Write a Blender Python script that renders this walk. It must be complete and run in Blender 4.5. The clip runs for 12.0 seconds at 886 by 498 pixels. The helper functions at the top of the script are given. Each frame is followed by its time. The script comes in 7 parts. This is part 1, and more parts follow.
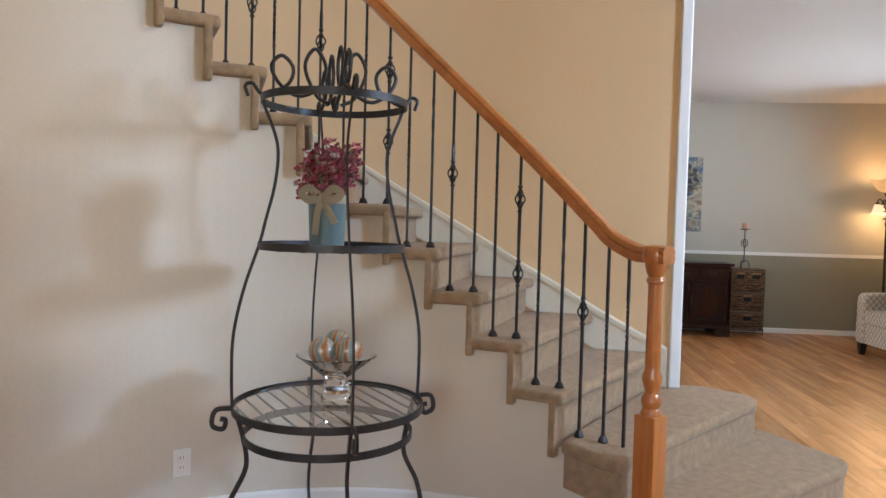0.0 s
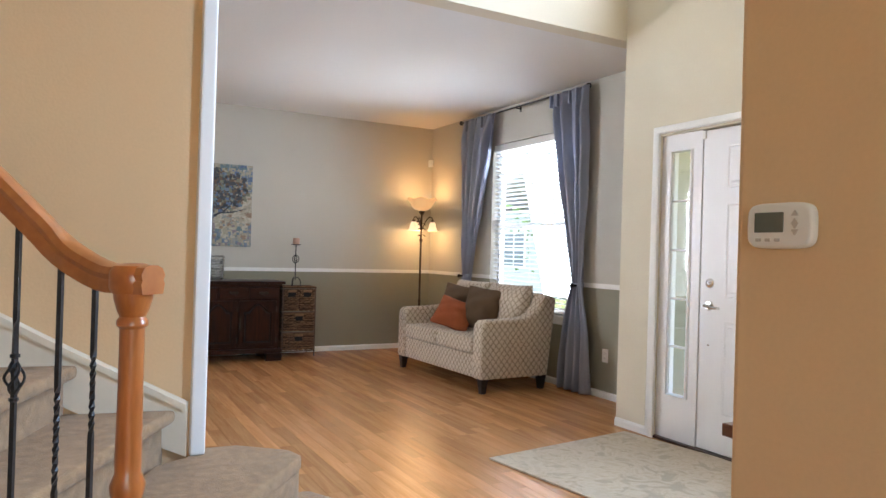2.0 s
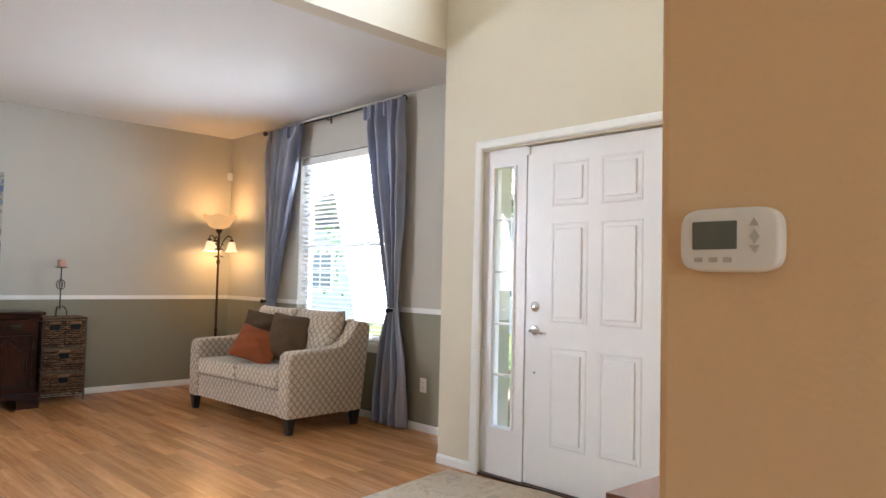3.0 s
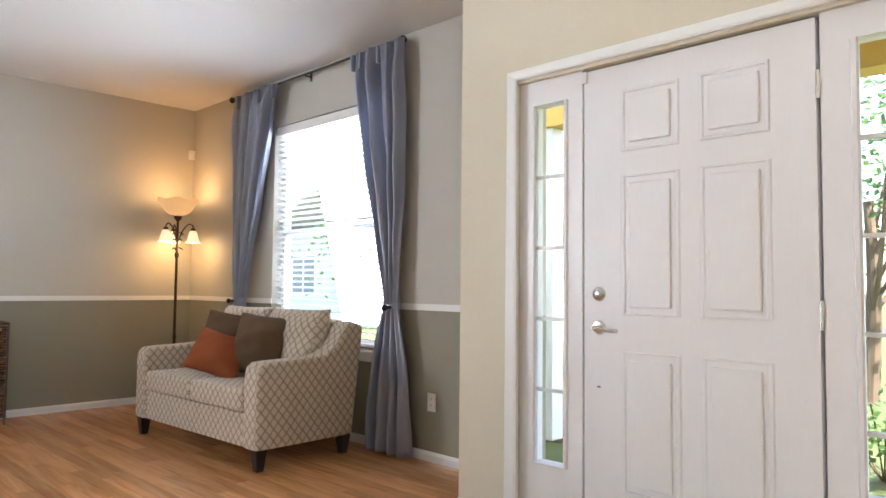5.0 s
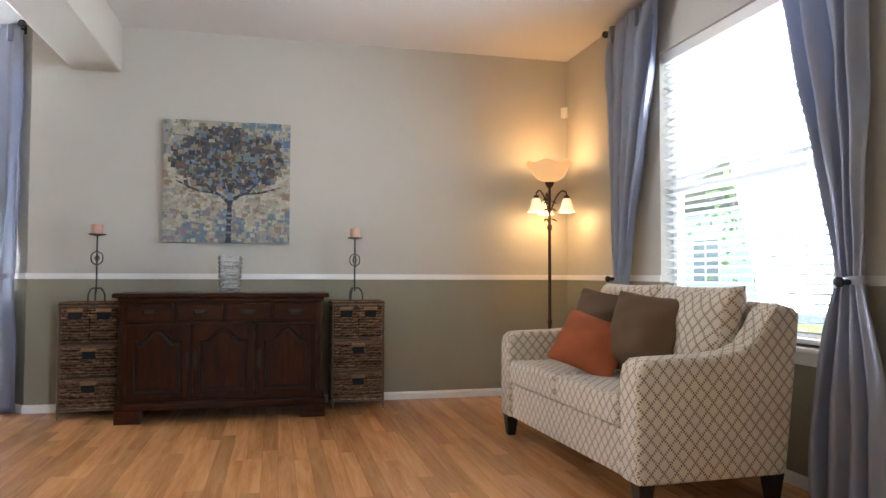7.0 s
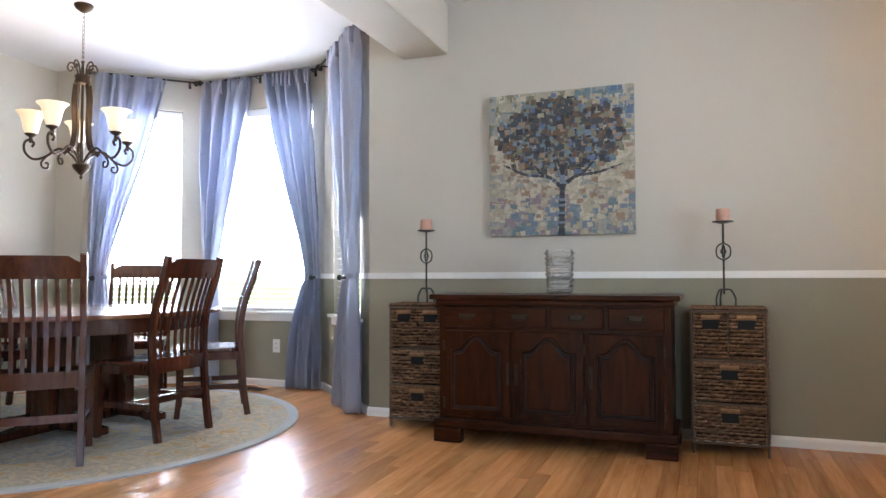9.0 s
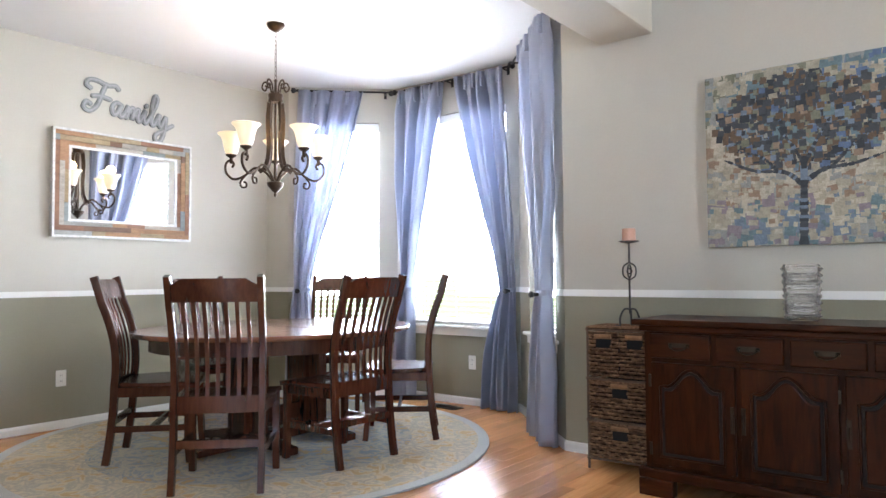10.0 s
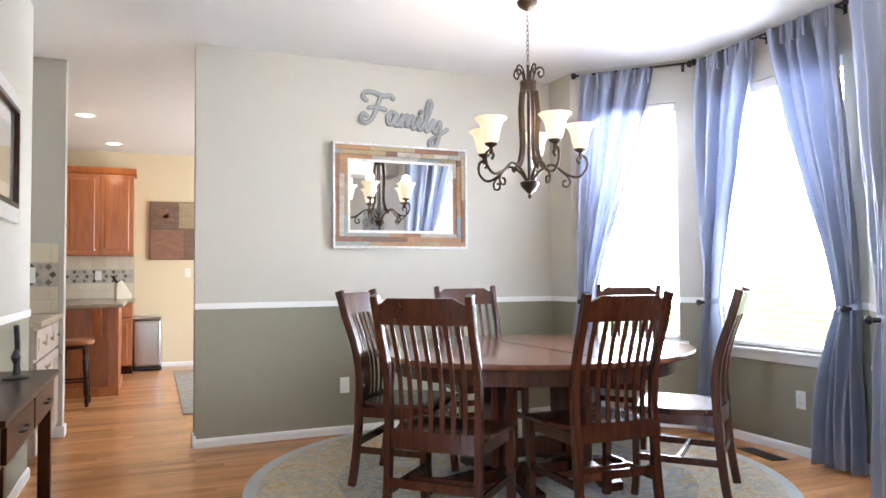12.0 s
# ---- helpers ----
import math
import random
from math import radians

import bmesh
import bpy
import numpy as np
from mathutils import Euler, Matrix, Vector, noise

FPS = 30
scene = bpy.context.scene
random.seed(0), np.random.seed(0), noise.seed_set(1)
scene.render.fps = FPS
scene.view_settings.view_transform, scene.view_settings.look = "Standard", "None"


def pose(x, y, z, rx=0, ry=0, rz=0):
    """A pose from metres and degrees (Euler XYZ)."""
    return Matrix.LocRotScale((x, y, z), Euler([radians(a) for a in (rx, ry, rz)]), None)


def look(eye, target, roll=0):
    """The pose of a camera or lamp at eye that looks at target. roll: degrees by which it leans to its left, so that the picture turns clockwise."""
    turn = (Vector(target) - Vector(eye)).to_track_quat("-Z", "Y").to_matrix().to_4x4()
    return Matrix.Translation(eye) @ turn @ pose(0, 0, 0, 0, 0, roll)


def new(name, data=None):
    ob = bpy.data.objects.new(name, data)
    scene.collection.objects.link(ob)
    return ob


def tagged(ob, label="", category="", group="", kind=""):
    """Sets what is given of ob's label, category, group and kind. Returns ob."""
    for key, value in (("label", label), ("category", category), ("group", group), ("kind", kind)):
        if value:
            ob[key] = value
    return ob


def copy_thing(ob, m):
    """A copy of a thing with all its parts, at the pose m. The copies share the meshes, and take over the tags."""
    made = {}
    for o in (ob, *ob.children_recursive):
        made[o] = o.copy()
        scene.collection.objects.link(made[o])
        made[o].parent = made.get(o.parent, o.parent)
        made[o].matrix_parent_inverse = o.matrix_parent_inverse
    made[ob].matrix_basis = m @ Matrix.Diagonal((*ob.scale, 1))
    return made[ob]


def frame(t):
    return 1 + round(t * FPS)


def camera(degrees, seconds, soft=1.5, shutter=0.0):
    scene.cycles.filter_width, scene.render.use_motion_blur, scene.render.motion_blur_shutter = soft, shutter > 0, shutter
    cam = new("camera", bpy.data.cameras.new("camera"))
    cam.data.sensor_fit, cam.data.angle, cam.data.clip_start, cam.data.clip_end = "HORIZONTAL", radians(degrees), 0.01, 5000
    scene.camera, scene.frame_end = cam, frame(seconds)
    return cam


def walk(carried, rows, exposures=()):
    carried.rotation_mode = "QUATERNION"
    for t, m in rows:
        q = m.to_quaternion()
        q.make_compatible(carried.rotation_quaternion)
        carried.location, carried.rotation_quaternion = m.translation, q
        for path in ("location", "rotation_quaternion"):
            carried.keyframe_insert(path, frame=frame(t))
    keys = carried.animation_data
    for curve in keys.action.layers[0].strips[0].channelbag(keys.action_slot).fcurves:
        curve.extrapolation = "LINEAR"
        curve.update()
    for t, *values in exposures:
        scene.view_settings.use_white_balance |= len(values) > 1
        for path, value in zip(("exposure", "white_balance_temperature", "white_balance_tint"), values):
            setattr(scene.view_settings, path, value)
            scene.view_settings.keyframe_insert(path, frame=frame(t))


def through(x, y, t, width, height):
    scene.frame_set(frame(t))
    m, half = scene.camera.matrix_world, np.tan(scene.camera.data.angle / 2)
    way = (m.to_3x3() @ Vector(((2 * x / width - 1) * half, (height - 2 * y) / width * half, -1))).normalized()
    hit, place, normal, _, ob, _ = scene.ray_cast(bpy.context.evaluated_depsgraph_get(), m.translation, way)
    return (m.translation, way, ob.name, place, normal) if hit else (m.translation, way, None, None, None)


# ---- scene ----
cam = camera(65.0, 12.0)
PATH = [
    (0, (0.223, 0.158, 1.24), (-0.002, 2.144, 1.167), 1.5),
    (0.5, (0.252, 0.347, 1.213), (0.224, 2.346, 1.141), 1.6),
    (1, (0.368, 0.588, 1.2), (0.645, 2.567, 1.13), 1.8),
    (1.5, (0.487, 0.82, 1.201), (1.114, 2.719, 1.16), 1.9),
    (2, (0.58, 1.098, 1.226), (1.532, 2.857, 1.236), 1.7),
    (2.5, (0.688, 1.324, 1.236), (1.919, 2.9, 1.294), 1.6),
    (3, (0.843, 1.563, 1.234), (2.238, 2.993, 1.321), 1.3),
    (4.8, (1.478, 2.493, 1.139), (2.956, 3.837, 1.238), 0.4),
    (5, (1.58, 2.567, 1.105), (3.006, 3.965, 1.213), 0.6),
    (5.5, (1.777, 2.821, 1.055), (2.996, 4.403, 1.152), 0.6),
    (6, (1.968, 3.113, 1.016), (2.946, 4.856, 1.106), 0.6),
    (6.5, (2.175, 3.377, 0.999), (2.885, 5.245, 1.079), 0.4),
    (7, (2.321, 3.624, 0.99), (2.787, 5.567, 1.064), 0.2),
    (7.2, (2.39, 3.722, 0.986), (2.757, 5.683, 1.06), 0.1),
    (8.8, (2.832, 4.62, 0.962), (2.246, 6.528, 1.042), -0.1),
    (9, (2.815, 4.734, 0.967), (2.107, 6.603, 1.045), -0.2),
    (9.5, (2.745, 4.984, 1.02), (1.762, 6.724, 1.101), -0.3),
    (10, (2.716, 5.253, 1.073), (1.47, 6.816, 1.154), -0.4),
    (10.5, (2.689, 5.49, 1.116), (1.235, 6.861, 1.192), -0.4),
    (11, (2.607, 5.741, 1.139), (0.997, 6.926, 1.211), -0.4),
    (11.5, (2.541, 5.947, 1.16), (0.804, 6.935, 1.231), -0.5),
    (12, (2.5, 6.153, 1.17), (0.657, 6.925, 1.247), -0.5),
]
EXPOSURES = [(0.0, 2.38), (3.0, 2.45), (5.5, 2.5), (7.0, 2.58), (9.0, 2.7), (10.5, 2.82), (12.0, 2.82)]
walk(cam, [(t, look(eye, target, roll)) for t, eye, target, roll in PATH], EXPOSURES)

# ---- light ----
world = bpy.data.worlds.new("sky")
scene.world = world
world.use_nodes = True
wn = world.node_tree.nodes
sky = wn.new("ShaderNodeTexSky")
sky.sky_type, sky.sun_disc, sky.sun_elevation, sky.sun_rotation = "NISHITA", False, radians(57), radians(187)
wn["Background"].inputs["Strength"].default_value = 0.15
world.node_tree.links.new(sky.outputs[0], wn["Background"].inputs["Color"])
sun = new("sun", bpy.data.lights.new("sun", "SUN"))
sun.data.energy, sun.data.angle, sun.data.color = 5.0, radians(0.5), (1.0, 0.95, 0.86)
sun.matrix_world = look((-0.9, -7, 11), (0, 0, 0))


def window_lamp(x, y, z, tx, ty, tz, w, h, watts, color=(0.80, 0.87, 1.0)):
    d = bpy.data.lights.new("window_daylight", "AREA")
    d.shape, d.size, d.size_y, d.energy, d.color = "RECTANGLE", w, h, watts, color
    ob = new("window_daylight", d)
    ob.matrix_world = look((x, y, z), (tx, ty, tz))
    return ob


window_lamp(5.25, 6.93, 1.62, 2.6, 6.93, 1.0, 1.36, 1.75, 22)
window_lamp(-0.95, 10.55, 1.7, -0.95, 8.6, 1.05, 1.15, 1.7, 50)
window_lamp(-2.32, 10.02, 1.7, -1.1, 8.8, 1.1, 0.6, 1.7, 85)
window_lamp(0.50, 9.92, 1.7, -0.7, 8.7, 1.1, 0.6, 1.7, 9)
window_lamp(4.62, 3.78, 4.2, 0, 2.6, 1.6, 1.45, 1.3, 36)
# Unseen window in wall_behind, added to brighten the foyer.
window_lamp(-0.2, -2.62, 1.6, -0.2, 0, 1.4, 2.3, 1.5, 5, (0.62, 0.80, 1.0))
window_lamp(4.22, 1.75, 2.25, -1.2, 2.8, 1.4, 0.36, 0.42, 33, (0.44, 0.66, 1.0))
window_lamp(-5.6, 9.5, 1.5, -5.6, 0, 1.2, 1.8, 1.9, 30)


def glow(x, y, z, watts, size=0.04, color=(1.0, 0.62, 0.28)):
    d = bpy.data.lights.new("bulb", "POINT")
    d.energy, d.shadow_soft_size, d.color = watts, size, color
    ob = new("bulb", d)
    ob.location = (x, y, z)
    return ob


# ---- materials ----
def nodes_of(name):
    m = bpy.data.materials.new(name)
    m.use_nodes = True
    return m, m.node_tree, m.node_tree.nodes["Principled BSDF"]


def mat(name, col, rough=0.5, metal=0.0, var=0.08, scale=3.0, fine=60.0, bump=0.1, spec=0.5, stretch=(1, 1, 1), rand=0.0, depth=0.002, sheen=0.0, coat=0.0):
    """A surface with blotches at one scale, grain at another, and a fine relief."""
    m, t, b = nodes_of(name)
    n, ln = t.nodes, t.links
    tc, mp = n.new("ShaderNodeTexCoord"), n.new("ShaderNodeMapping")
    mp.inputs["Scale"].default_value = stretch
    ln.new(tc.outputs["Object"], mp.inputs[0])
    big, small = n.new("ShaderNodeTexNoise"), n.new("ShaderNodeTexNoise")
    big.inputs["Scale"].default_value, small.inputs["Scale"].default_value = scale, fine
    small.inputs["Detail"].default_value = 4
    ln.new(mp.outputs[0], big.inputs[0]), ln.new(mp.outputs[0], small.inputs[0])
    add = n.new("ShaderNodeMath")
    add.operation = "ADD"
    ln.new(big.outputs[0], add.inputs[0]), ln.new(small.outputs[0], add.inputs[1])
    rmp = n.new("ShaderNodeMapRange")
    rmp.inputs[1].default_value, rmp.inputs[2].default_value = 0.6, 1.4
    rmp.inputs[3].default_value, rmp.inputs[4].default_value = 1 - var, 1 + var
    ln.new(add.outputs[0], rmp.inputs[0])
    last = rmp.outputs[0]
    if rand:
        oi, r2, mul = n.new("ShaderNodeObjectInfo"), n.new("ShaderNodeMapRange"), n.new("ShaderNodeMath")
        r2.inputs[3].default_value, r2.inputs[4].default_value = 1 - rand, 1 + rand
        mul.operation = "MULTIPLY"
        ln.new(oi.outputs["Random"], r2.inputs[0]), ln.new(r2.outputs[0], mul.inputs[0]), ln.new(last, mul.inputs[1])
        last = mul.outputs[0]
    sc = n.new("ShaderNodeVectorMath")
    sc.operation = "SCALE"
    sc.inputs[0].default_value = col
    ln.new(last, sc.inputs["Scale"]), ln.new(sc.outputs[0], b.inputs["Base Color"])
    rr = n.new("ShaderNodeMapRange")
    rr.inputs[3].default_value, rr.inputs[4].default_value = max(0.02, rough - 0.06), min(1, rough + 0.06)
    ln.new(big.outputs[0], rr.inputs[0]), ln.new(rr.outputs[0], b.inputs["Roughness"])
    b.inputs["Metallic"].default_value, b.inputs["Specular IOR Level"].default_value = metal, spec
    b.inputs["Sheen Weight"].default_value, b.inputs["Coat Weight"].default_value = sheen, coat
    if bump:
        bp = n.new("ShaderNodeBump")
        bp.inputs["Strength"].default_value, bp.inputs["Distance"].default_value = bump, depth
        ln.new(small.outputs[0], bp.inputs["Height"]), ln.new(bp.outputs[0], b.inputs["Normal"])
    return m


def glass(name, col=(1, 1, 1), rough=0.0):
    m, t, b = nodes_of(name)
    b.inputs["Base Color"].default_value = (*col, 1)
    b.inputs["Roughness"].default_value, b.inputs["Transmission Weight"].default_value, b.inputs["IOR"].default_value = rough, 1.0, 1.45
    return m


def lit(name, col, strength, base=(0.9, 0.8, 0.65)):
    m, t, b = nodes_of(name)
    b.inputs["Base Color"].default_value = (*base, 1)
    b.inputs["Emission Color"].default_value, b.inputs["Emission Strength"].default_value = (*col, 1), strength
    b.inputs["Roughness"].default_value = 0.35
    return m


def woodgrain(name, dark, light, rough=0.35, along=(1, 1, 1), scale=14.0, rand=0.12, island=False, coat=0.0, spec=0.5):
    """Wood with long grain: stretched noise between two tones, and a tone of its own for each piece."""
    m, t, b = nodes_of(name)
    n, ln = t.nodes, t.links
    tc, mp = n.new("ShaderNodeTexCoord"), n.new("ShaderNodeMapping")
    mp.inputs["Scale"].default_value = along
    own = n.new("ShaderNodeNewGeometry") if island else n.new("ShaderNodeObjectInfo")
    rnd = own.outputs["Random Per Island" if island else "Random"]
    off = n.new("ShaderNodeVectorMath")
    off.operation = "MULTIPLY_ADD"
    off.inputs[1].default_value = (37, 53, 71)
    cmb = n.new("ShaderNodeCombineXYZ")
    for k in range(3):
        ln.new(rnd, cmb.inputs[k])
    ln.new(tc.outputs["Object"], mp.inputs[0]), ln.new(cmb.outputs[0], off.inputs[0]), ln.new(mp.outputs[0], off.inputs[2])
    g1, g2 = n.new("ShaderNodeTexNoise"), n.new("ShaderNodeTexNoise")
    g1.inputs["Scale"].default_value, g1.inputs["Detail"].default_value, g1.inputs["Distortion"].default_value = scale, 5, 1.2
    g2.inputs["Scale"].default_value, g2.inputs["Detail"].default_value = scale * 6, 3
    ln.new(off.outputs[0], g1.inputs[0]), ln.new(off.outputs[0], g2.inputs[0])
    ramp = n.new("ShaderNodeValToRGB")
    ramp.color_ramp.elements[0].position, ramp.color_ramp.elements[1].position = 0.3, 0.72
    ramp.color_ramp.elements[0].color, ramp.color_ramp.elements[1].color = (*dark, 1), (*light, 1)
    mixn = n.new("ShaderNodeMath")
    mixn.operation = "MULTIPLY_ADD"
    mixn.inputs[1].default_value = 0.3
    ln.new(g2.outputs[0], mixn.inputs[0])
    half = n.new("ShaderNodeMath")
    half.operation = "MULTIPLY"
    half.inputs[1].default_value = 0.7
    ln.new(g1.outputs[0], half.inputs[0]), ln.new(half.outputs[0], mixn.inputs[2]), ln.new(mixn.outputs[0], ramp.inputs[0])
    rr, sc = n.new("ShaderNodeMapRange"), n.new("ShaderNodeVectorMath")
    rr.inputs[3].default_value, rr.inputs[4].default_value = 1 - rand, 1 + rand
    sc.operation = "SCALE"
    ln.new(rnd, rr.inputs[0]), ln.new(ramp.outputs[0], sc.inputs[0]), ln.new(rr.outputs[0], sc.inputs["Scale"])
    ln.new(sc.outputs[0], b.inputs["Base Color"])
    b.inputs["Roughness"].default_value, b.inputs["Coat Weight"].default_value, b.inputs["Coat Roughness"].default_value = rough, coat, 0.2
    b.inputs["Specular IOR Level"].default_value = spec
    bp = n.new("ShaderNodeBump")
    bp.inputs["Strength"].default_value, bp.inputs["Distance"].default_value = 0.12, 0.001
    ln.new(g2.outputs[0], bp.inputs["Height"]), ln.new(bp.outputs[0], b.inputs["Normal"])
    return m


M_TAN = mat("tan_wall_paint", (0.73, 0.50, 0.28), 0.75, var=0.03, scale=1.2, fine=90, bump=0.25, depth=0.003)
# Same foyer paint as the tan, paler for daylight put into the colour.
M_CREAM = mat("foyer_paint_daylit", (0.66, 0.60, 0.47), 0.75, var=0.03, scale=1.2, fine=90, bump=0.25, depth=0.003)
M_STAIRWALL = mat("stair_paint_daylit", (0.63, 0.553, 0.445), 0.72, var=0.04, scale=1.5, fine=90, bump=0.3, depth=0.003)
M_UPPER = mat("grey_green_wall_paint", (0.51, 0.484, 0.42), 0.75, var=0.03, scale=1.2, fine=90, bump=0.22, depth=0.003)
M_LOWER = mat("olive_wall_paint", (0.282, 0.263, 0.192), 0.72, var=0.04, scale=1.2, fine=90, bump=0.22, depth=0.003)
M_KITCHEN = mat("kitchen_yellow_paint", (0.70, 0.58, 0.38), 0.75, var=0.03, scale=1.2, fine=90, bump=0.2)
M_CEIL = mat("ceiling_paint", (0.74, 0.73, 0.71), 0.85, var=0.02, scale=1.0, fine=120, bump=0.3, depth=0.003)
M_TRIM = mat("white_trim_paint", (0.80, 0.79, 0.76), 0.4, var=0.02, scale=4, fine=40, bump=0.04)
M_SKIRT = mat("cream_skirting_paint", (0.70, 0.61, 0.475), 0.45, var=0.03, scale=4, fine=40, bump=0.05)
M_DOOR = mat("white_door_paint", (0.80, 0.785, 0.785), 0.38, var=0.02, scale=3, fine=(120), bump=0.08, stretch=(1, 1, 0.1))
M_CARPET = mat("beige_carpet", (0.365, 0.235, 0.128), 1.0, var=0.34, scale=26, fine=240, bump=1.0, depth=0.008, spec=0.05, sheen=0.25)
M_IRON = mat("dark_wrought_iron", (0.045, 0.042, 0.042), 0.42, 0.6, var=0.35, scale=20, fine=140, bump=0.4)
M_BRONZE = mat("oiled_bronze", (0.06, 0.038, 0.024), 0.38, 0.75, var=0.35, scale=18, fine=120, bump=0.25)
M_OAK = woodgrain("orange_oak", (0.33, 0.095, 0.021), (0.51, 0.178, 0.043), 0.28, (1, 1, 0.12), 22, coat=0.4)
M_RAIL = woodgrain("orange_oak_rail", (0.33, 0.095, 0.021), (0.51, 0.178, 0.043), 0.28, (0.35, 0.35, 0.35), 22, coat=0.4)
M_FLOOR = woodgrain("maple_floor", (0.42, 0.176, 0.060), (0.69, 0.352, 0.146), 0.24, (1, 0.07, 1), 14, 0.21)
M_FLOOR2 = woodgrain("maple_floor_far", (0.42, 0.176, 0.060), (0.69, 0.352, 0.146), 0.24, (1, 0.07, 1), 14, 0.21, island=True)
M_GAP = mat("floor_gap", (0.07, 0.035, 0.018), 0.8, var=0.2)
M_GLASS = glass("clear_glass")
M_CHROME = mat("satin_nickel", (0.62, 0.61, 0.59), 0.25, 1.0, var=0.04, bump=0.02)
M_PLASTIC = mat("white_plastic", (0.78, 0.76, 0.71), 0.4, var=0.02, bump=0.02)
M_DARK = mat("dark_slot", (0.006, 0.006, 0.006), 0.8, var=0.1, bump=0)


# ---- mesh helpers ----
def box(bm, x0, x1, y0, y1, z0, z1, m=None):
    vs = [bm.verts.new((x, y, z)) for z in (z0, z1) for y in (y0, y1) for x in (x0, x1)]
    if m is not None:
        for v in vs:
            v.co = m @ v.co
    for f in ((0, 2, 3, 1), (4, 5, 7, 6), (0, 1, 5, 4), (2, 6, 7, 3), (0, 4, 6, 2), (1, 3, 7, 5)):
        bm.faces.new([vs[i] for i in f])
    return vs


def boxes(*rows):
    bm = bmesh.new()
    for r in rows:
        box(bm, *r)
    return bm


def bevelled(bm, width, seg=2, angle=40):
    bmesh.ops.recalc_face_normals(bm, faces=bm.faces)
    es = [e for e in bm.edges if len(e.link_faces) == 2 and e.calc_face_angle(0) > radians(angle)]
    bmesh.ops.bevel(bm, geom=es, offset=width, segments=seg, profile=0.6, affect="EDGES", clamp_overlap=True)
    return bm


def rbox(x0, x1, y0, y1, z0, z1, r=0.01, seg=2):
    return bevelled(boxes((x0, x1, y0, y1, z0, z1)), r, seg)


def prism(pts, z0, z1):
    bm = bmesh.new()
    lo, hi = [bm.verts.new((x, y, z0)) for x, y in pts], [bm.verts.new((x, y, z1)) for x, y in pts]
    bm.faces.new(lo[::-1]), bm.faces.new(hi)
    for i in range(len(pts)):
        j = (i + 1) % len(pts)
        bm.faces.new((lo[i], lo[j], hi[j], hi[i]))
    return bm


def lathe(profile, seg=24, at=(0, 0, 0), bm=None, wave=None, cap=True):
    """Turned about z: profile of (radius, height). wave(a, r, z) may bend the rim."""
    bm = bm or bmesh.new()
    rings = []
    for r, z in profile:
        ring = []
        for i in range(seg):
            a = 2 * math.pi * i / seg
            rr, zz = wave(a, r, z) if wave else (r, z)
            ring.append(bm.verts.new((at[0] + rr * math.cos(a), at[1] + rr * math.sin(a), at[2] + zz)))
        rings.append(ring)
    for p, q in zip(rings, rings[1:]):
        for i in range(seg):
            j = (i + 1) % seg
            bm.faces.new((p[i], p[j], q[j], q[i]))
    for ring, flip in ((rings[0], True), (rings[-1], False)):
        if cap and profile[0 if flip else -1][0] > 1e-4:
            bm.faces.new(ring[::-1] if flip else ring)
    return bm


def sweep(pts, shape, bm=None, closed=False, up=None):
    """A section, a list of (u, v), carried along a line of points; up: a fixed direction for v."""
    bm = bm or bmesh.new()
    pts = [Vector(p) for p in pts]
    n = len(pts)
    rings, side = [], None
    for i, p in enumerate(pts):
        a, c = (pts[(i - 1) % n], pts[(i + 1) % n]) if closed else (pts[max(i - 1, 0)], pts[min(i + 1, n - 1)])
        d = (c - a).normalized()
        if up is not None:
            side = d.cross(Vector(up)).normalized()
        elif side is None:
            side = d.cross(Vector((0, 0, 1)) if abs(d.z) < 0.9 else Vector((1, 0, 0))).normalized()
        else:
            side = (side - d * side.dot(d)).normalized()
        top = side.cross(d)
        s = shape(i / max(n - 1, 1)) if callable(shape) else shape
        rings.append([bm.verts.new(p + side * u + top * v) for u, v in s])
    k = len(rings[0])
    for i in range(n if closed else n - 1):
        p, q = rings[i], rings[(i + 1) % n]
        for j in range(k):
            bm.faces.new((p[j], p[(j + 1) % k], q[(j + 1) % k], q[j]))
    if not closed:
        bm.faces.new(rings[0][::-1]), bm.faces.new(rings[-1])
    return bm


def disc(r, k=8):
    return [(r * math.cos(2 * math.pi * i / k), r * math.sin(2 * math.pi * i / k)) for i in range(k)]


def flat(w, h):
    return [(-w / 2, -h / 2), (w / 2, -h / 2), (w / 2, h / 2), (-w / 2, h / 2)]


def tube(pts, r, k=8, bm=None, closed=False):
    return sweep(pts, disc(r, k), bm, closed)


def curve(ctrl, n=40):
    """Points along a smooth line through the controls."""
    c = [Vector(p) for p in ctrl]
    c = [c[0] * 2 - c[1]] + c + [c[-1] * 2 - c[-2]]
    out, spans = [], len(c) - 3
    for i in range(n + 1):
        u = min(i / n * spans, spans - 1e-6)
        k = int(u)
        f = u - k
        p0, p1, p2, p3 = c[k:k + 4]
        out.append(0.5 * (2 * p1 + (p2 - p0) * f + (2 * p0 - 5 * p1 + 4 * p2 - p3) * f * f + (3 * p1 - p0 - 3 * p2 + p3) * f ** 3))
    return out


def obj(name, bm, material, smooth=False):
    bmesh.ops.recalc_face_normals(bm, faces=bm.faces)
    me = bpy.data.meshes.new(name)
    bm.to_mesh(me)
    bm.free()
    for mm in (material if isinstance(material, (list, tuple)) else [material]):
        me.materials.append(mm)
    if smooth:
        me.shade_smooth()
        if smooth != "all":
            me.set_sharp_from_angle(angle=radians(38))
    return new(name, me)


def part(name, bm, material, parent, label="", smooth=False):
    ob = obj(name, bm, material, smooth)
    ob.parent = parent
    if label:
        tagged(ob, label)
    return ob


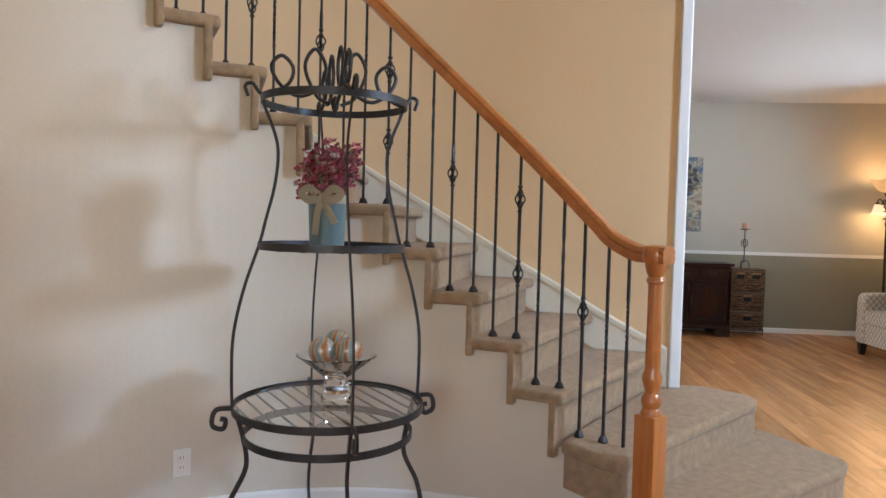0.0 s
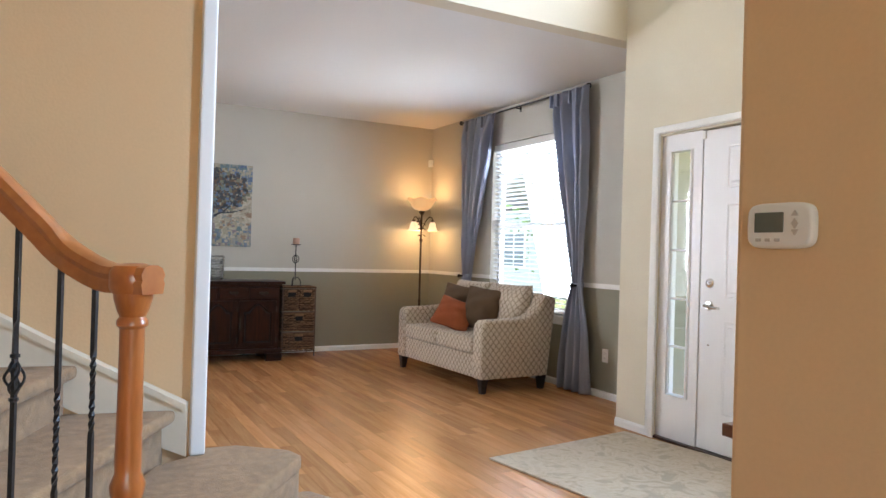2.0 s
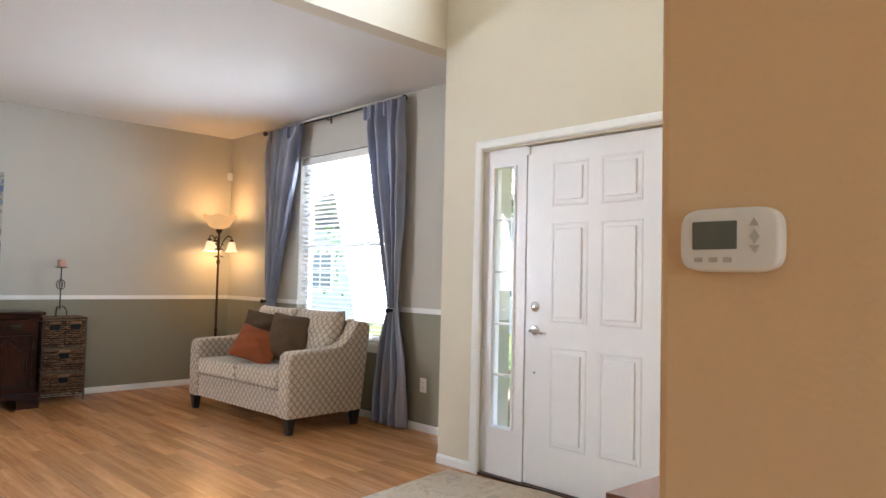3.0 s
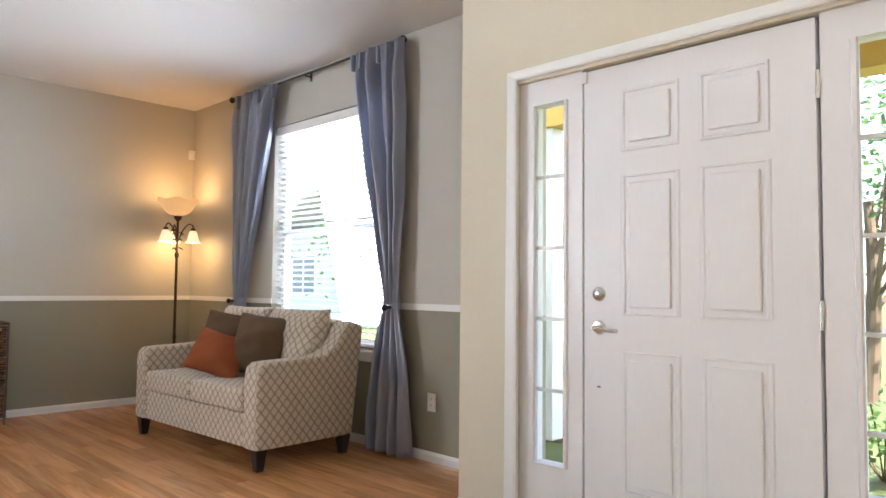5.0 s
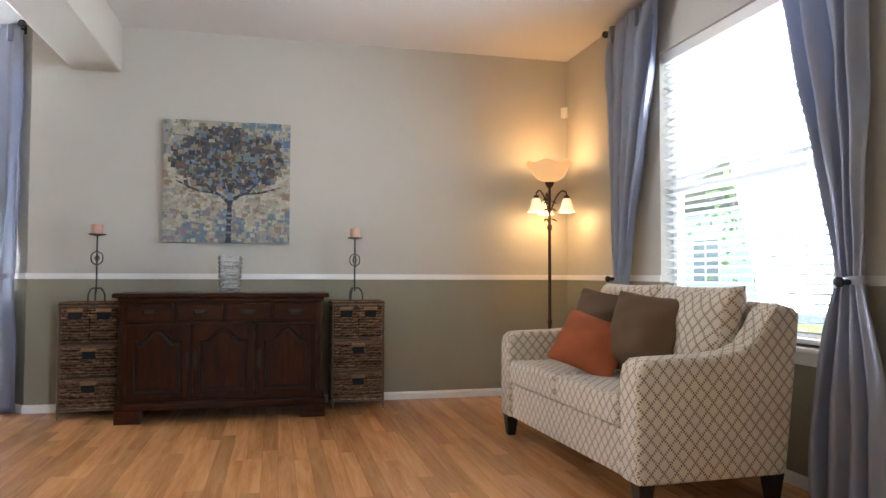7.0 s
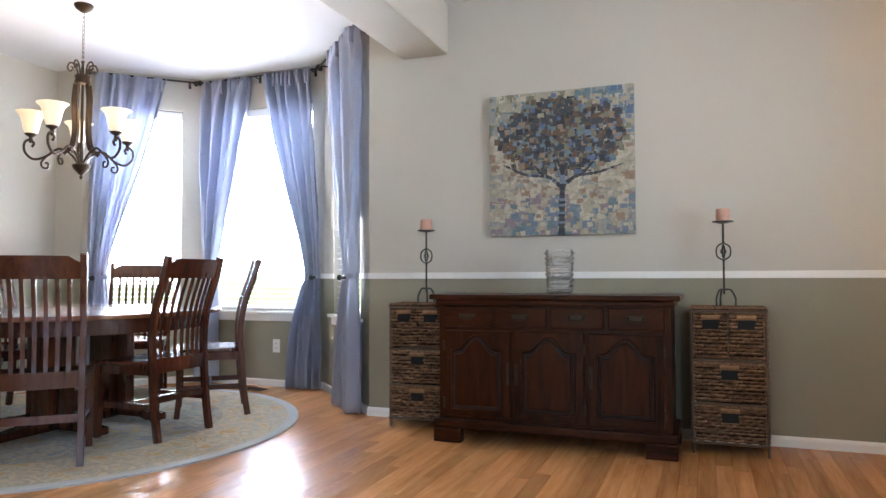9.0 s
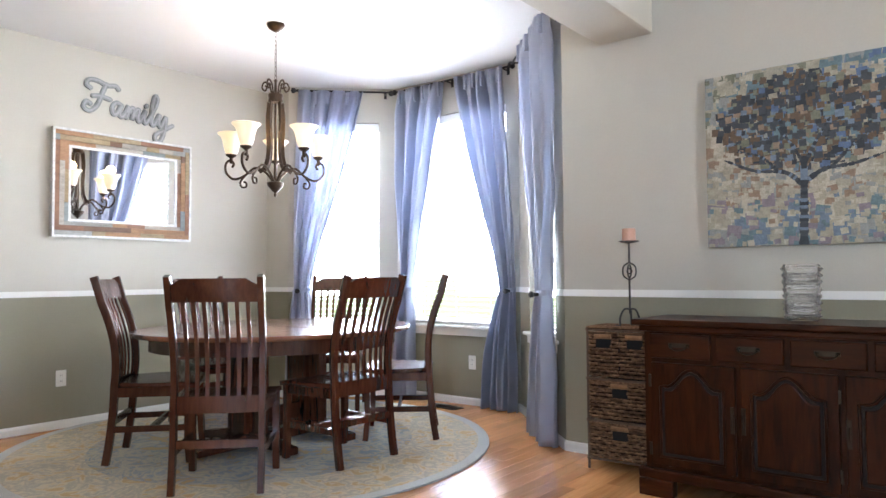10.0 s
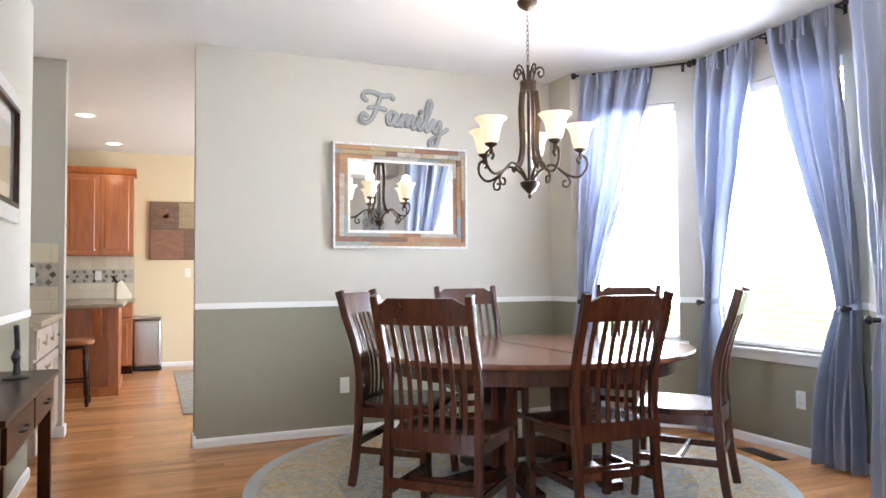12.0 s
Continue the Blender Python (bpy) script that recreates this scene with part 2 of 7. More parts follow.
def thing(name, label, category, group="", m=None):
    ob = new(name)
    ob.empty_display_size = 0.1
    if m is not None:
        ob.matrix_basis = m
    return tagged(ob, label, category, group)


def structure(name, bm, material, label="", category="", smooth=False):
    return tagged(obj(name, bm, material, smooth), label, category or name.split("_")[0], kind="structure")


def wall(name, p0, p1, thick, z1, openings=(), mats=(M_UPPER, M_LOWER), split=0.95, label="", category="wall", z0=0.0, trim=True, extend=(0, 0), rail=True, base=True):
    """A wall whose room face runs from p0 to p1, with its thickness to the left of that way; openings are (s0, s1, z0, z1)."""
    a, b = Vector((*p0, 0)), Vector((*p1, 0))
    d = (b - a).normalized()
    length = (b - a).length
    out = Vector((-d.y, d.x, 0))
    m = Matrix(((d.x, out.x, 0, a.x), (d.y, out.y, 0, a.y), (0, 0, 1, 0), (0, 0, 0, 1)))
    ss = sorted({-extend[0], length + extend[1]} | {s for o in openings for s in o[:2]})
    zz = sorted({z0, z1} | ({split} if split else set()) | {z for o in openings for z in o[2:]})
    hole = lambda i, k: not (0 <= i < len(ss) - 1 and 0 <= k < len(zz) - 1) or any(o[0] <= (ss[i] + ss[i + 1]) / 2 <= o[1] and o[2] <= (zz[k] + zz[k + 1]) / 2 <= o[3] for o in openings)
    bm, made = bmesh.new(), {}

    def v(i, j, k):
        if (i, j, k) not in made:
            made[i, j, k] = bm.verts.new(m @ Vector((ss[i], (0, thick)[j], zz[k])))
        return made[i, j, k]
    for i in range(len(ss) - 1):
        for k in range(len(zz) - 1):
            if hole(i, k):
                continue
            faces = [((i, 0, k), (i + 1, 0, k), (i + 1, 0, k + 1), (i, 0, k + 1)), ((i, 1, k), (i, 1, k + 1), (i + 1, 1, k + 1), (i + 1, 1, k))]
            if hole(i - 1, k):
                faces.append(((i, 0, k), (i, 0, k + 1), (i, 1, k + 1), (i, 1, k)))
            if hole(i + 1, k):
                faces.append(((i + 1, 0, k), (i + 1, 1, k), (i + 1, 1, k + 1), (i + 1, 0, k + 1)))
            if hole(i, k - 1):
                faces.append(((i, 0, k), (i, 1, k), (i + 1, 1, k), (i + 1, 0, k)))
            if hole(i, k + 1):
                faces.append(((i, 0, k + 1), (i + 1, 0, k + 1), (i + 1, 1, k + 1), (i, 1, k + 1)))
            for f in faces:
                face = bm.faces.new([v(*q) for q in f])
                face.material_index = 1 if len(mats) > 1 and split and zz[k + 1] <= split + 1e-6 else 0
    ob = structure(name, bm, list(mats), label, category)
    if trim:
        for what, lo, hi, deep in (("baseboard", 0.0, 0.06, 0.014), ("chair_rail", 0.95, 0.992, 0.007)):
            if (what == "chair_rail" and not rail) or (what == "baseboard" and not base):
                continue
            cuts = [(0, length)]
            for o in openings:
                if o[2] < hi and o[3] > lo:
                    cuts = [(q0, q1) for c0, c1 in cuts for q0, q1 in ((c0, min(c1, o[0])), (max(c0, o[1]), c1)) if q1 - q0 > 0.02]
            tb = bmesh.new()
            for c0, c1 in cuts:
                if what == "baseboard":
                    sweep([m @ Vector((c0, 0, 0)), m @ Vector((c1, 0, 0))], [(0, lo), (deep, lo), (deep, hi - 0.018), (deep - 0.004, hi - 0.006), (deep - 0.009, hi), (0, hi)], tb, up=(0, 0, 1))
                else:
                    box(tb, c0, c1, -deep, 0.0, lo, hi, m)
            structure(what, tb, M_TRIM, "white painted " + what.replace("_", " "), "trim")
    return ob


# ---- structure: living and dining room ----
CEIL, TALL = 2.82, 5.4
wall("wall_back", (0.6, 9.12), (4.725, 9.12), 0.15, CEIL, extend=(0, 0.15), label="grey-green wall above an olive dado with a white rail")
WIN = (9.12 - 7.64, 9.12 - 6.22, 0.66, 2.43)
wall("wall_window", (4.725, 9.12), (4.725, 4.97), 0.16, CEIL, [WIN], label="grey-green and olive wall with a tall window")
wall("wall_jog", (4.725, 4.97), (4.33, 4.97), 0.12, CEIL, label="short return wall beside the foyer")
wall("wall_dining", (-2.62, 6.43), (-2.62, 9.3), 0.14, CEIL, extend=(0, 0.14), label="dining room wall, grey-green above olive")
wall("wall_bay_stub", (-2.62, 9.3), (-2.3, 9.3), 0.14, CEIL, label="narrow wall beside the bay")
BAY1, BAY2, BAY3 = (0.17, 0.82, 0.66, 2.5), (0.12, 1.2, 0.66, 2.5), (0.32, 1.04, 0.66, 2.5)
wall("wall_bay_1", (-2.3, 9.3), (-1.6, 10.0), 0.14, CEIL, [BAY1], label="angled bay wall with a window")
wall("wall_bay_2", (-1.6, 10.0), (-0.28, 10.0), 0.14, CEIL, [BAY2], label="middle bay wall with a wide window")
wall("wall_bay_3", (-0.28, 10.0), (0.6, 9.12), 0.14, CEIL, [BAY3], label="angled bay wall with a window")
wall("wall_hall", (0.86, 5.48), (-2.3, 5.48), 0.14, CEIL, label="wall behind the hall table")
wall("wall_stair_side", (1.06, 4.3), (1.06, 5.48), 0.14, CEIL, label="plain wall between stair and hall")

# foyer, two storeys high
DOOR = (4.97 - 4.61, 4.97 - 2.95, 0.0, 2.07)
wall("wall_door", (4.16, 4.97), (4.16, -2.4), 0.17, TALL, [DOOR, (2.90, 3.54, 1.9, 2.6), (0.45, 1.95, 3.5, 4.9)], mats=(M_CREAM,), split=None, rail=False, label="cream foyer wall round the front door")
wall("wall_header", (1.06, 4.97), (4.16, 4.97), 0.14, TALL, mats=(M_CREAM,), split=None, z0=CEIL, trim=False, extend=(0, 0.74), label="cream upper foyer wall over the wide opening")
wall("wall_thermostat", (1.81, -2.4), (1.81, 2.09), -0.14, TALL, mats=(M_TAN,), split=None, trim=False, label="tan foyer wall with a rounded corner")
bpy.data.objects["wall_thermostat"].modifiers.new("round", "BEVEL").width = 0.018
bpy.data.objects["wall_thermostat"].modifiers["round"].segments = 3
wall("wall_behind", (4.16, -2.4), (-3.0, -2.4), 0.14, TALL, [(3.15, 5.55, 0.8, 2.4)], mats=(M_CREAM,), split=None, rail=False, label="plain cream wall")
wall("wall_west", (-3.0, -2.4), (-3.0, 4.6), 0.14, TALL, mats=(M_CREAM,), split=None, rail=False, label="plain cream wall")
wall("wall_north_upper", (-3.0, 4.6), (1.06, 4.6), 0.14, TALL, mats=(M_CREAM,), split=None, trim=False, label="plain cream wall")

# kitchen beyond the hall
wall("wall_kitchen_back", (-7.45, 2.5), (-7.45, 9.2), 0.14, CEIL, mats=(M_KITCHEN,), split=None, rail=False, label="pale yellow kitchen wall")
wall("wall_kitchen_window", (-7.45, 9.2), (-2.76, 9.2), 0.14, CEIL, [(0.9, 2.8, 0.5, 2.45)], mats=(M_KITCHEN,), split=None, rail=False, label="pale yellow kitchen wall with a wide window")
wall("wall_kitchen_south", (-2.44, 2.5), (-7.45, 2.5), 0.14, CEIL, mats=(M_KITCHEN,), split=None, rail=False, label="pale yellow kitchen wall")
wall("wall_niche_end", (-3.37, 5.55), (-3.37, 4.86), 0.13, CEIL, mats=(M_UPPER,), split=None, rail=False, base=False, label="grey wall at the end of the counter niche")
bpy.data.objects["wall_niche_end"].matrix_basis = Matrix.Translation((-0.13, 0, 0))
wall("wall_niche_back", (-2.3, 4.86), (-3.37, 4.86), 0.12, CEIL, mats=(M_UPPER,), split=None, trim=False, label="wall behind the counter niche")
wall("wall_niche_side", (-2.3, 5.34), (-2.3, 4.86), 0.12, CEIL, mats=(M_UPPER,), split=None, trim=False, label="side of the counter niche")
structure("baseboard", rbox(-3.505, -3.364, 5.42, 5.565, 0.0, 0.085, 0.006), M_TRIM, "white baseboard round the niche end", "trim")
structure("baseboard", rbox(-2.765, -2.61, 6.415, 6.44, 0.0, 0.085, 0.006), M_TRIM, "white baseboard round the wall end", "trim")

structure("ceiling", boxes((-7.6, 4.9, 4.97 + 0.14, 10.2, CEIL, CEIL + 0.1), (-7.6, 1.06, 4.74, 5.11, CEIL, CEIL + 0.1), (-7.6, -3.14, 2.4, 4.74, CEIL, CEIL + 0.1)), M_CEIL, "white ceiling of living and dining room", "ceiling")
structure("ceiling_foyer", boxes((-3.2, 4.4, -2.6, 5.2, TALL, TALL + 0.1)), M_CEIL, "high white foyer ceiling", "ceiling")
structure("ceiling_beam", bevelled(boxes((0.86, 1.2, 5.3, 9.12, 2.47, CEIL)), 0.02, 2), M_UPPER, "painted beam between living and dining room", "beam")

# ---- floor ----
structure("floor", boxes((-7.6, 4.9, -2.6, 10.2, -0.12, -0.012)), M_GAP, "subfloor under the wooden strips", "floor")

# ---- the curved stair ----
CX, CY, RISE, STEP = -0.274, 1.71, 0.1885, 7.53
RIN, RBAL = 1.475, 1.53


def polar(r, a):
    return CX + r * math.cos(radians(a)), CY + r * math.sin(radians(a))


def outer(a):
    if a > 78:
        return 2.51
    return 2.51 + (78 - a) * 0.0065 + max(0, 70 - a) * 0.0065


def nose(k):
    return 54.5 + STEP * (k - 2)


stair = thing("staircase", "curved staircase with beige carpet and white skirting", "staircase")
tread1 = [(0.60, 2.66), (0.66, 2.56), (0.76, 2.58), (1.154, 2.96), (1.60, 3.36), (1.70, 3.46), (1.735, 3.52), (1.73, 3.58), (1.52, 3.97), (1.3, 4.0), (0.9, 3.3), (0.56, 2.85)]
tread2 = [(0.565, 2.83), (0.62, 2.80), (0.82, 3.06), (1.25, 3.61), (1.41, 3.81), (1.445, 3.88), (1.42, 3.97), (1.24, 4.12), (1.08, 4.13), (1.02, 4.02), (0.9, 3.95), (0.42, 3.0)]


def step_part(poly, k):
    bm = prism(poly, (k - 1) * RISE - 0.012, k * RISE - 0.02)
    c = sum((Vector((*p, 0)) for p in poly), Vector()) / len(poly)
    top = prism([(c.x + (x - c.x) * 1.03, c.y + (y - c.y) * 1.03) for x, y in poly], k * RISE - 0.06, k * RISE)
    bevelled(top, 0.022, 3)
    me = bpy.data.meshes.new("carpet")
    top.to_mesh(me)
    top.free()
    bm.from_mesh(me)
    bpy.data.meshes.remove(me)
    return part("step", bm, M_CARPET, stair, "deep beige carpeted bottom step", smooth=True)


step_part([(x, y) for x, y in tread1], 1)
step_part([(x, y) for x, y in tread2], 2)
for k in range(2, 17):
    a0, a1 = nose(k), nose(k + 1)
    bm = bmesh.new()
    if k > 2:
        # riser, then the tread with its rounded nose
        ring = [polar(1.43, a0 + 0.9), polar(outer(a0 + 0.9), a0 + 0.7), polar(outer(a0 + 2), a0 + 2.2), polar(1.43, a0 + 2.2)]
        rb = prism(ring, (k - 1) * RISE - 0.08, k * RISE - 0.03)
        tb = prism([polar(1.435, a0 - 0.4), polar(outer(a0), a0 - 0.3), polar(outer(a1), a1 + 1.0), polar(1.435, a1 + 2.1)], k * RISE - 0.052, k * RISE)
        bevelled(tb, 0.022, 3)
        bevelled(rb, 0.012, 2)
        for src in (rb, tb):
            me = bpy.data.meshes.new("carpet")
            src.to_mesh(me)
            src.free()
            bm.from_mesh(me)
            bpy.data.meshes.remove(me)
        part("step", bm, M_CARPET, stair, smooth=True)
    else:
        bm.free()
bm = bmesh.new()
for k in range(1, 18):
    a0, a1 = (nose(k) + 2 if k > 1 else 52.0), nose(k + 1) + 2
    n = 4
    for i in range(n):
        b0, b1 = a0 + (a1 - a0) * i / n, a0 + (a1 - a0) * (i + 1) / n
        q = [polar(RIN, b0), polar(RIN + 0.12, b0), polar(RIN + 0.12, b1), polar(RIN, b1)]
        lo = [bm.verts.new((*p, 0)) for p in q]
        hi = [bm.verts.new((*p, k * RISE - 0.045)) for p in q]
        for f in ([lo[0], lo[3], hi[3], hi[0]], [lo[1], hi[1], hi[2], lo[2]], hi, [lo[0], hi[0], hi[1], lo[1]], [lo[3], lo[2], hi[2], hi[3]]):
            bm.faces.new(f)
for i in range(10):
    b0, b1 = nose(18) + 2 + i * 2, nose(18) + 4 + i * 2
    q = [polar(RIN, b0), polar(RIN + 0.12, b0), polar(RIN + 0.12, b1), polar(RIN, b1)]
    lo, hi = [bm.verts.new((*p, 0)) for p in q], [bm.verts.new((*p, 3.2)) for p in q]
    bm.faces.new([lo[0], lo[3], hi[3], hi[0]]), bm.faces.new([lo[1], hi[1], hi[2], lo[2]]), bm.faces.new(hi)
bmesh.ops.remove_doubles(bm, verts=bm.verts, dist=0.0005)
structure("wall_stair_inner", bm, M_STAIRWALL, "curved cream wall under the staircase", "wall")
bm = bmesh.new()
sweep([(*polar(RIN, a), 0) for a in range(53, 205, 3)], [(-0.014, 0), (0.0, 0), (0.0, 0.05), (-0.008, 0.05), (-0.014, 0.04)], bm, up=(0, 0, 1))
structure("baseboard", bm, M_TRIM, "white baseboard along the curved wall", "trim")

# outer stair wall: straight at its free end, then curved
line = [(1.09, 4.04), (0.85, 4.085), (0.62, 4.115)] + [polar(outer(a), a) for a in range(70, 200, 4)]
bm = bmesh.new()
n = len(line)
inner = [bm.verts.new((x, y, z)) for z in (0, TALL) for x, y in line]
far = [bm.verts.new((x + (0.0 if i == 0 else 0.14 * math.cos(math.atan2(y - CY, x - CX))), y + 0.14 * (1 if i == 0 else math.sin(math.atan2(y - CY, x - CX))), z)) for z in (0, TALL) for i, (x, y) in enumerate(line)]
for i in range(n - 1):
    bm.faces.new((inner[i], inner[i + 1], inner[n + i + 1], inner[n + i]))
    bm.faces.new((far[i], far[n + i], far[n + i + 1], far[i + 1]))
    bm.faces.new((inner[n + i], inner[n + i + 1], far[n + i + 1], far[n + i]))
bm.faces.new((inner[0], inner[n], far[n], far[0]))
es = [e for e in bm.edges if abs(e.verts[0].co.x - 1.09) < 0.01 and abs(e.verts[1].co.x - 1.09) < 0.01 and abs(e.verts[0].co.z - e.verts[1].co.z) > 1]
bmesh.ops.bevel(bm, geom=es, offset=0.022, segments=4, profile=0.5, affect="EDGES")
structure("wall_stair_outer", bm, M_TAN, "tall curved tan wall beside the staircase", "wall", smooth=True)


def slope(a):
    return RISE * 2 + (a - nose(2)) * RISE / STEP


skirt = [(1.03, 4.049), (0.85, 4.083), (0.62, 4.112)] + [polar(outer(a) - 0.002, a) for a in range(70, 170, 4)]
for name, lo, hi, deep in (("skirt_board", -0.2, 0.0, 0.016), ("skirt_cap", 0.0, 0.034, 0.026)):
    bm = bmesh.new()
    ring = []
    for i, (x, y) in enumerate(skirt):
        a = math.degrees(math.atan2(y - CY, x - CX))
        z, c, s = slope(a + 1.0), math.cos(radians(a)), math.sin(radians(a))
        z0 = 0.377 if i == 0 else z + lo
        ring.append([bm.verts.new(p) for p in ((x, y, z0), (x - deep * c, y - deep * s, z0), (x - deep * c, y - deep * s, z + hi), (x, y, z + hi))] if name == "skirt_board" else
                    [bm.verts.new(p) for p in ((x, y, z + lo), (x - deep * c, y - deep * s, z + lo), (x - deep * c, y - deep * s, z + hi - 0.008), (x - deep * 0.5 * c, y - deep * 0.5 * s, z + hi), (x, y, z + hi))])
    for p, q in zip(ring, ring[1:]):
        for j in range(len(p)):
            bm.faces.new((p[j], p[(j + 1) % len(p)], q[(j + 1) % len(p)], q[j]))
    bm.faces.new(ring[0])
    part(name, bm, M_SKIRT, stair, "cream painted skirting")

# White strip added as the daylight on the wall's rounded end.
ct = bevelled(boxes((1.037, 1.098, 4.028, 4.19, 0.377, TALL - 0.01)), 0.012, 3)
structure("trim", ct, M_TRIM, "white strip for the daylight on the rounded end of the stair wall", "trim")

# railing
railing = thing("stair_railing", "orange oak handrail on twisted black iron balusters", "railing")


def under(a):
    z = 1.457 + (a - 67.8) * RISE / STEP
    f = 1.115
    return f + 0.5 * ((z - f) + math.sqrt((z - f) ** 2 + 0.0016))


NEWEL = (0.712, 2.76)
ctrl = [(NEWEL[0] + 0.035, NEWEL[1] - 0.045, under(46)), (*NEWEL, under(46)), (0.662, 2.86, under(51))] + [(*polar(RBAL, a), under(a)) for a in range(56, 172, 3)]
pts = [Vector(p) + Vector((0, 0, 0.03)) for p in curve(ctrl, 150)]
section = [(-0.03, -0.03), (0.03, -0.03), (0.034, -0.008), (0.03, 0.0), (0.034, 0.012), (0.026, 0.027), (0.012, 0.033), (-0.012, 0.033), (-0.026, 0.027), (-0.034, 0.012), (-0.03, 0.0), (-0.034, -0.008)]
part("handrail", sweep(pts, section, up=(0, 0, 1)), M_RAIL, railing, "varnished oak handrail", smooth=True)
part("rail_cap", lathe([(0.0, -0.004), (0.044, 0.0), (0.05, 0.012), (0.05, 0.045), (0.042, 0.06), (0.02, 0.066), (0.0, 0.066)], 24, (*NEWEL, under(46))), M_RAIL, railing, "round oak end of the handrail", smooth=True)
nw = bevelled(boxes((NEWEL[0] - 0.043, NEWEL[0] + 0.043, NEWEL[1] - 0.043, NEWEL[1] + 0.043, 0.18, 0.56)), 0.006)
bmesh.ops.rotate(nw, cent=(*NEWEL, 0), matrix=Matrix.Rotation(radians(47), 3, "Z"), verts=nw.verts)
lathe([(0.0, 0.545), (0.037, 0.55), (0.039, 0.565), (0.03, 0.585), (0.036, 0.60), (0.038, 0.615), (0.027, 0.635), (0.024, 0.645), (0.035, 0.68), (0.037, 0.70), (0.027, 0.725), (0.028, 0.75), (0.026, 0.9), (0.026, 1.02), (0.026, 1.04), (0.033, 1.047), (0.033, 1.058), (0.027, 1.066), (0.033, 1.08), (0.04, 1.105), (0.042, 1.125), (0.0, 1.13)], 20, (*NEWEL, 0), nw)
part("newel_post", nw, M_OAK, railing, "turned oak newel post", smooth=True)


def basket(bm, x, y, z):
    for q in range(4):
        a0 = q * math.pi / 2
        tube([(x + 0.021 * math.sin(math.pi * i / 10) * math.cos(a0 + i * 0.32), y + 0.021 * math.sin(math.pi * i / 10) * math.sin(a0 + i * 0.32), z - 0.045 + 0.09 * i / 10) for i in range(11)], 0.0035, 5, bm)
    for dz in (-0.052, 0.052):
        lathe([(0.0, dz - 0.008), (0.011, dz - 0.004), (0.011, dz + 0.004), (0.0, dz + 0.008)], 8, (x, y, z), bm)


count = 0
for k in range(1, 17):
    for da in ((6.2,) if k == 1 else (2.0, 6.0)):
        a = nose(k) + da
        x, y = polar(RBAL, a)
        z0, z1 = k * RISE, under(a) + 0.005
        kind = (count + 0) % 3
        bm = bmesh.new()
        h = z1 - z0
        tw = (0.32, 0.62) if kind != 2 else (0.5, 0.72)
        rows = []
        for i in range(49):
            u = i / 48
            turn = 0 if u < tw[0] else min(1, (u - tw[0]) / (tw[1] - tw[0])) * math.pi * 5
            if kind == 0:
                turn = 0 if u < 0.62 else min(1, (u - 0.62) / 0.2) * math.pi * 4
            rows.append((u, turn))
        prev = None
        for u, turn in rows:
            ring = [bm.verts.new((x + 0.0077 * math.cos(turn + radians(a) + math.pi / 4 + j * math.pi / 2), y + 0.0077 * math.sin(turn + radians(a) + math.pi / 4 + j * math.pi / 2), z0 + h * u)) for j in range(4)]
            if prev:
                for j in range(4):
                    bm.faces.new((prev[j], prev[(j + 1) % 4], ring[(j + 1) % 4], ring[j]))
            prev = ring
        if count % 3 == 2:
            single = (count // 3) % 2 == 0
            for zb in ((z0 + 0.52,) if single else (z0 + 0.28, z0 + 0.6)):
                basket(bm, x, y, zb)
        lathe([(0.0, 0.0), (0.02, 0.0), (0.02, 0.008), (0.014, 0.02), (0.011, 0.026), (0.0, 0.026)], 8, (x, y, z0), bm)
        part("baluster", bm, M_IRON, railing)
        count += 1


# ---- windows, blinds and curtains ----
def fabric(name, col, through=0.25, rough=0.45, sheen=0.4, var=0.10):
    m = mat(name, col, rough, var=var, scale=6, fine=220, bump=0.25, sheen=sheen)
    t = m.node_tree
    b, out = t.nodes["Principled BSDF"], t.nodes["Material Output"]
    tr, mix = t.nodes.new("ShaderNodeBsdfTranslucent"), t.nodes.new("ShaderNodeMixShader")
    tr.inputs[0].default_value = (col[0] * 1.5, col[1] * 1.5, col[2] * 1.5, 1)
    mix.inputs[0].default_value = through
    t.links.new(b.outputs[0], mix.inputs[1]), t.links.new(tr.outputs[0], mix.inputs[2]), t.links.new(mix.outputs[0], out.inputs[0])
    return m


M_CURTAIN = fabric("slate_blue_satin", (0.35, 0.38, 0.475), 0.30, 0.32, var=0.015)
M_CURTAIN.node_tree.nodes["Principled BSDF"].inputs["Metallic"].default_value = 0.4
M_CURTAIN.node_tree.nodes["Principled BSDF"].inputs["Specular IOR Level"].default_value = 0.9
M_SLAT = fabric("white_blind_slat", (0.72, 0.74, 0.76), 0.16, 0.5, 0)
M_RODIRON = mat("black_rod", (0.03, 0.03, 0.032), 0.4, 0.5, bump=0.05)


def frame_at(p0, p1):
    """Local axes of a wall face: x along it, y out of the room, z up."""
    a, b = Vector((*p0, 0)), Vector((*p1, 0))
    d = (b - a).normalized()
    return Matrix(((d.x, -d.y, 0, a.x), (d.y, d.x, 0, a.y), (0, 0, 1, 0), (0, 0, 0, 1)))


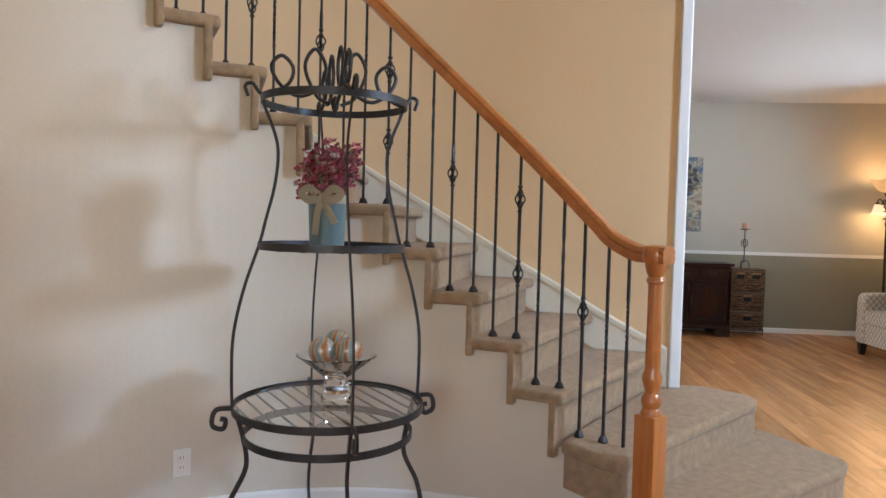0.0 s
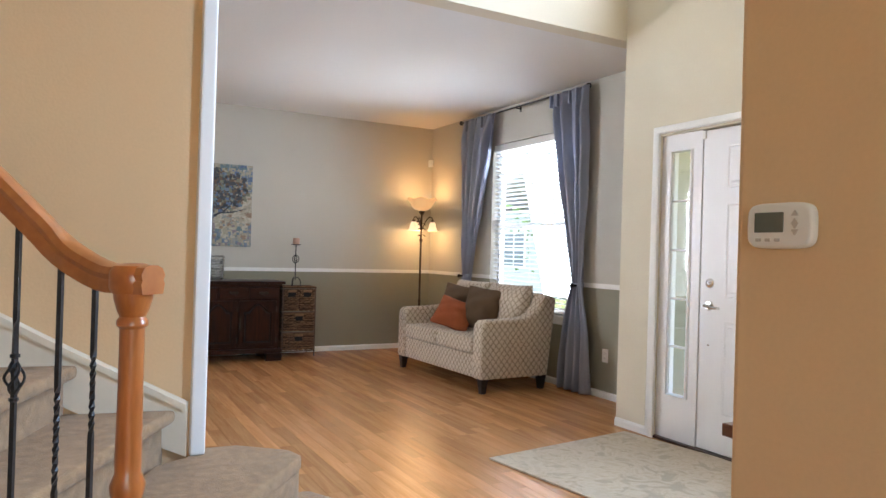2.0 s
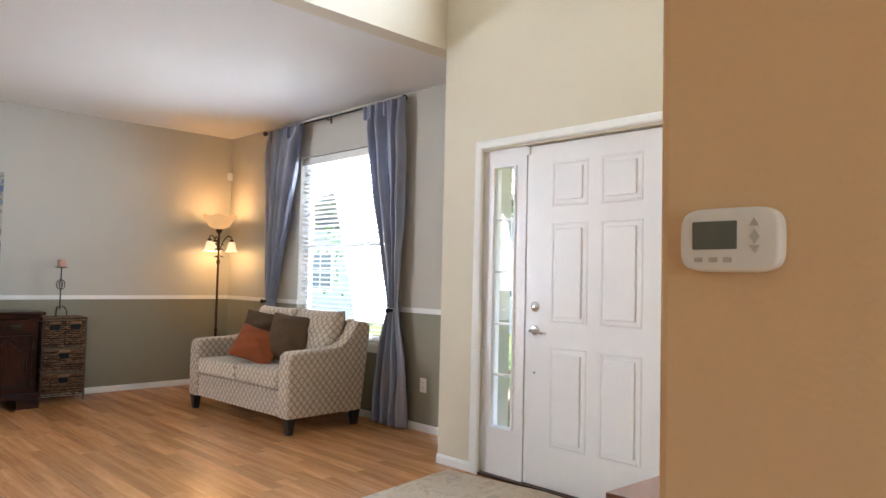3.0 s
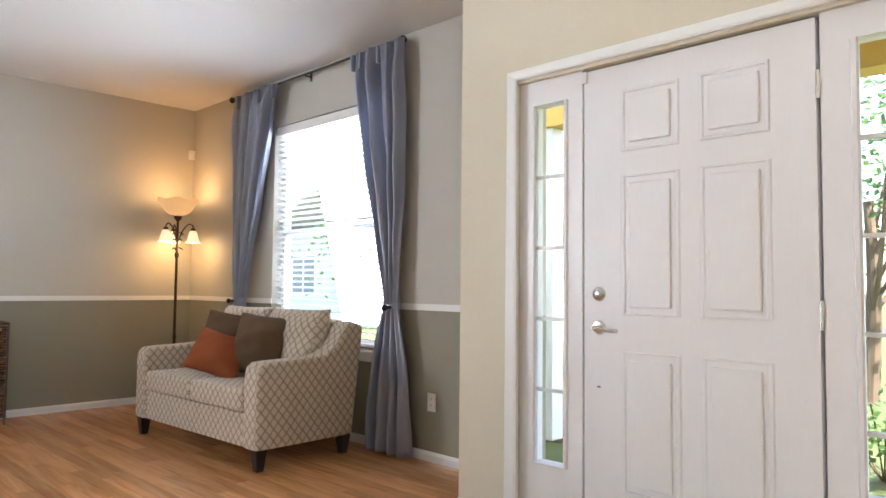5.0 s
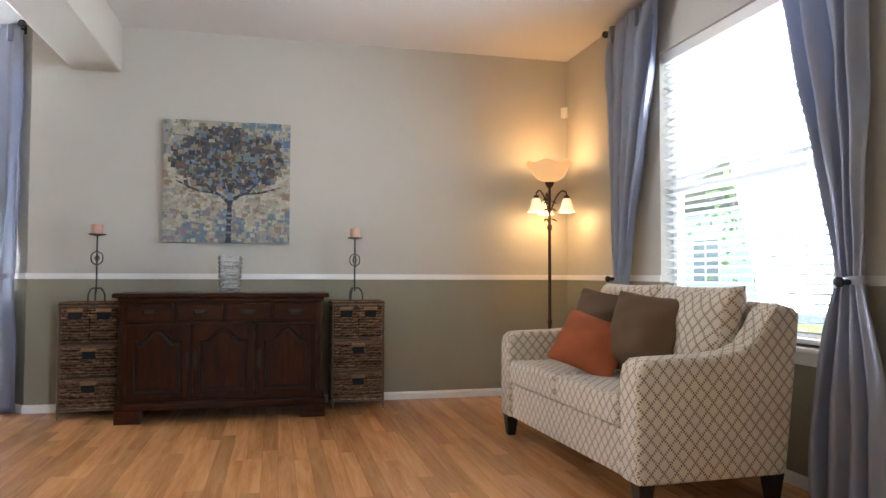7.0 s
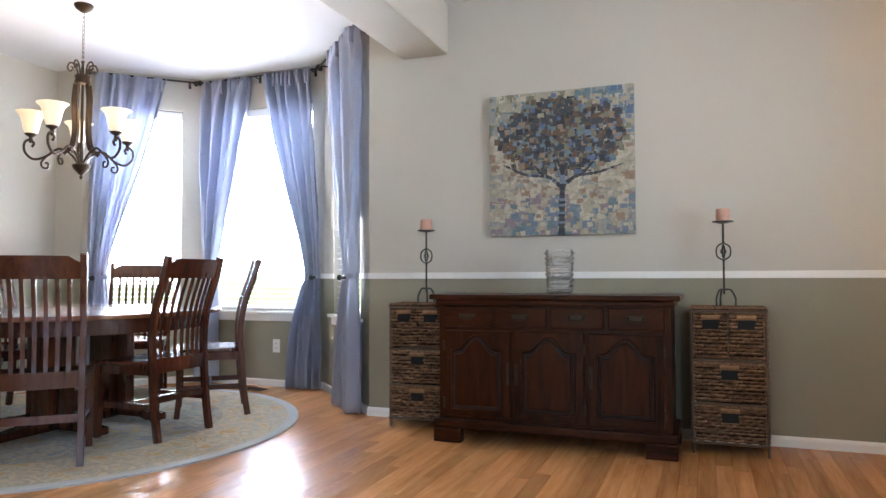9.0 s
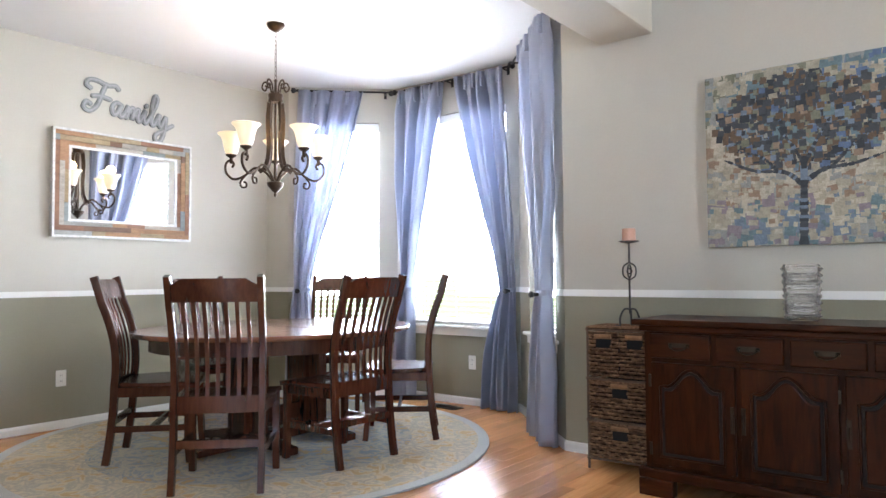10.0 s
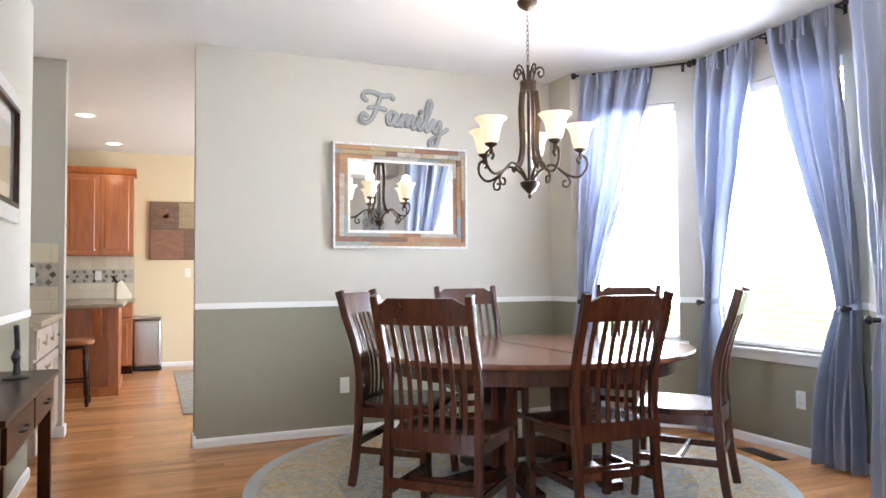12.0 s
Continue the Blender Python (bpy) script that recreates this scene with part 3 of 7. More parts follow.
def window(name, m, s0, s1, z0, z1, slats, tilt=12, label="white window with a sill and a raised sash"):
    w = tagged(new(name), label, "window", kind="structure")
    w.matrix_basis = m
    part("window_frame", boxes((s0, s0 + 0.05, 0.09, 0.14, z0, z1), (s1 - 0.05, s1, 0.09, 0.14, z0, z1), (s0 + 0.05, s1 - 0.05, 0.09, 0.14, z0, z0 + 0.05), (s0 + 0.05, s1 - 0.05, 0.09, 0.14, z1 - 0.05, z1)), M_TRIM, w)
    mid = z0 + (z1 - z0) * 0.5
    part("meeting_rail", rbox(s0 + 0.05, s1 - 0.05, 0.085, 0.13, mid - 0.022, mid + 0.022, 0.004), M_TRIM, w)
    for q0, q1 in ((z0 + 0.05, mid - 0.02), (mid + 0.02, z1 - 0.05)):
        g = part("pane", boxes((s0 + 0.05, s1 - 0.05, 0.11, 0.114, q0, q1)), M_GLASS, w)
        g.visible_shadow = False
    part("window_sill", rbox(s0 - 0.06, s1 + 0.06, -0.045, 0.09, z0 - 0.025, z0, 0.008), M_TRIM, w)
    part("apron", rbox(s0 - 0.03, s1 + 0.03, -0.016, -0.0, z0 - 0.085, z0 - 0.026, 0.005), M_TRIM, w)
    blind = thing("window_blind", "white slatted blind lowered and open", "blind", "window blinds", m)
    part("head_rail", rbox(s0 + 0.005, s1 - 0.005, 0.012, 0.075, z1 - 0.075, z1 - 0.004, 0.006), M_TRIM, blind)
    me = bpy.data.meshes.new("slat")
    wd = s1 - s0 - 0.02
    bm = boxes((-wd / 2, wd / 2, -0.024, 0.024, -0.0012, 0.0012))
    bm.to_mesh(me)
    bm.free()
    me.materials.append(M_SLAT)
    z, k = z1 - 0.1, 0
    while z > z0 + 0.05:
        ob = new("slat", me)
        ob.parent = blind
        ob.matrix_basis = pose((s0 + s1) / 2, 0.045, z, tilt, 0, 0)
        z -= slats
    part("bottom_rail", rbox(s0 + 0.01, s1 - 0.01, 0.02, 0.07, z0 + 0.012, z0 + 0.034, 0.004), M_TRIM, blind)
    for s in (s0 + 0.18, (s0 + s1) / 2, s1 - 0.18):
        part("cord", boxes((s - 0.0015, s + 0.0015, 0.019, 0.021, z0 + 0.03, z1 - 0.07)), M_TRIM, blind)
    return w


def curtain(m, z_top, z_tie, top, tie, bottom, folds=9, seed=0, depth=0.085, label="slate-blue satin curtain tied back at dado height", cloth=M_CURTAIN, group="slate-blue curtains"):
    """top, tie and bottom are spans (s0, s1) along the wall, between which the cloth is gathered."""
    c = thing("curtain", label, "curtain", group, m)
    rr = random.Random(seed)
    ph = [rr.random() * 6.28 for _ in range(4)]
    nu, nv = 130, 64
    bm = bmesh.new()
    rows = []
    for j in range(nv + 1):
        v = j / nv
        z = z_top + 0.03 - v * (z_top + 0.03 - 0.015)
        vt = (z_top - z_tie) / z_top
        if v < vt:
            u = v / vt
            f = u * u * (3 - 2 * u)
            f = 0.75 * u + 0.25 * f * f
            lo, hi = top[0] + (tie[0] - top[0]) * f, top[1] + (tie[1] - top[1]) * f
            amp = (0.062 * (1 - 0.3 * u)) * min(1.0, 0.35 + v * 9)
            sag = 0.02 * math.sin(math.pi * min(1, u * 1.02)) * (1 if tie[0] + tie[1] > top[0] + top[1] else -1)
        else:
            u = (v - vt) / (1 - vt)
            f = 1 - (1 - u) ** 2.2
            lo, hi = tie[0] + (bottom[0] - tie[0]) * f, tie[1] + (bottom[1] - tie[1]) * f
            amp, sag = 0.036 + 0.018 * f, 0
        row = []
        for i in range(nu + 1):
            q = i / nu
            wob = 0.35 * math.sin(3.1 * v + ph[0] + 5 * q) + 0.25 * math.sin(7 * v + ph[1])
            fold = math.sin(2 * math.pi * folds * q + wob * 1.6 + ph[2])
            fold = 0.8 * math.copysign(abs(fold) ** 0.9, fold) + 0.26 * math.sin(2 * math.pi * folds * 1.63 * q + ph[1] * 2 + 2.2 * v) + 0.16 * math.sin(2 * math.pi * folds * 0.47 * q + ph[3])
            y = -depth + amp * fold + 0.008 * math.sin(2 * math.pi * folds * 2.3 * q + ph[3] + 4 * v) + 0.004 * math.sin(31 * v + 9 * q + ph[0])
            x = lo + (hi - lo) * q + sag + 0.006 * math.cos(2 * math.pi * folds * q + ph[2])
            row.append(bm.verts.new((x, y, z)))
        rows.append(row)
    for p, q in zip(rows, rows[1:]):
        for i in range(nu):
            bm.faces.new((p[i], p[i + 1], q[i + 1], q[i]))
    cl = part("cloth", bm, cloth, c, smooth="all")
    so = cl.modifiers.new("thickness", "SOLIDIFY")
    so.thickness = 0.003
    # pinch pleats, tie band and its hook
    for i in range(folds + 2):
        s = top[0] + (top[1] - top[0]) * (i + 0.5) / (folds + 2)
        part("pleat", bevelled(boxes((s - 0.009, s + 0.009, -depth - 0.034, -depth + 0.0, z_top - 0.1, z_top + 0.02)), 0.006, 2), cloth, c, smooth=True)
    w = (tie[1] - tie[0]) / 2 + 0.012
    cx = (tie[0] + tie[1]) / 2
    part("tie_band", sweep([(cx + w * math.cos(a), -depth + 0.045 * math.sin(a), z_tie + 0.012 * math.cos(a)) for a in np.linspace(0, 2 * math.pi, 25)[:-1]], flat(0.006, 0.035), closed=True, up=(0, 0, 1)), cloth, c, smooth=True)
    hook = tie[0] - 0.005 if abs(tie[0] - top[0]) < abs(tie[1] - top[1]) else tie[1] + 0.005
    part("tie_hook", lathe([(0.0, 0.0), (0.012, 0.0), (0.012, 0.055), (0.02, 0.06), (0.022, 0.075), (0.012, 0.085), (0, 0.087)], 12), M_RODIRON, c, "black iron holdback knob", smooth=True).matrix_basis = pose(cx + (0.035 if hook > cx else -0.035), -depth - 0.02, z_tie, 90, 0, 0)
    return c


def rod(m, s0, s1, z, depth=0.085):
    r = thing("curtain_rod", "thin black curtain rod with ball finials", "curtain rod", "curtain rods", m)
    part("pole", tube([(s0, -depth, z), (s1, -depth, z)], 0.009), M_RODIRON, r, smooth=True)
    for s, d in ((s0, -1), (s1, 1)):
        part("finial", lathe([(0.0, -0.015), (0.011, -0.012), (0.011, 0.0), (0.008, 0.006), (0.022, 0.018), (0.027, 0.032), (0.022, 0.046), (0.0, 0.055)], 14), M_RODIRON, r, smooth=True).matrix_basis = pose(s, -depth, z, 0, 90 * d, 0)
    for s in (s0 + 0.05, (s0 + s1) / 2, s1 - 0.05):
        bm = tube([(s, -depth, z - 0.012), (s, -0.004, z - 0.012)], 0.006, 6)
        box(bm, s - 0.012, s + 0.012, -0.005, 0.0, z - 0.045, z + 0.02)
        part("bracket", bm, M_RODIRON, r)
    return r


FL = frame_at((4.725, 9.12), (4.725, 4.97))
window("window_1", FL, WIN[0], WIN[1], 0.66, 2.43, 0.046, -16)
rod(FL, 9.12 - 8.245, 9.12 - 6.02, 2.765, 0.06)
curtain(FL, 2.735, 0.965, (0.98, 1.66), (1.07, 1.19), (0.98, 1.26), 4, 1, 0.09)
curtain(FL, 2.735, 0.965, (2.60, 3.17), (3.02, 3.15), (2.79, 3.28), 4, 2, 0.09)
F1, F2, F3 = frame_at((-2.3, 9.3), (-1.6, 10.0)), frame_at((-1.6, 10.0), (-0.28, 10.0)), frame_at((-0.28, 10.0), (0.6, 9.12))
window("window_2", F1, BAY1[0], BAY1[1], 0.66, 2.5, 0.046, -8)
window("window_3", F2, BAY2[0], BAY2[1], 0.66, 2.5, 0.046, -8)
window("window_4", F3, BAY3[0], BAY3[1], 0.66, 2.5, 0.046, -8)
rod(F1, 0.08, 0.93, 2.77, 0.07), rod(F2, 0.02, 1.28, 2.77, 0.07), rod(F3, 0.1, 1.2, 2.77, 0.07)
curtain(F1, 2.74, 0.96, (0.1, 0.68), (0.06, 0.2), (-0.02, 0.26), 4, 3)
curtain(F2, 2.74, 0.96, (0.08, 0.62), (0.11, 0.24), (0.0, 0.27), 4, 4)
curtain(F2, 2.74, 0.96, (0.76, 1.25), (1.22, 1.33), (1.04, 1.37), 4, 5, 0.11)
curtain(F3, 2.74, 0.96, (0.5, 1.22), (1.02, 1.2), (0.74, 1.25), 4, 6, 0.1)

# ---- living room ----
def pattern_fabric():
    """Cream upholstery with a trellis of short brown dashes, laid by the faces' own metre coordinates."""
    m, t, b = nodes_of("trellis_upholstery")
    n, ln = t.nodes, t.links
    uv, sep = n.new("ShaderNodeUVMap"), n.new("ShaderNodeSeparateXYZ")
    ln.new(uv.outputs[0], sep.inputs[0])

    def mth(op, a, bb=None, c=None):
        q = n.new("ShaderNodeMath")
        q.operation = op
        for k, val in enumerate((a, bb, c)):
            if val is None:
                continue
            if isinstance(val, (int, float)):
                q.inputs[k].default_value = val
            else:
                ln.new(val, q.inputs[k])
        return q.outputs[0]
    u, v = mth("DIVIDE", sep.outputs[0], 0.060), mth("DIVIDE", sep.outputs[1], 0.070)
    lines = []
    for op in ("ADD", "SUBTRACT"):
        a = mth(op, u, v)
        other = mth("SUBTRACT" if op == "ADD" else "ADD", u, v)
        d = mth("ABSOLUTE", mth("SUBTRACT", mth("FRACT", a), 0.5))
        dash = mth("GREATER_THAN", mth("ABSOLUTE", mth("SUBTRACT", mth("FRACT", mth("MULTIPLY", other, 4.0)), 0.5)), 0.22)
        lines.append(mth("MULTIPLY", mth("LESS_THAN", d, 0.12), dash))
    mask = mth("MAXIMUM", *lines)
    nz = n.new("ShaderNodeTexNoise")
    nz.inputs["Scale"].default_value = 350
    ln.new(uv.outputs[0], nz.inputs[0])
    big = n.new("ShaderNodeTexNoise")
    big.inputs["Scale"].default_value = 9
    ln.new(uv.outputs[0], big.inputs[0])
    mix = n.new("ShaderNodeMix")
    mix.data_type = "RGBA"
    mix.inputs[6].default_value, mix.inputs[7].default_value = (0.60, 0.505, 0.39, 1), (0.12, 0.06, 0.03, 1)
    ln.new(mth("MULTIPLY", mask, mth("ADD", mth("MULTIPLY", nz.outputs[0], 0.5), 0.6)), mix.inputs[0])
    sc = n.new("ShaderNodeVectorMath")
    sc.operation = "SCALE"
    ln.new(mix.outputs[2], sc.inputs[0]), ln.new(mth("ADD", mth("MULTIPLY", big.outputs[0], 0.2), 0.9), sc.inputs["Scale"]), ln.new(sc.outputs[0], b.inputs["Base Color"])
    b.inputs["Roughness"].default_value, b.inputs["Sheen Weight"].default_value = 0.9, 0.2
    bp = n.new("ShaderNodeBump")
    bp.inputs["Strength"].default_value, bp.inputs["Distance"].default_value = 0.4, 0.002
    ln.new(nz.outputs[0], bp.inputs["Height"]), ln.new(bp.outputs[0], b.inputs["Normal"])
    return m


def uvbox(ob):
    me = ob.data
    lay = me.uv_layers.new(name="UVMap")
    for p in me.polygons:
        k = max(range(3), key=lambda i: abs(p.normal[i]))
        for li in p.loop_indices:
            c = me.vertices[me.loops[li].vertex_index].co
            lay.data[li].uv = (c.y, c.z) if k == 0 else (c.x, c.z) if k == 1 else (c.y, c.x)
    return ob


def cushion(w, h, t, n=22, p=3.2, pinch=0.06, dome=0.5, ears=0.0):
    """A stuffed cushion: w along x, h along z, t thick along y."""
    bm = bmesh.new()
    sides = []
    for sgn in (-1, 1):
        g = []
        for j in range(n + 1):
            row = []
            for i in range(n + 1):
                u, v = 2 * i / n - 1, 2 * j / n - 1
                e = max(0, 1 - abs(u) ** p) ** dome * max(0, 1 - abs(v) ** p) ** dome
                blunt = 1 - ears * (u * v) ** 6
                k, kk = (1 - pinch * (1 - v * v)) * blunt, (1 - pinch * (1 - u * u)) * blunt
                row.append(bm.verts.new((u * w / 2 * k, sgn * t / 2 * e * (1 + 0.05 * math.sin(5 * u + 3 * v) + 0.05 * math.sin(9 * v - 4 * u)), v * h / 2 * kk)))
            g.append(row)
        sides.append(g)
        for j in range(n):
            for i in range(n):
                bm.faces.new((g[j][i], g[j][i + 1], g[j + 1][i + 1], g[j + 1][i]))
    bmesh.ops.remove_doubles(bm, verts=bm.verts, dist=0.0008)
    return bm


def extrude_profile(pts, x0, x1):
    """A profile of (y, z) carried from x0 to x1."""
    bm = bmesh.new()
    a, b = [bm.verts.new((x0, y, z)) for y, z in pts], [bm.verts.new((x1, y, z)) for y, z in pts]
    bm.faces.new(a), bm.faces.new(b[::-1])
    for i in range(len(pts)):
        j = (i + 1) % len(pts)
        bm.faces.new((a[i], b[i], b[j], a[j]))
    return bm


M_TRELLIS = pattern_fabric()
M_LEG = mat("black_stained_leg", (0.018, 0.012, 0.01), 0.35, var=0.2, bump=0.05)
M_BROWNP = mat("brown_cushion_cloth", (0.125, 0.078, 0.046), 0.9, var=0.15, scale=8, fine=300, bump=0.5, spec=0.15)
M_RUSTP = mat("rust_cushion_cloth", (0.30, 0.082, 0.032), 0.9, var=0.15, scale=8, fine=300, bump=0.5, spec=0.15)

# loveseat: local x along its width, y from the front (0) to the back
SW = 1.60
sofa = thing("loveseat", "cream loveseat with a brown trellis pattern by the window", "sofa", m=pose(3.70, 7.815, 0, 0, 0, -90 + 2.2))
base = bevelled(boxes((0.03, SW - 0.03, 0.02, 0.74, 0.125, 0.33)), 0.02, 2)
uvbox(part("base", base, M_TRELLIS, sofa, smooth=True))
arm_prof = [(0.0, 0.125), (0.0, 0.56), (0.012, 0.61), (0.045, 0.637), (0.10, 0.642), (0.34, 0.648), (0.48, 0.66), (0.56, 0.69), (0.62, 0.76), (0.665, 0.835), (0.72, 0.868), (0.79, 0.85), (0.82, 0.82), (0.78, 0.5), (0.735, 0.125)]
for x0, x1 in ((0.0, 0.155), (SW - 0.155, SW)):
    uvbox(part("arm", bevelled(extrude_profile(arm_prof, x0, x1), 0.03, 3, 50), M_TRELLIS, sofa, smooth=True))
uvbox(part("backrest", bevelled(extrude_profile([(0.60, 0.3), (0.70, 0.85), (0.74, 0.872), (0.80, 0.855), (0.77, 0.5), (0.735, 0.125), (0.6, 0.125)], 0.14, SW - 0.14), 0.02, 2, 30), M_TRELLIS, sofa, smooth=True))
half = (SW - 0.32) / 2
for i in range(2):
    x0 = 0.16 + i * half
    uvbox(part("seat_cushion", bevelled(boxes((x0 + 0.003, x0 + half - 0.003, -0.005, 0.62, 0.335, 0.475)), 0.035, 4), M_TRELLIS, sofa, smooth=True))
    bc = cushion(half + 0.01, 0.50, 0.22, p=3.6, pinch=0.045)
    bmesh.ops.transform(bc, matrix=pose(x0 + half / 2, 0.60, 0.70, -13, 0, 0), verts=bc.verts)
    uvbox(part("back_cushion", bc, M_TRELLIS, sofa, smooth="all"))
for x, y in ((0.05, 0.05), (SW - 0.05, 0.05), (0.06, 0.70), (SW - 0.06, 0.70)):
    bm = bmesh.new()
    a = [bm.verts.new((x + sx * 0.038, y + sy * 0.038, 0.13)) for sx, sy in ((-1, -1), (1, -1), (1, 1), (-1, 1))]
    b = [bm.verts.new((x + sx * 0.023, y + sy * 0.023, 0.0)) for sx, sy in ((-1, -1), (1, -1), (1, 1), (-1, 1))]
    bm.faces.new(a), bm.faces.new(b[::-1])
    for i in range(4):
        bm.faces.new((a[i], b[i], b[(i + 1) % 4], a[(i + 1) % 4]))
    part("leg", bevelled(bm, 0.004), M_LEG, sofa, "tapered black wooden leg")


def pillow(w, h, t, x, y, z, rx, ry, rz, m, label):
    ob = obj("throw_pillow", cushion(w, h, t, p=2.2, pinch=0.10, dome=0.75, ears=0.07), m, "all")
    ob.matrix_basis = sofa.matrix_basis @ pose(x, y, z, rx, ry, rz)
    return tagged(ob, label, "pillow", "throw pillows")


pillow(0.43, 0.42, 0.26, 0.47, 0.45, 0.70, -16, 7, 24, M_BROWNP, "square brown throw pillow leaning on the loveseat back")
pillow(0.44, 0.45, 0.27, 0.97, 0.42, 0.69, -20, 5, 26, M_BROWNP, "large square brown throw pillow propped on the loveseat")
pillow(0.45, 0.33, 0.22, 0.76, 0.225, 0.625, -30, 13, 26, M_RUSTP, "rust-orange lumbar pillow in front of brown pillows")

# floor lamp
M_AMBER = lit("amber_glass_bowl", (1.0, 0.56, 0.24), 0.11, (0.72, 0.46, 0.24))
M_WHITEGLOW = lit("frosted_glass_shade", (1.0, 0.70, 0.40), 0.17)
LX, LY = 4.435, 8.80
lamp = thing("floor_lamp", "lit bronze floor lamp with an amber bowl and side shades", "floor lamp", m=pose(LX, LY, 0))
part("base", lathe([(0.0, 0.0), (0.15, 0.0), (0.15, 0.012), (0.11, 0.025), (0.05, 0.045), (0.02, 0.06), (0.0, 0.06)], 28), M_BRONZE, lamp, smooth=True)
part("pole", lathe([(0.0, 0.05), (0.014, 0.06), (0.014, 0.6), (0.019, 0.61), (0.019, 0.63), (0.013, 0.64), (0.012, 1.34), (0.02, 1.36), (0.02, 1.38), (0.011, 1.4), (0.011, 1.68), (0.028, 1.70), (0.04, 1.73), (0.0, 1.735)], 12), M_BRONZE, lamp, smooth=True)
part("bowl", lathe([(0.03, 1.735), (0.07, 1.742), (0.108, 1.765), (0.132, 1.80), (0.15, 1.845), (0.184, 1.88), (0.18, 1.884), (0.143, 1.85), (0.126, 1.806), (0.103, 1.773), (0.03, 1.745)], 48, wave=lambda a, r, z: (r, z + (0.012 * math.cos(6 * a) if z > 1.84 else 0))), M_AMBER, lamp, "scalloped amber glass bowl", smooth=True)
for q in range(3):
    a = radians(200 + 120 * q)
    dx, dy = math.cos(a), math.sin(a)
    part("arm", tube(curve([(0.01 * dx, 0.01 * dy, 1.50), (0.05 * dx, 0.05 * dy, 1.60), (0.10 * dx, 0.10 * dy, 1.655), (0.135 * dx, 0.135 * dy, 1.64), (0.14 * dx, 0.14 * dy, 1.61)], 20), 0.006, 8), M_BRONZE, lamp, smooth=True)
    leafb = bmesh.new()
    for zz, sp in ((1.44, 0.05), (1.52, 0.045), (1.58, 0.05)):
        p = [(0.0, 0), (sp * 0.5, 0.016), (sp, 0), (sp * 0.5, -0.016)]
        vs = [leafb.verts.new((dx * (0.012 + s) - dy * w, dy * (0.012 + s) + dx * w, zz - s * 0.5 + 0.01 * (1 if w else 0))) for s, w in p]
        leafb.faces.new(vs)
    lf = part("leaf_ornament", leafb, M_BRONZE, lamp)
    lf.modifiers.new("thickness", "SOLIDIFY").thickness = 0.003
    part("socket", lathe([(0.0, 0.03), (0.02, 0.026), (0.024, 0.0), (0.0, -0.005)], 12, (0.14 * dx, 0.14 * dy, 1.59)), M_BRONZE, lamp, smooth=True)
    part("shade", lathe([(0.022, 0.0), (0.034, -0.012), (0.043, -0.05), (0.052, -0.085), (0.066, -0.11), (0.063, -0.11), (0.049, -0.084), (0.04, -0.05), (0.031, -0.014), (0.02, -0.004)], 24, (0.14 * dx, 0.14 * dy, 1.595)), M_WHITEGLOW, lamp, "frosted bell glass shade", smooth=True)
    glow(LX + 0.14 * dx, LY + 0.14 * dy, 1.47, 0.44, 0.03)
glow(LX, LY, 1.93, 1.3, 0.08)

# sideboard
M_DWOOD = woodgrain("dark_walnut", (0.007, 0.0021, 0.0008), (0.061, 0.017, 0.0055), 0.3, (0.15, 1, 1), 16, spec=0.12)
M_DWOODV = woodgrain("dark_walnut_upright", (0.007, 0.0021, 0.0008), (0.061, 0.017, 0.0055), 0.3, (1, 1, 0.12), 16, spec=0.12)
M_GROOVE = mat("near_black_groove_shade", (0.006, 0.003, 0.002), 0.7, var=0.1, bump=0)
M_PULL = mat("antique_pull", (0.05, 0.04, 0.03), 0.4, 0.8, var=0.3, bump=0.1)


def arch_panel(x0, x1, z0, z1, y, deep, shoulder, rise, inset=0.0):
    """A door panel with a pointed-shoulder arch at the top."""
    x0, x1, z0, z1 = x0 + inset, x1 - inset, z0 + inset, z1 - inset
    w = x1 - x0
    pts = [(x0, z0), (x1, z0), (x1, z1 - rise)]
    n = 16
    for i in range(n + 1):
        u = i / n
        x = x1 - w * u
        e = abs(2 * u - 1)
        zz = z1 - rise + rise * (0.0 if e > 1 - shoulder else (0.5 + 0.5 * math.cos(math.pi * e / (1 - shoulder))) ** 0.7)
        pts.append((x, zz))
    pts.append((x0, z1 - rise))
    bm = bmesh.new()
    f, b = [bm.verts.new((x, y - deep, z)) for x, z in pts], [bm.verts.new((x, y, z)) for x, z in pts]
    bm.faces.new(f), bm.faces.new(b[::-1])
    for i in range(len(pts)):
        j = (i + 1) % len(pts)
        bm.faces.new((f[i], b[i], b[j], f[j]))
    bmesh.ops.remove_doubles(bm, verts=bm.verts, dist=0.0006)
    return bm


SX0, SX1, SY0, SY1 = 1.30, 2.665, 8.575, 9.03
side = thing("sideboard", "dark walnut sideboard with three arched doors and four drawers", "sideboard")
part("body", boxes((SX0 + 0.03, SX1 - 0.03, SY0 + 0.02, SY1, 0.115, 0.815)), M_DWOODV, side)
part("plinth", bevelled(boxes((SX0, SX1, SY0 - 0.012, SY1, 0.085, 0.135)), 0.012, 3), M_DWOOD, side)
part("top", bevelled(boxes((SX0 - 0.02, SX1 + 0.02, SY0 - 0.03, SY1 + 0.01, 0.83, 0.86)), 0.009, 3), M_DWOOD, side)
part("top_moulding", bevelled(boxes((SX0 + 0.012, SX1 - 0.012, SY0 - 0.006, SY1, 0.80, 0.832)), 0.008, 2), M_DWOOD, side)
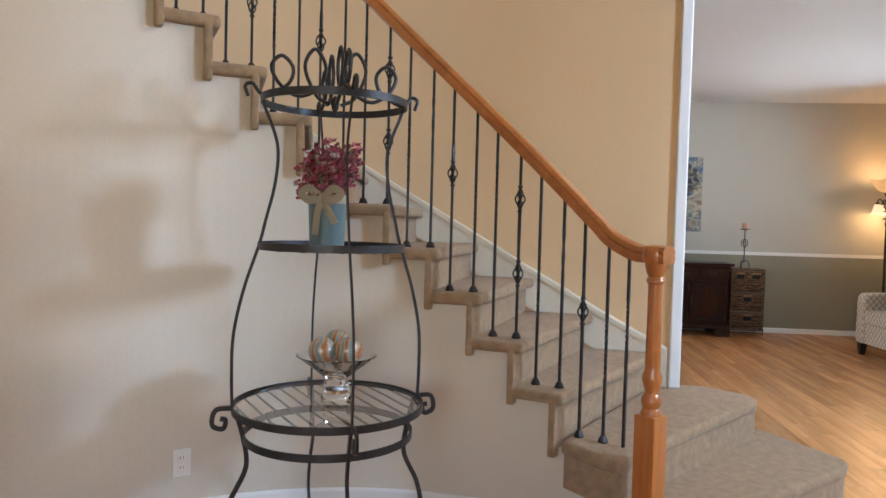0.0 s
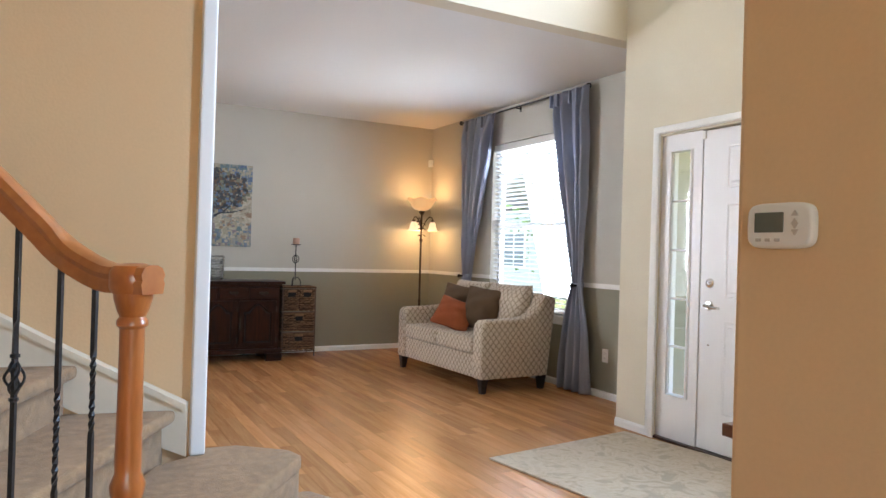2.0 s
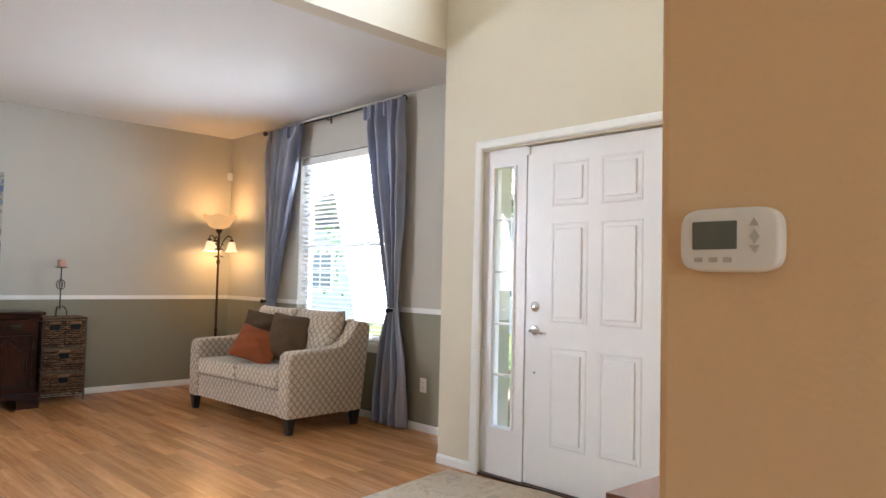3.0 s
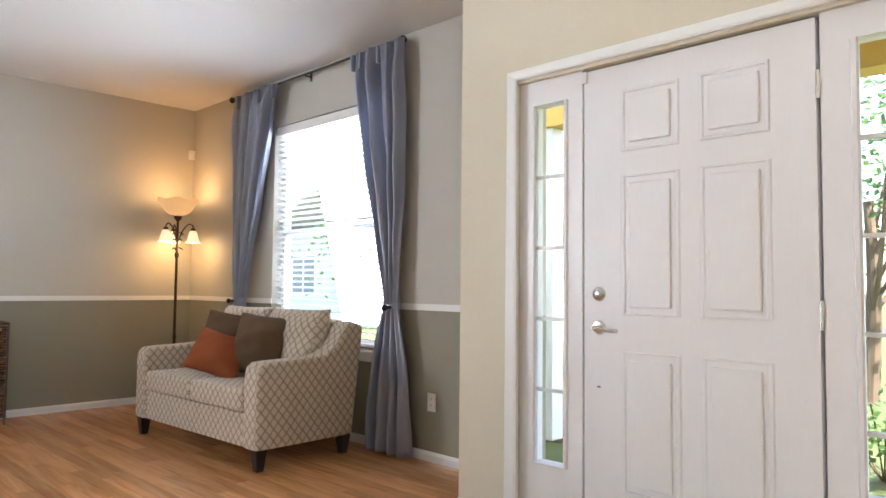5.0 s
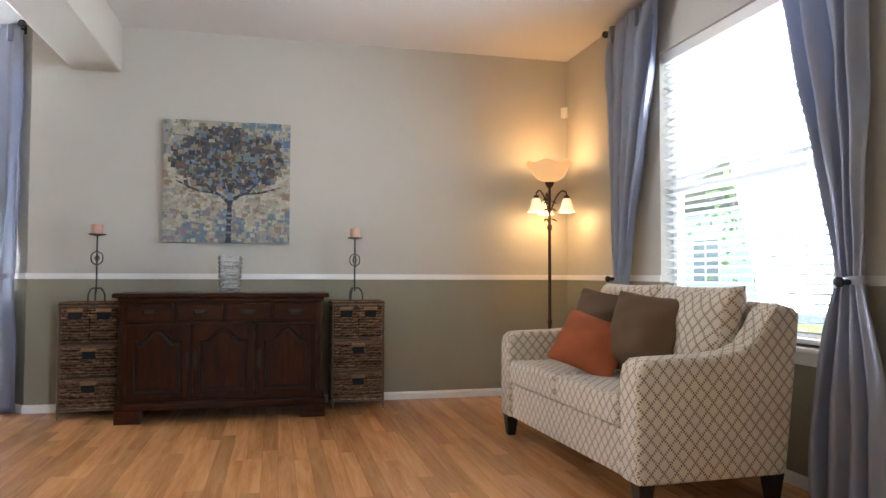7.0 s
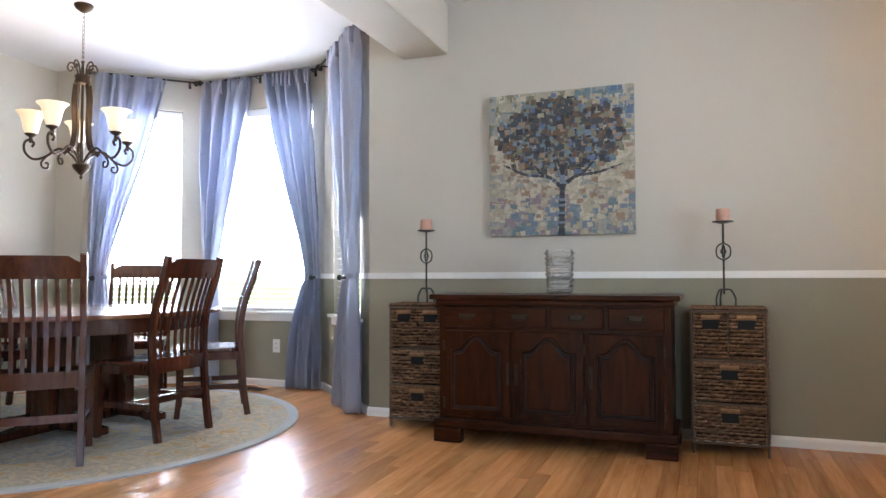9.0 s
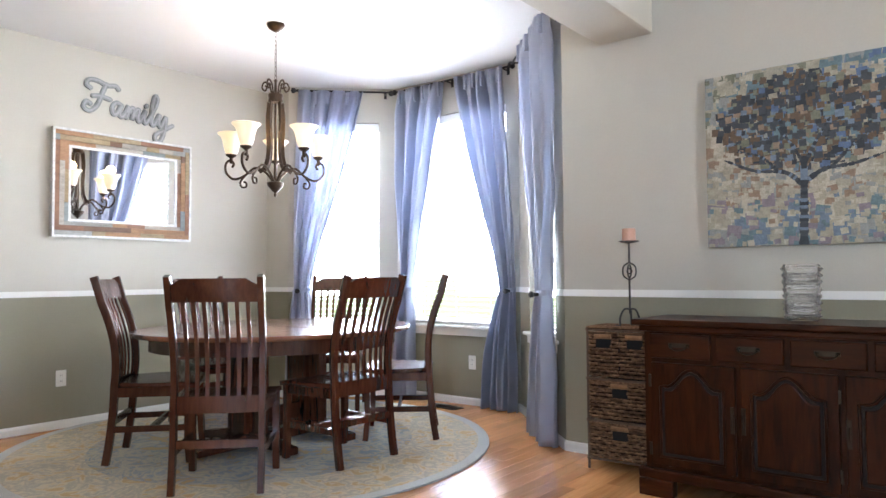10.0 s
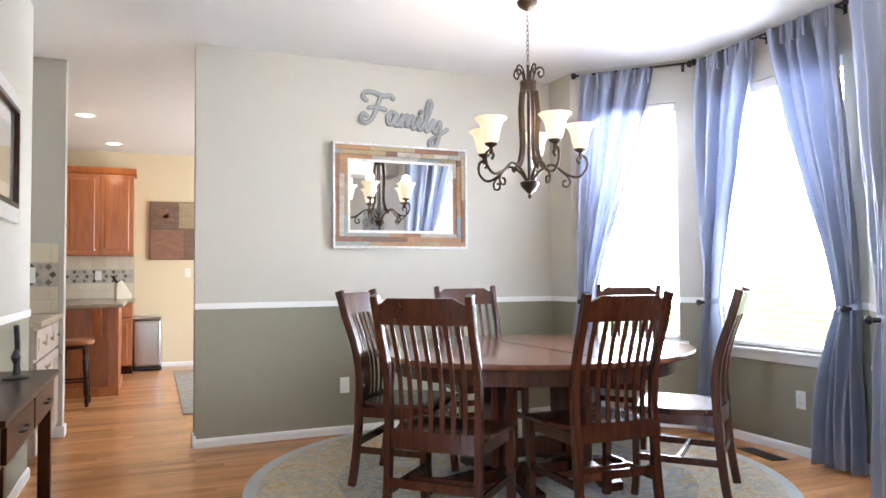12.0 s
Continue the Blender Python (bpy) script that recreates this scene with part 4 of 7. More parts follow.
for x0, x1 in ((SX0, SX0 + 0.17), (SX1 - 0.17, SX1)):
    for y0 in (SY0 - 0.012, SY1 - 0.07):
        part("foot", bevelled(boxes((x0, x1, y0, y0 + 0.07, 0.0, 0.085)), 0.01, 2), M_DWOOD, side)
xs = np.linspace(SX0 + 0.05, SX1 - 0.05, 5)
for i in range(4):
    d = part("drawer", bevelled(boxes((xs[i] + 0.012, xs[i + 1] - 0.012, SY0 + 0.002, SY0 + 0.03, 0.672, 0.79)), 0.008, 2), M_DWOOD, side)
    xc = (xs[i] + xs[i + 1]) / 2
    bm = tube(curve([(xc - 0.04, SY0 - 0.002, 0.74), (xc - 0.035, SY0 - 0.02, 0.725), (xc, SY0 - 0.024, 0.715), (xc + 0.035, SY0 - 0.02, 0.725), (xc + 0.04, SY0 - 0.002, 0.74)], 16), 0.0035, 6)
    for s in (-1, 1):
        lathe([(0, 0), (0.011, 0.002), (0.006, 0.008), (0, 0.01)], 8, (xc + s * 0.04, SY0 - 0.004, 0.735), bm)
    box(bm, xc - 0.05, xc + 0.05, SY0 - 0.002, SY0 + 0.003, 0.726, 0.748)
    part("handle", bm, M_PULL, d, "antique brass drop handle")
xd = np.linspace(SX0 + 0.055, SX1 - 0.055, 4)
for i in range(3):
    x0, x1 = xd[i] + 0.012, xd[i + 1] - 0.012
    d = part("door", bevelled(boxes((x0, x1, SY0 + 0.0, SY0 + 0.028, 0.155, 0.65)), 0.006, 2), M_DWOODV, side)
    src = arch_panel(x0 + 0.05, x1 - 0.05, 0.20, 0.622, SY0, 0.001, 0.28, 0.085)
    face = max(src.faces, key=lambda f: len(f.verts))
    rim = [(v.co.x, SY0 - 0.002, v.co.z) for v in face.verts]
    src.free()
    part("bead", sweep(rim, disc(0.0075, 6), closed=True, up=(0, -1, 0)), M_DWOOD, d, smooth="all")
    # Flat near-black sheet paints shade round the raised panel; nothing is cut in.
    part("groove_shade", arch_panel(x0 + 0.05, x1 - 0.05, 0.20, 0.622, SY0 + 0.0005, 0.0012, 0.28, 0.085, 0.004), M_GROOVE, d)
    part("panel", bevelled(arch_panel(x0 + 0.05, x1 - 0.05, 0.20, 0.622, SY0 + 0.0, 0.012, 0.28, 0.085, 0.02), 0.009, 2, 50), M_DWOODV, d)
    hx = x1 - 0.012 if i == 0 else x0 + 0.012
    bm = tube([(hx, SY0 - 0.016, 0.38), (hx, SY0 - 0.02, 0.41), (hx, SY0 - 0.016, 0.44)], 0.004, 6)
    box(bm, hx - 0.009, hx + 0.009, SY0 - 0.003, SY0, 0.35, 0.47)
    part("handle", bm, M_PULL, d, "antique brass pull plate")
    for zz in (0.23, 0.56):
        hh = x0 - 0.004 if i == 0 else x1 + 0.004
        part("hinge", boxes((hh - 0.006, hh + 0.006, SY0 - 0.004, SY0 + 0.002, zz - 0.03, zz + 0.03)), M_PULL, d)

# woven basket towers
M_WICKER = woodgrain("brown_wicker", (0.02, 0.009, 0.005), (0.34, 0.20, 0.115), 0.6, (1, 1, 1), 40, rand=0.5, island=True, spec=0.15)
M_WGRIP = mat("tan_cane_grip", (0.30, 0.17, 0.09), 0.6, var=0.3, scale=30, fine=150, bump=0.4, spec=0.15)
# Near-black colour stands for the shade behind and between the wicker strands.
M_WBACK = mat("dark_wicker_shade", (0.006, 0.0035, 0.0025), 0.9, var=0.3, bump=0.1, spec=0.1)
M_WPOST = mat("grey_brown_post", (0.12, 0.075, 0.048), 0.7, var=0.35, scale=20, fine=90, bump=0.4)


def weave_face(bm, x0, x1, z0, z1, y, strand=0.0185, hole=None):
    """Rows of ropes that pass before and behind upright stakes."""
    rows_n = max(2, int((z1 - z0) / strand))
    for r in range(rows_n):
        z = z0 + (r + 0.5) * (z1 - z0) / rows_n
        spans = [(x0, x1)]
        if hole and hole[2] - 0.004 < z < hole[3] + 0.004:
            spans = [(x0, hole[0]), (hole[1], x1)]
        for a, b in spans:
            n = max(4, int((b - a) / 0.012))
            jit = random.uniform(-0.0015, 0.0015)
            tube([(a + (b - a) * i / n, y + 0.008 * math.cos(math.pi * ((a + (b - a) * i / n - x0) / 0.03 + r * 0.8)), z + jit) for i in range(n + 1)], strand * 0.47, 5, bm)


def basket_tower(m, label, w=0.39, depth=0.30):
    b = thing("basket_tower", label, "basket drawers", "basket towers", m)
    for x in (0.008, w - 0.008):
        for y in (0.008, depth - 0.008):
            part("post", tube([(x, y, 0), (x, y, 0.785)], 0.0075, 7), M_WPOST, b)
    for z in (0.06, 0.27, 0.50, 0.775):
        for y in (0.006, depth - 0.006):
            part("rail", tube([(0.0, y, z), (w, y, z)], 0.008, 6), M_WPOST, b)
        for x in (0.006, w - 0.006):
            part("rail", tube([(x, 0, z), (x, depth, z)], 0.008, 6), M_WPOST, b)
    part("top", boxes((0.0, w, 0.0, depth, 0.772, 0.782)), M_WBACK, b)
    top = bmesh.new()
    for i in range(24):
        tube([(0.003, (i + 0.5) * depth / 24, 0.786 + 0.002 * (i % 2)), (w - 0.003, (i + 0.5) * depth / 24, 0.786 + 0.002 * ((i + 1) % 2))], 0.006, 5, top)
    tagged(part("top_weave", top, M_WICKER, b, smooth=True), kind="stuff")
    for x0, x1, z0, z1 in ((0.02, w / 2 - 0.004, 0.515, 0.755), (w / 2 + 0.004, w - 0.02, 0.515, 0.755), (0.018, w - 0.018, 0.285, 0.485), (0.018, w - 0.018, 0.07, 0.255)):
        xc = (x0 + x1) / 2
        hole = (xc - 0.042, xc + 0.042, z1 - 0.082, z1 - 0.03)
        bm = bmesh.new()
        weave_face(bm, x0, x1, z0, z1, 0.004, hole=hole)
        tube([(x0, 0.002, z1), (x1, 0.002, z1)], 0.011, 6, bm)
        for s, e in ((hole[0], hole[1]),):
            tube([(s, 0.0, hole[2] - 0.004), (e, 0.0, hole[2] - 0.004)], 0.005, 5, bm)
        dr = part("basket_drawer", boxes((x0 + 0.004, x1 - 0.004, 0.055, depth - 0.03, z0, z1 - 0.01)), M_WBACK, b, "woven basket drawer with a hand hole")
        tagged(part("weave", bm, M_WICKER, dr, smooth=True), kind="stuff")
        part("grip", tube([(hole[0] - 0.006, -0.006, hole[3] + 0.013), (hole[1] + 0.006, -0.006, hole[3] + 0.013)], 0.013, 8), M_WGRIP, dr, "tan cane grip over the hand hole", smooth=True)
        # Solid near-black block paints the shade inside the hand opening.
        part("hand_hole_shade", boxes((hole[0] - 0.002, hole[1] + 0.002, -0.001, 0.05, hole[2], hole[3])), M_DARK, dr, "near-black block as the shade inside the hand hole")
        # Dark sheet close behind the weave paints the shade in its gaps.
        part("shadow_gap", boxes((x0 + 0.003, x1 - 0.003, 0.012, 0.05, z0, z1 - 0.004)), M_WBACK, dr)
    for x in (0.006, w - 0.006):
        bm = bmesh.new()
        for z0, z1 in ((0.07, 0.255), (0.285, 0.485), (0.515, 0.755)):
            k = int((z1 - z0) / 0.016)
            for r in range(k):
                z = z0 + (r + 0.5) * (z1 - z0) / k
                tube([(x + 0.004 * math.cos(math.pi * (i + r)), 0.02 + i * 0.024, z) for i in range(11)], 0.008, 5, bm)
        part("side_weave", bm, M_WICKER, b, smooth=True)
    return b


bt = basket_tower(pose(2.725, 8.80, 0), "brown wicker basket tower beside the sideboard")
copy_thing(bt, pose(0.885, 8.835, 0, 0, 0, 2.5))

# candle holders
M_CANDLE = mat("pink_candle_wax", (0.55, 0.32, 0.235), 0.55, var=0.1, bump=0.05)


def candle_holder(x, y, z0):
    c = thing("candle_holder", "black iron candle holder with a dusty pink candle", "candle holder", "candle holders", pose(x, y, z0, 0, 0, 8))
    part("stem", tube([(0, 0, 0.07), (0, 0, 0.26)], 0.006, 6), M_IRON, c)
    part("stem", tube([(0, 0, 0.36), (0, 0, 0.47)], 0.006, 6), M_IRON, c)
    for a in range(3):
        t = radians(120 * a + 100)
        part("foot", tube(curve([(0.0, 0.0, 0.095), (0.035 * math.cos(t), 0.035 * math.sin(t), 0.095), (0.06 * math.cos(t), 0.06 * math.sin(t), 0.05), (0.062 * math.cos(t), 0.062 * math.sin(t), 0.006), (0.085 * math.cos(t), 0.085 * math.sin(t), 0.004)], 18), 0.0055, 6), M_IRON, c, smooth=True)
    bm = bmesh.new()
    for sx in (-1, 1):
        tube(curve([(0, 0, 0.26), (sx * 0.034, 0, 0.285), (sx * 0.034, 0, 0.335), (0, 0, 0.36)], 14), 0.0045, 6, bm)
        tube(curve([(0, 0, 0.27), (0, sx * 0.03, 0.29), (0, sx * 0.03, 0.33), (0, 0, 0.35)], 14), 0.0045, 6, bm)
    tube([(0.014 * math.cos(a), 0, 0.31 + 0.014 * math.sin(a)) for a in np.linspace(0, 6.28, 13)[:-1]], 0.004, 5, bm, closed=True)
    part("knot", bm, M_IRON, c, smooth=True)
    part("dish", lathe([(0.0, 0.465), (0.02, 0.468), (0.056, 0.476), (0.058, 0.481), (0.02, 0.474), (0.0, 0.473)], 20), M_IRON, c, smooth=True)
    k = tagged(obj("candle", lathe([(0.0, 0.474), (0.037, 0.474), (0.038, 0.48), (0.038, 0.545), (0.034, 0.551), (0.012, 0.548), (0.0, 0.546)], 20, (x, y, z0)), M_CANDLE, True), "dusty pink pillar candle on an iron dish", "candle", "candles")
    return c


candle_holder(2.905, 8.95, 0.79), candle_holder(1.085, 8.99, 0.79)

# cut glass vase
cuts = [(0.064 + 0.005 * math.sin(k * 1.9) + 0.008 * k / 26, 0.012 + 0.0095 * k) for k in range(27)]
bm = lathe([(0.0, 0.0), (0.056, 0.0)] + cuts + [(0.066, 0.262), (0.057, 0.03), (0.0, 0.024)], 32, wave=lambda a, r, z: (r * (1 + 0.045 * math.cos(14 * a + z * 120) * (0.01 < z < 0.255 and r > 0.06)), z))
M_CRYSTAL = glass("cut_crystal", (0.95, 0.97, 0.97), 0.06)
M_CRYSTAL.node_tree.nodes["Principled BSDF"].inputs["Transmission Weight"].default_value = 0.92
tagged(obj("glass_vase", bm, M_CRYSTAL, True), "empty cut-crystal vase standing on the sideboard", "vase").matrix_basis = pose(2.0, 8.83, 0.8605) @ Matrix.Diagonal((1.15, 1.15, 1.0, 1.0))

# canvas of a tree in coloured dabs
PAL = [mat("paint_%d" % i, c, 0.6, var=0.3, scale=40, fine=150, bump=0.5) for i, c in enumerate([
    (0.34, 0.31, 0.235), (0.25, 0.265, 0.25), (0.145, 0.195, 0.255), (0.05, 0.057, 0.066), (0.12, 0.08, 0.05), (0.43, 0.39, 0.31), (0.085, 0.135, 0.24), (0.17, 0.175, 0.125), (0.028, 0.034, 0.045), (0.26, 0.185, 0.13), (0.12, 0.185, 0.205), (0.22, 0.185, 0.21)])]
PX, PZ, PS = 1.497, 1.222, 0.92
art = thing("canvas_painting", "square canvas painting of a blue-grey tree", "painting", m=pose(PX, 9.118, PZ))
part("canvas", rbox(0, PS, -0.036, 0.0, 0, PS, 0.004), PAL[1], art)
rg = random.Random(11)
bm = bmesh.new()


def dab(x, z, w, h, a, k, y):
    c, s = math.cos(a), math.sin(a)
    f = bm.faces.new([bm.verts.new((min(PS, max(0, x + u * c - v * s)), y, min(PS, max(0, z + u * s + v * c)))) for u, v in ((-w, -h), (w, -h), (w, h), (-w, h))])
    f.material_index = k


def ground_tone(x, z):
    """Cream and grey below, blue in the upper corners and along the lower edge."""
    if z > 0.62 and x > 0.62:
        return rg.choice((2, 1, 2, 10, 0, 5, 6))
    if z > 0.62:
        return rg.choice((1, 0, 7, 0, 10, 5, 0))
    if z < 0.10:
        return rg.choice((0, 10, 1, 2, 11, 5, 0))
    return rg.choice((5, 0, 5, 0, 5, 0, 1, 9) if z > 0.24 else (0, 5, 0, 1, 11, 10, 9, 2, 0, 5))


for i in range(900):
    x, z = rg.uniform(0.0, PS), rg.uniform(0.0, PS)
    sz = rg.uniform(0.018, 0.04)
    dab(x, z, sz * rg.uniform(0.7, 1.2), sz, rg.uniform(-0.2, 0.2), ground_tone(x, z), -0.0362 - 0.000002 * i)
for i in range(500):
    x, z = rg.uniform(0.0, PS), rg.uniform(0.0, PS)
    sz = rg.uniform(0.007, 0.015)
    dab(x, z, sz * rg.uniform(0.7, 2.0), sz, rg.uniform(-0.2, 0.2), ground_tone(x, z), -0.0381 - 0.000002 * i)
for i in range(330):
    a, q = rg.uniform(0, 6.28), rg.random() ** 0.5 * 0.92
    sz = rg.uniform(0.018, 0.032)
    dab(0.475 + 0.405 * q * math.cos(a), 0.625 + 0.25 * q * math.sin(a), sz, sz * 0.8, rg.uniform(-0.15, 0.15), rg.choice((3, 7, 4, 3, 1)), -0.0392 - 0.000002 * i)
for i in range(1150):
    a, q = rg.uniform(0, 6.28), rg.random() ** 0.5 * rg.uniform(0.8, 1.06)
    x, z = 0.475 + 0.415 * q * math.cos(a), 0.625 + 0.255 * q * math.sin(a)
    sz = rg.uniform(0.009, 0.02)
    dab(x, z, sz * rg.uniform(0.8, 1.3), sz, rg.uniform(-0.12, 0.12), rg.choice((3, 3, 8, 3, 4, 4, 7, 10, 6, 2, 7, 9, 3, 8, 4, 0 if q > 0.6 else 3)), -0.0400 - 0.000002 * i)
for path, w0, w1 in (([(0.47, 0.0), (0.475, 0.2), (0.48, 0.44)], 0.021, 0.014), ([(0.475, 0.30), (0.39, 0.37), (0.25, 0.39), (0.1, 0.46)], 0.013, 0.004), ([(0.478, 0.31), (0.57, 0.37), (0.7, 0.385), (0.85, 0.43)], 0.013, 0.004), ([(0.48, 0.4), (0.43, 0.5), (0.36, 0.6)], 0.01, 0.004), ([(0.48, 0.4), (0.54, 0.52), (0.6, 0.62)], 0.01, 0.004), ([(0.36, 0.38), (0.28, 0.46), (0.17, 0.50)], 0.008, 0.003), ([(0.6, 0.375), (0.68, 0.46), (0.76, 0.52)], 0.008, 0.003)):
    pp = curve([(x, 0, z) for x, z in path], 26)
    for i in range(26):
        u = i / 26
        p, q = pp[i], pp[i + 1]
        dab((p.x + q.x) / 2, (p.z + q.z) / 2, (q - p).length * 0.7, w0 + (w1 - w0) * u + rg.uniform(-0.003, 0.003), math.atan2(q.z - p.z, q.x - p.x), rg.choice((3, 8, 8, 2, 3)), -0.0426 - 0.00001 * i)
part("brushwork", bm, PAL, art, "small square dabs of blue, grey and ochre paint")


# wall plates and sensor
def wall_plate(m, name="outlet", label="white duplex wall outlet"):
    o = thing(name, label, "outlet", "wall plates", m)
    part("plate", rbox(-0.036, 0.036, -0.006, 0.0, -0.058, 0.058, 0.003), M_PLASTIC, o)
    for z in (-0.02, 0.02):
        r = part("socket", rbox(-0.016, 0.016, -0.0085, -0.005, z - 0.014, z + 0.014, 0.004), M_PLASTIC, o)
        part("slots", boxes((-0.007, -0.005, -0.0092, -0.008, z - 0.003, z + 0.007), (0.005, 0.007, -0.0092, -0.008, z - 0.003, z + 0.007)), M_DARK, r)
    return o


pl = wall_plate(FL @ pose(9.12 - 5.735, 0, 0.37))
copy_thing(pl, F2 @ pose(0.84, 0, 0.355))
copy_thing(pl, frame_at((-2.62, 6.43), (-2.62, 9.3)) @ pose(1.06, 0, 0.36))
sen = thing("wall_sensor", "small white infrared detector high on the wall", "sensor", m=pose(4.70, 9.1, 2.37, 0, 0, -45))
part("housing", rbox(-0.03, 0.03, -0.03, 0.012, -0.045, 0.045, 0.008), M_PLASTIC, sen)
part("lens_window", rbox(-0.02, 0.02, -0.034, -0.028, -0.034, -0.002, 0.004), M_TRIM, sen)


# ---- dining room ----
M_CHERRY = woodgrain("dark_cherry", (0.033, 0.0095, 0.005), (0.082, 0.0235, 0.011), 0.26, (1, 1, 0.12), 18, coat=0.25)
M_CHERRYT = woodgrain("cherry_tabletop", (0.085, 0.026, 0.012), (0.165, 0.055, 0.024), 0.2, (1, 0.1, 1), 14, coat=0.4)


def bar(bm, p, q, w, d, face=(0, 1, 0)):
    return sweep([p, q], flat(w, d), bm, up=face)


def dining_chair(m):
    """Front is +y; the back posts stand near y = 0."""
    c = thing("dining_chair", "dark cherry slat-back dining chair with a scooped seat", "chair", "chairs round the table", m)
    hw = 0.215

    def by(z):
        if z < 0.45:
            return -0.045 * ((0.45 - z) / 0.45) ** 1.8
        u = (z - 0.45) / 0.62
        return 0.02 * math.sin(math.pi * min(1, u * 1.3)) - 0.115 * u ** 1.7
    for sx in (-1, 1):
        zs = np.linspace(0, 1.075, 30)
        part("back_post", sweep([(sx * (hw + 0.012 * max(0, z - 0.5)), by(z), z) for z in zs], [(-0.014, -0.021), (0.014, -0.021), (0.016, -0.017), (0.016, 0.017), (0.014, 0.021), (-0.014, 0.021), (-0.016, 0.017), (-0.016, -0.017)], up=(0, 1, 0.001)), M_CHERRY, c, smooth=True)
        part("front_leg", sweep([(sx * (hw + 0.012), 0.405 + (0.012 if i == 0 else 0), z) for i, z in enumerate((0, 0.12, 0.43))], flat(0.036, 0.036), up=(0, 1, 0.001)), M_CHERRY, c)
        bm = bmesh.new()
        bar(bm, (sx * hw, by(0.2), 0.2), (sx * (hw + 0.01), 0.40, 0.2), 0.018, 0.034, (0, 0, 1))
        part("side_stretcher", bm, M_CHERRY, c)
        bm = bmesh.new()
        bar(bm, (sx * hw, 0.0, 0.41), (sx * (hw + 0.01), 0.40, 0.41), 0.02, 0.055, (0, 0, 1))
        part("seat_rail", bm, M_CHERRY, c)
    for name, y, z, h in (("back_stretcher", by(0.24), 0.24, 0.04), ("front_stretcher", 0.2, 0.2, 0.034), ("front_apron", 0.402, 0.41, 0.055)):
        bm = bmesh.new()
        bar(bm, (-hw, y, z), (hw, y, z), 0.018, h, (0, 0, 1))
        part(name, bm, M_CHERRY, c)
    # lower back rail, deep and bowed
    bm = sweep([(-hw + 0.43 * i / 10, by(0.44) - 0.016 * math.sin(math.pi * i / 10), 0.435) for i in range(11)], flat(0.02, 0.085), up=(0, 0, 1))
    part("lower_back_rail", bm, M_CHERRY, c)
    # scooped seat
    bm = bmesh.new()
    n = 14
    g = []
    for j in range(n + 1):
        v = j / n
        y = 0.012 + 0.435 * v
        w = hw - 0.018 + (0.055 * min(1, v * 2.5))
        row = []
        for i in range(n + 1):
            u = 2 * i / n - 1
            z = 0.463 - 0.014 * (1 - u * u) * math.sin(math.pi * min(1, v * 1.15)) - 0.012 * max(0, v - 0.8) / 0.2
            row.append(bm.verts.new((u * w, y + (0.012 * (1 - u * u) if v > 0.9 else 0), z)))
        g.append(row)
    for j in range(n):
        for i in range(n):
            bm.faces.new((g[j][i], g[j][i + 1], g[j + 1][i + 1], g[j + 1][i]))
    st = part("seat", bm, M_CHERRY, c, "glossy scooped cherry seat", smooth="all")
    so = st.modifiers.new("thickness", "SOLIDIFY")
    so.thickness, so.offset = 0.026, -1
    # crest rail with cut-in corners
    bm = bmesh.new()
    cols = []
    nn = 14
    for side in (0.011, -0.011):
        grid = []
        for i in range(nn + 1):
            x = -hw + 2 * hw * i / nn
            e = hw - abs(x)
            top = 1.028 if e < 0.018 else 1.062 if e > 0.05 else 1.028 + 0.034 * (e - 0.018) / 0.032
            bow = -0.022 * math.sin(math.pi * i / nn)
            grid.append([bm.verts.new((x, by(z) + bow + side, z)) for z in (0.945, (0.945 + top) / 2, top)])
        cols.append(grid)
    f, b = cols
    for i in range(nn):
        for k in range(2):
            bm.faces.new((f[i][k], f[i + 1][k], f[i + 1][k + 1], f[i][k + 1]))
            bm.faces.new((b[i][k], b[i][k + 1], b[i + 1][k + 1], b[i + 1][k]))
        bm.faces.new((f[i][2], f[i + 1][2], b[i + 1][2], b[i][2]))
        bm.faces.new((f[i][0], b[i][0], b[i + 1][0], f[i + 1][0]))
    for i in (0, nn):
        for k in range(2):
            bm.faces.new((f[i][k], f[i][k + 1], b[i][k + 1], b[i][k]))
    part("crest_rail", bm, M_CHERRY, c, smooth=True)
    for i in range(7):
        u = (i - 3) / 3
        x = u * 0.152
        zs = np.linspace(0.47, 0.955, 14)
        part("slat", sweep([(x * (1 + 0.06 * (z - 0.47)), by(z) - 0.018 * (1 - u * u) - 0.002, z) for z in zs], flat(0.02, 0.009), up=(0, 1, 0.001)), M_CHERRY, c)
    return c


def facing(x, y, tx, ty):
    return pose(x, y, 0.013, 0, 0, math.degrees(math.atan2(ty - y, tx - x)) - 90)


first = dining_chair(facing(-0.35, 7.29, -1.02, 7.98))
for x, y, tx, ty in ((-0.19, 8.14, -1.15, 8.16), (-1.43, 7.36, -0.78, 8.1), (-2.07, 8.28, -1.0, 8.22), (-1.70, 9.35, -1.1, 8.55), (-0.36, 8.95, -1.11, 8.33)):
    copy_thing(first, facing(x, y, tx, ty))

TX, TY = -1.05, 8.21
table = thing("dining_table", "oval cherry pedestal dining table with a moulded edge", "table", m=pose(TX, TY, 0.013, 0, 0, 0))
A, B = 0.83, 0.93


def oval(a, b, z0, z1, n=64):
    return prism([(a * math.cos(2 * math.pi * i / n), b * math.sin(2 * math.pi * i / n)) for i in range(n)], z0, z1)


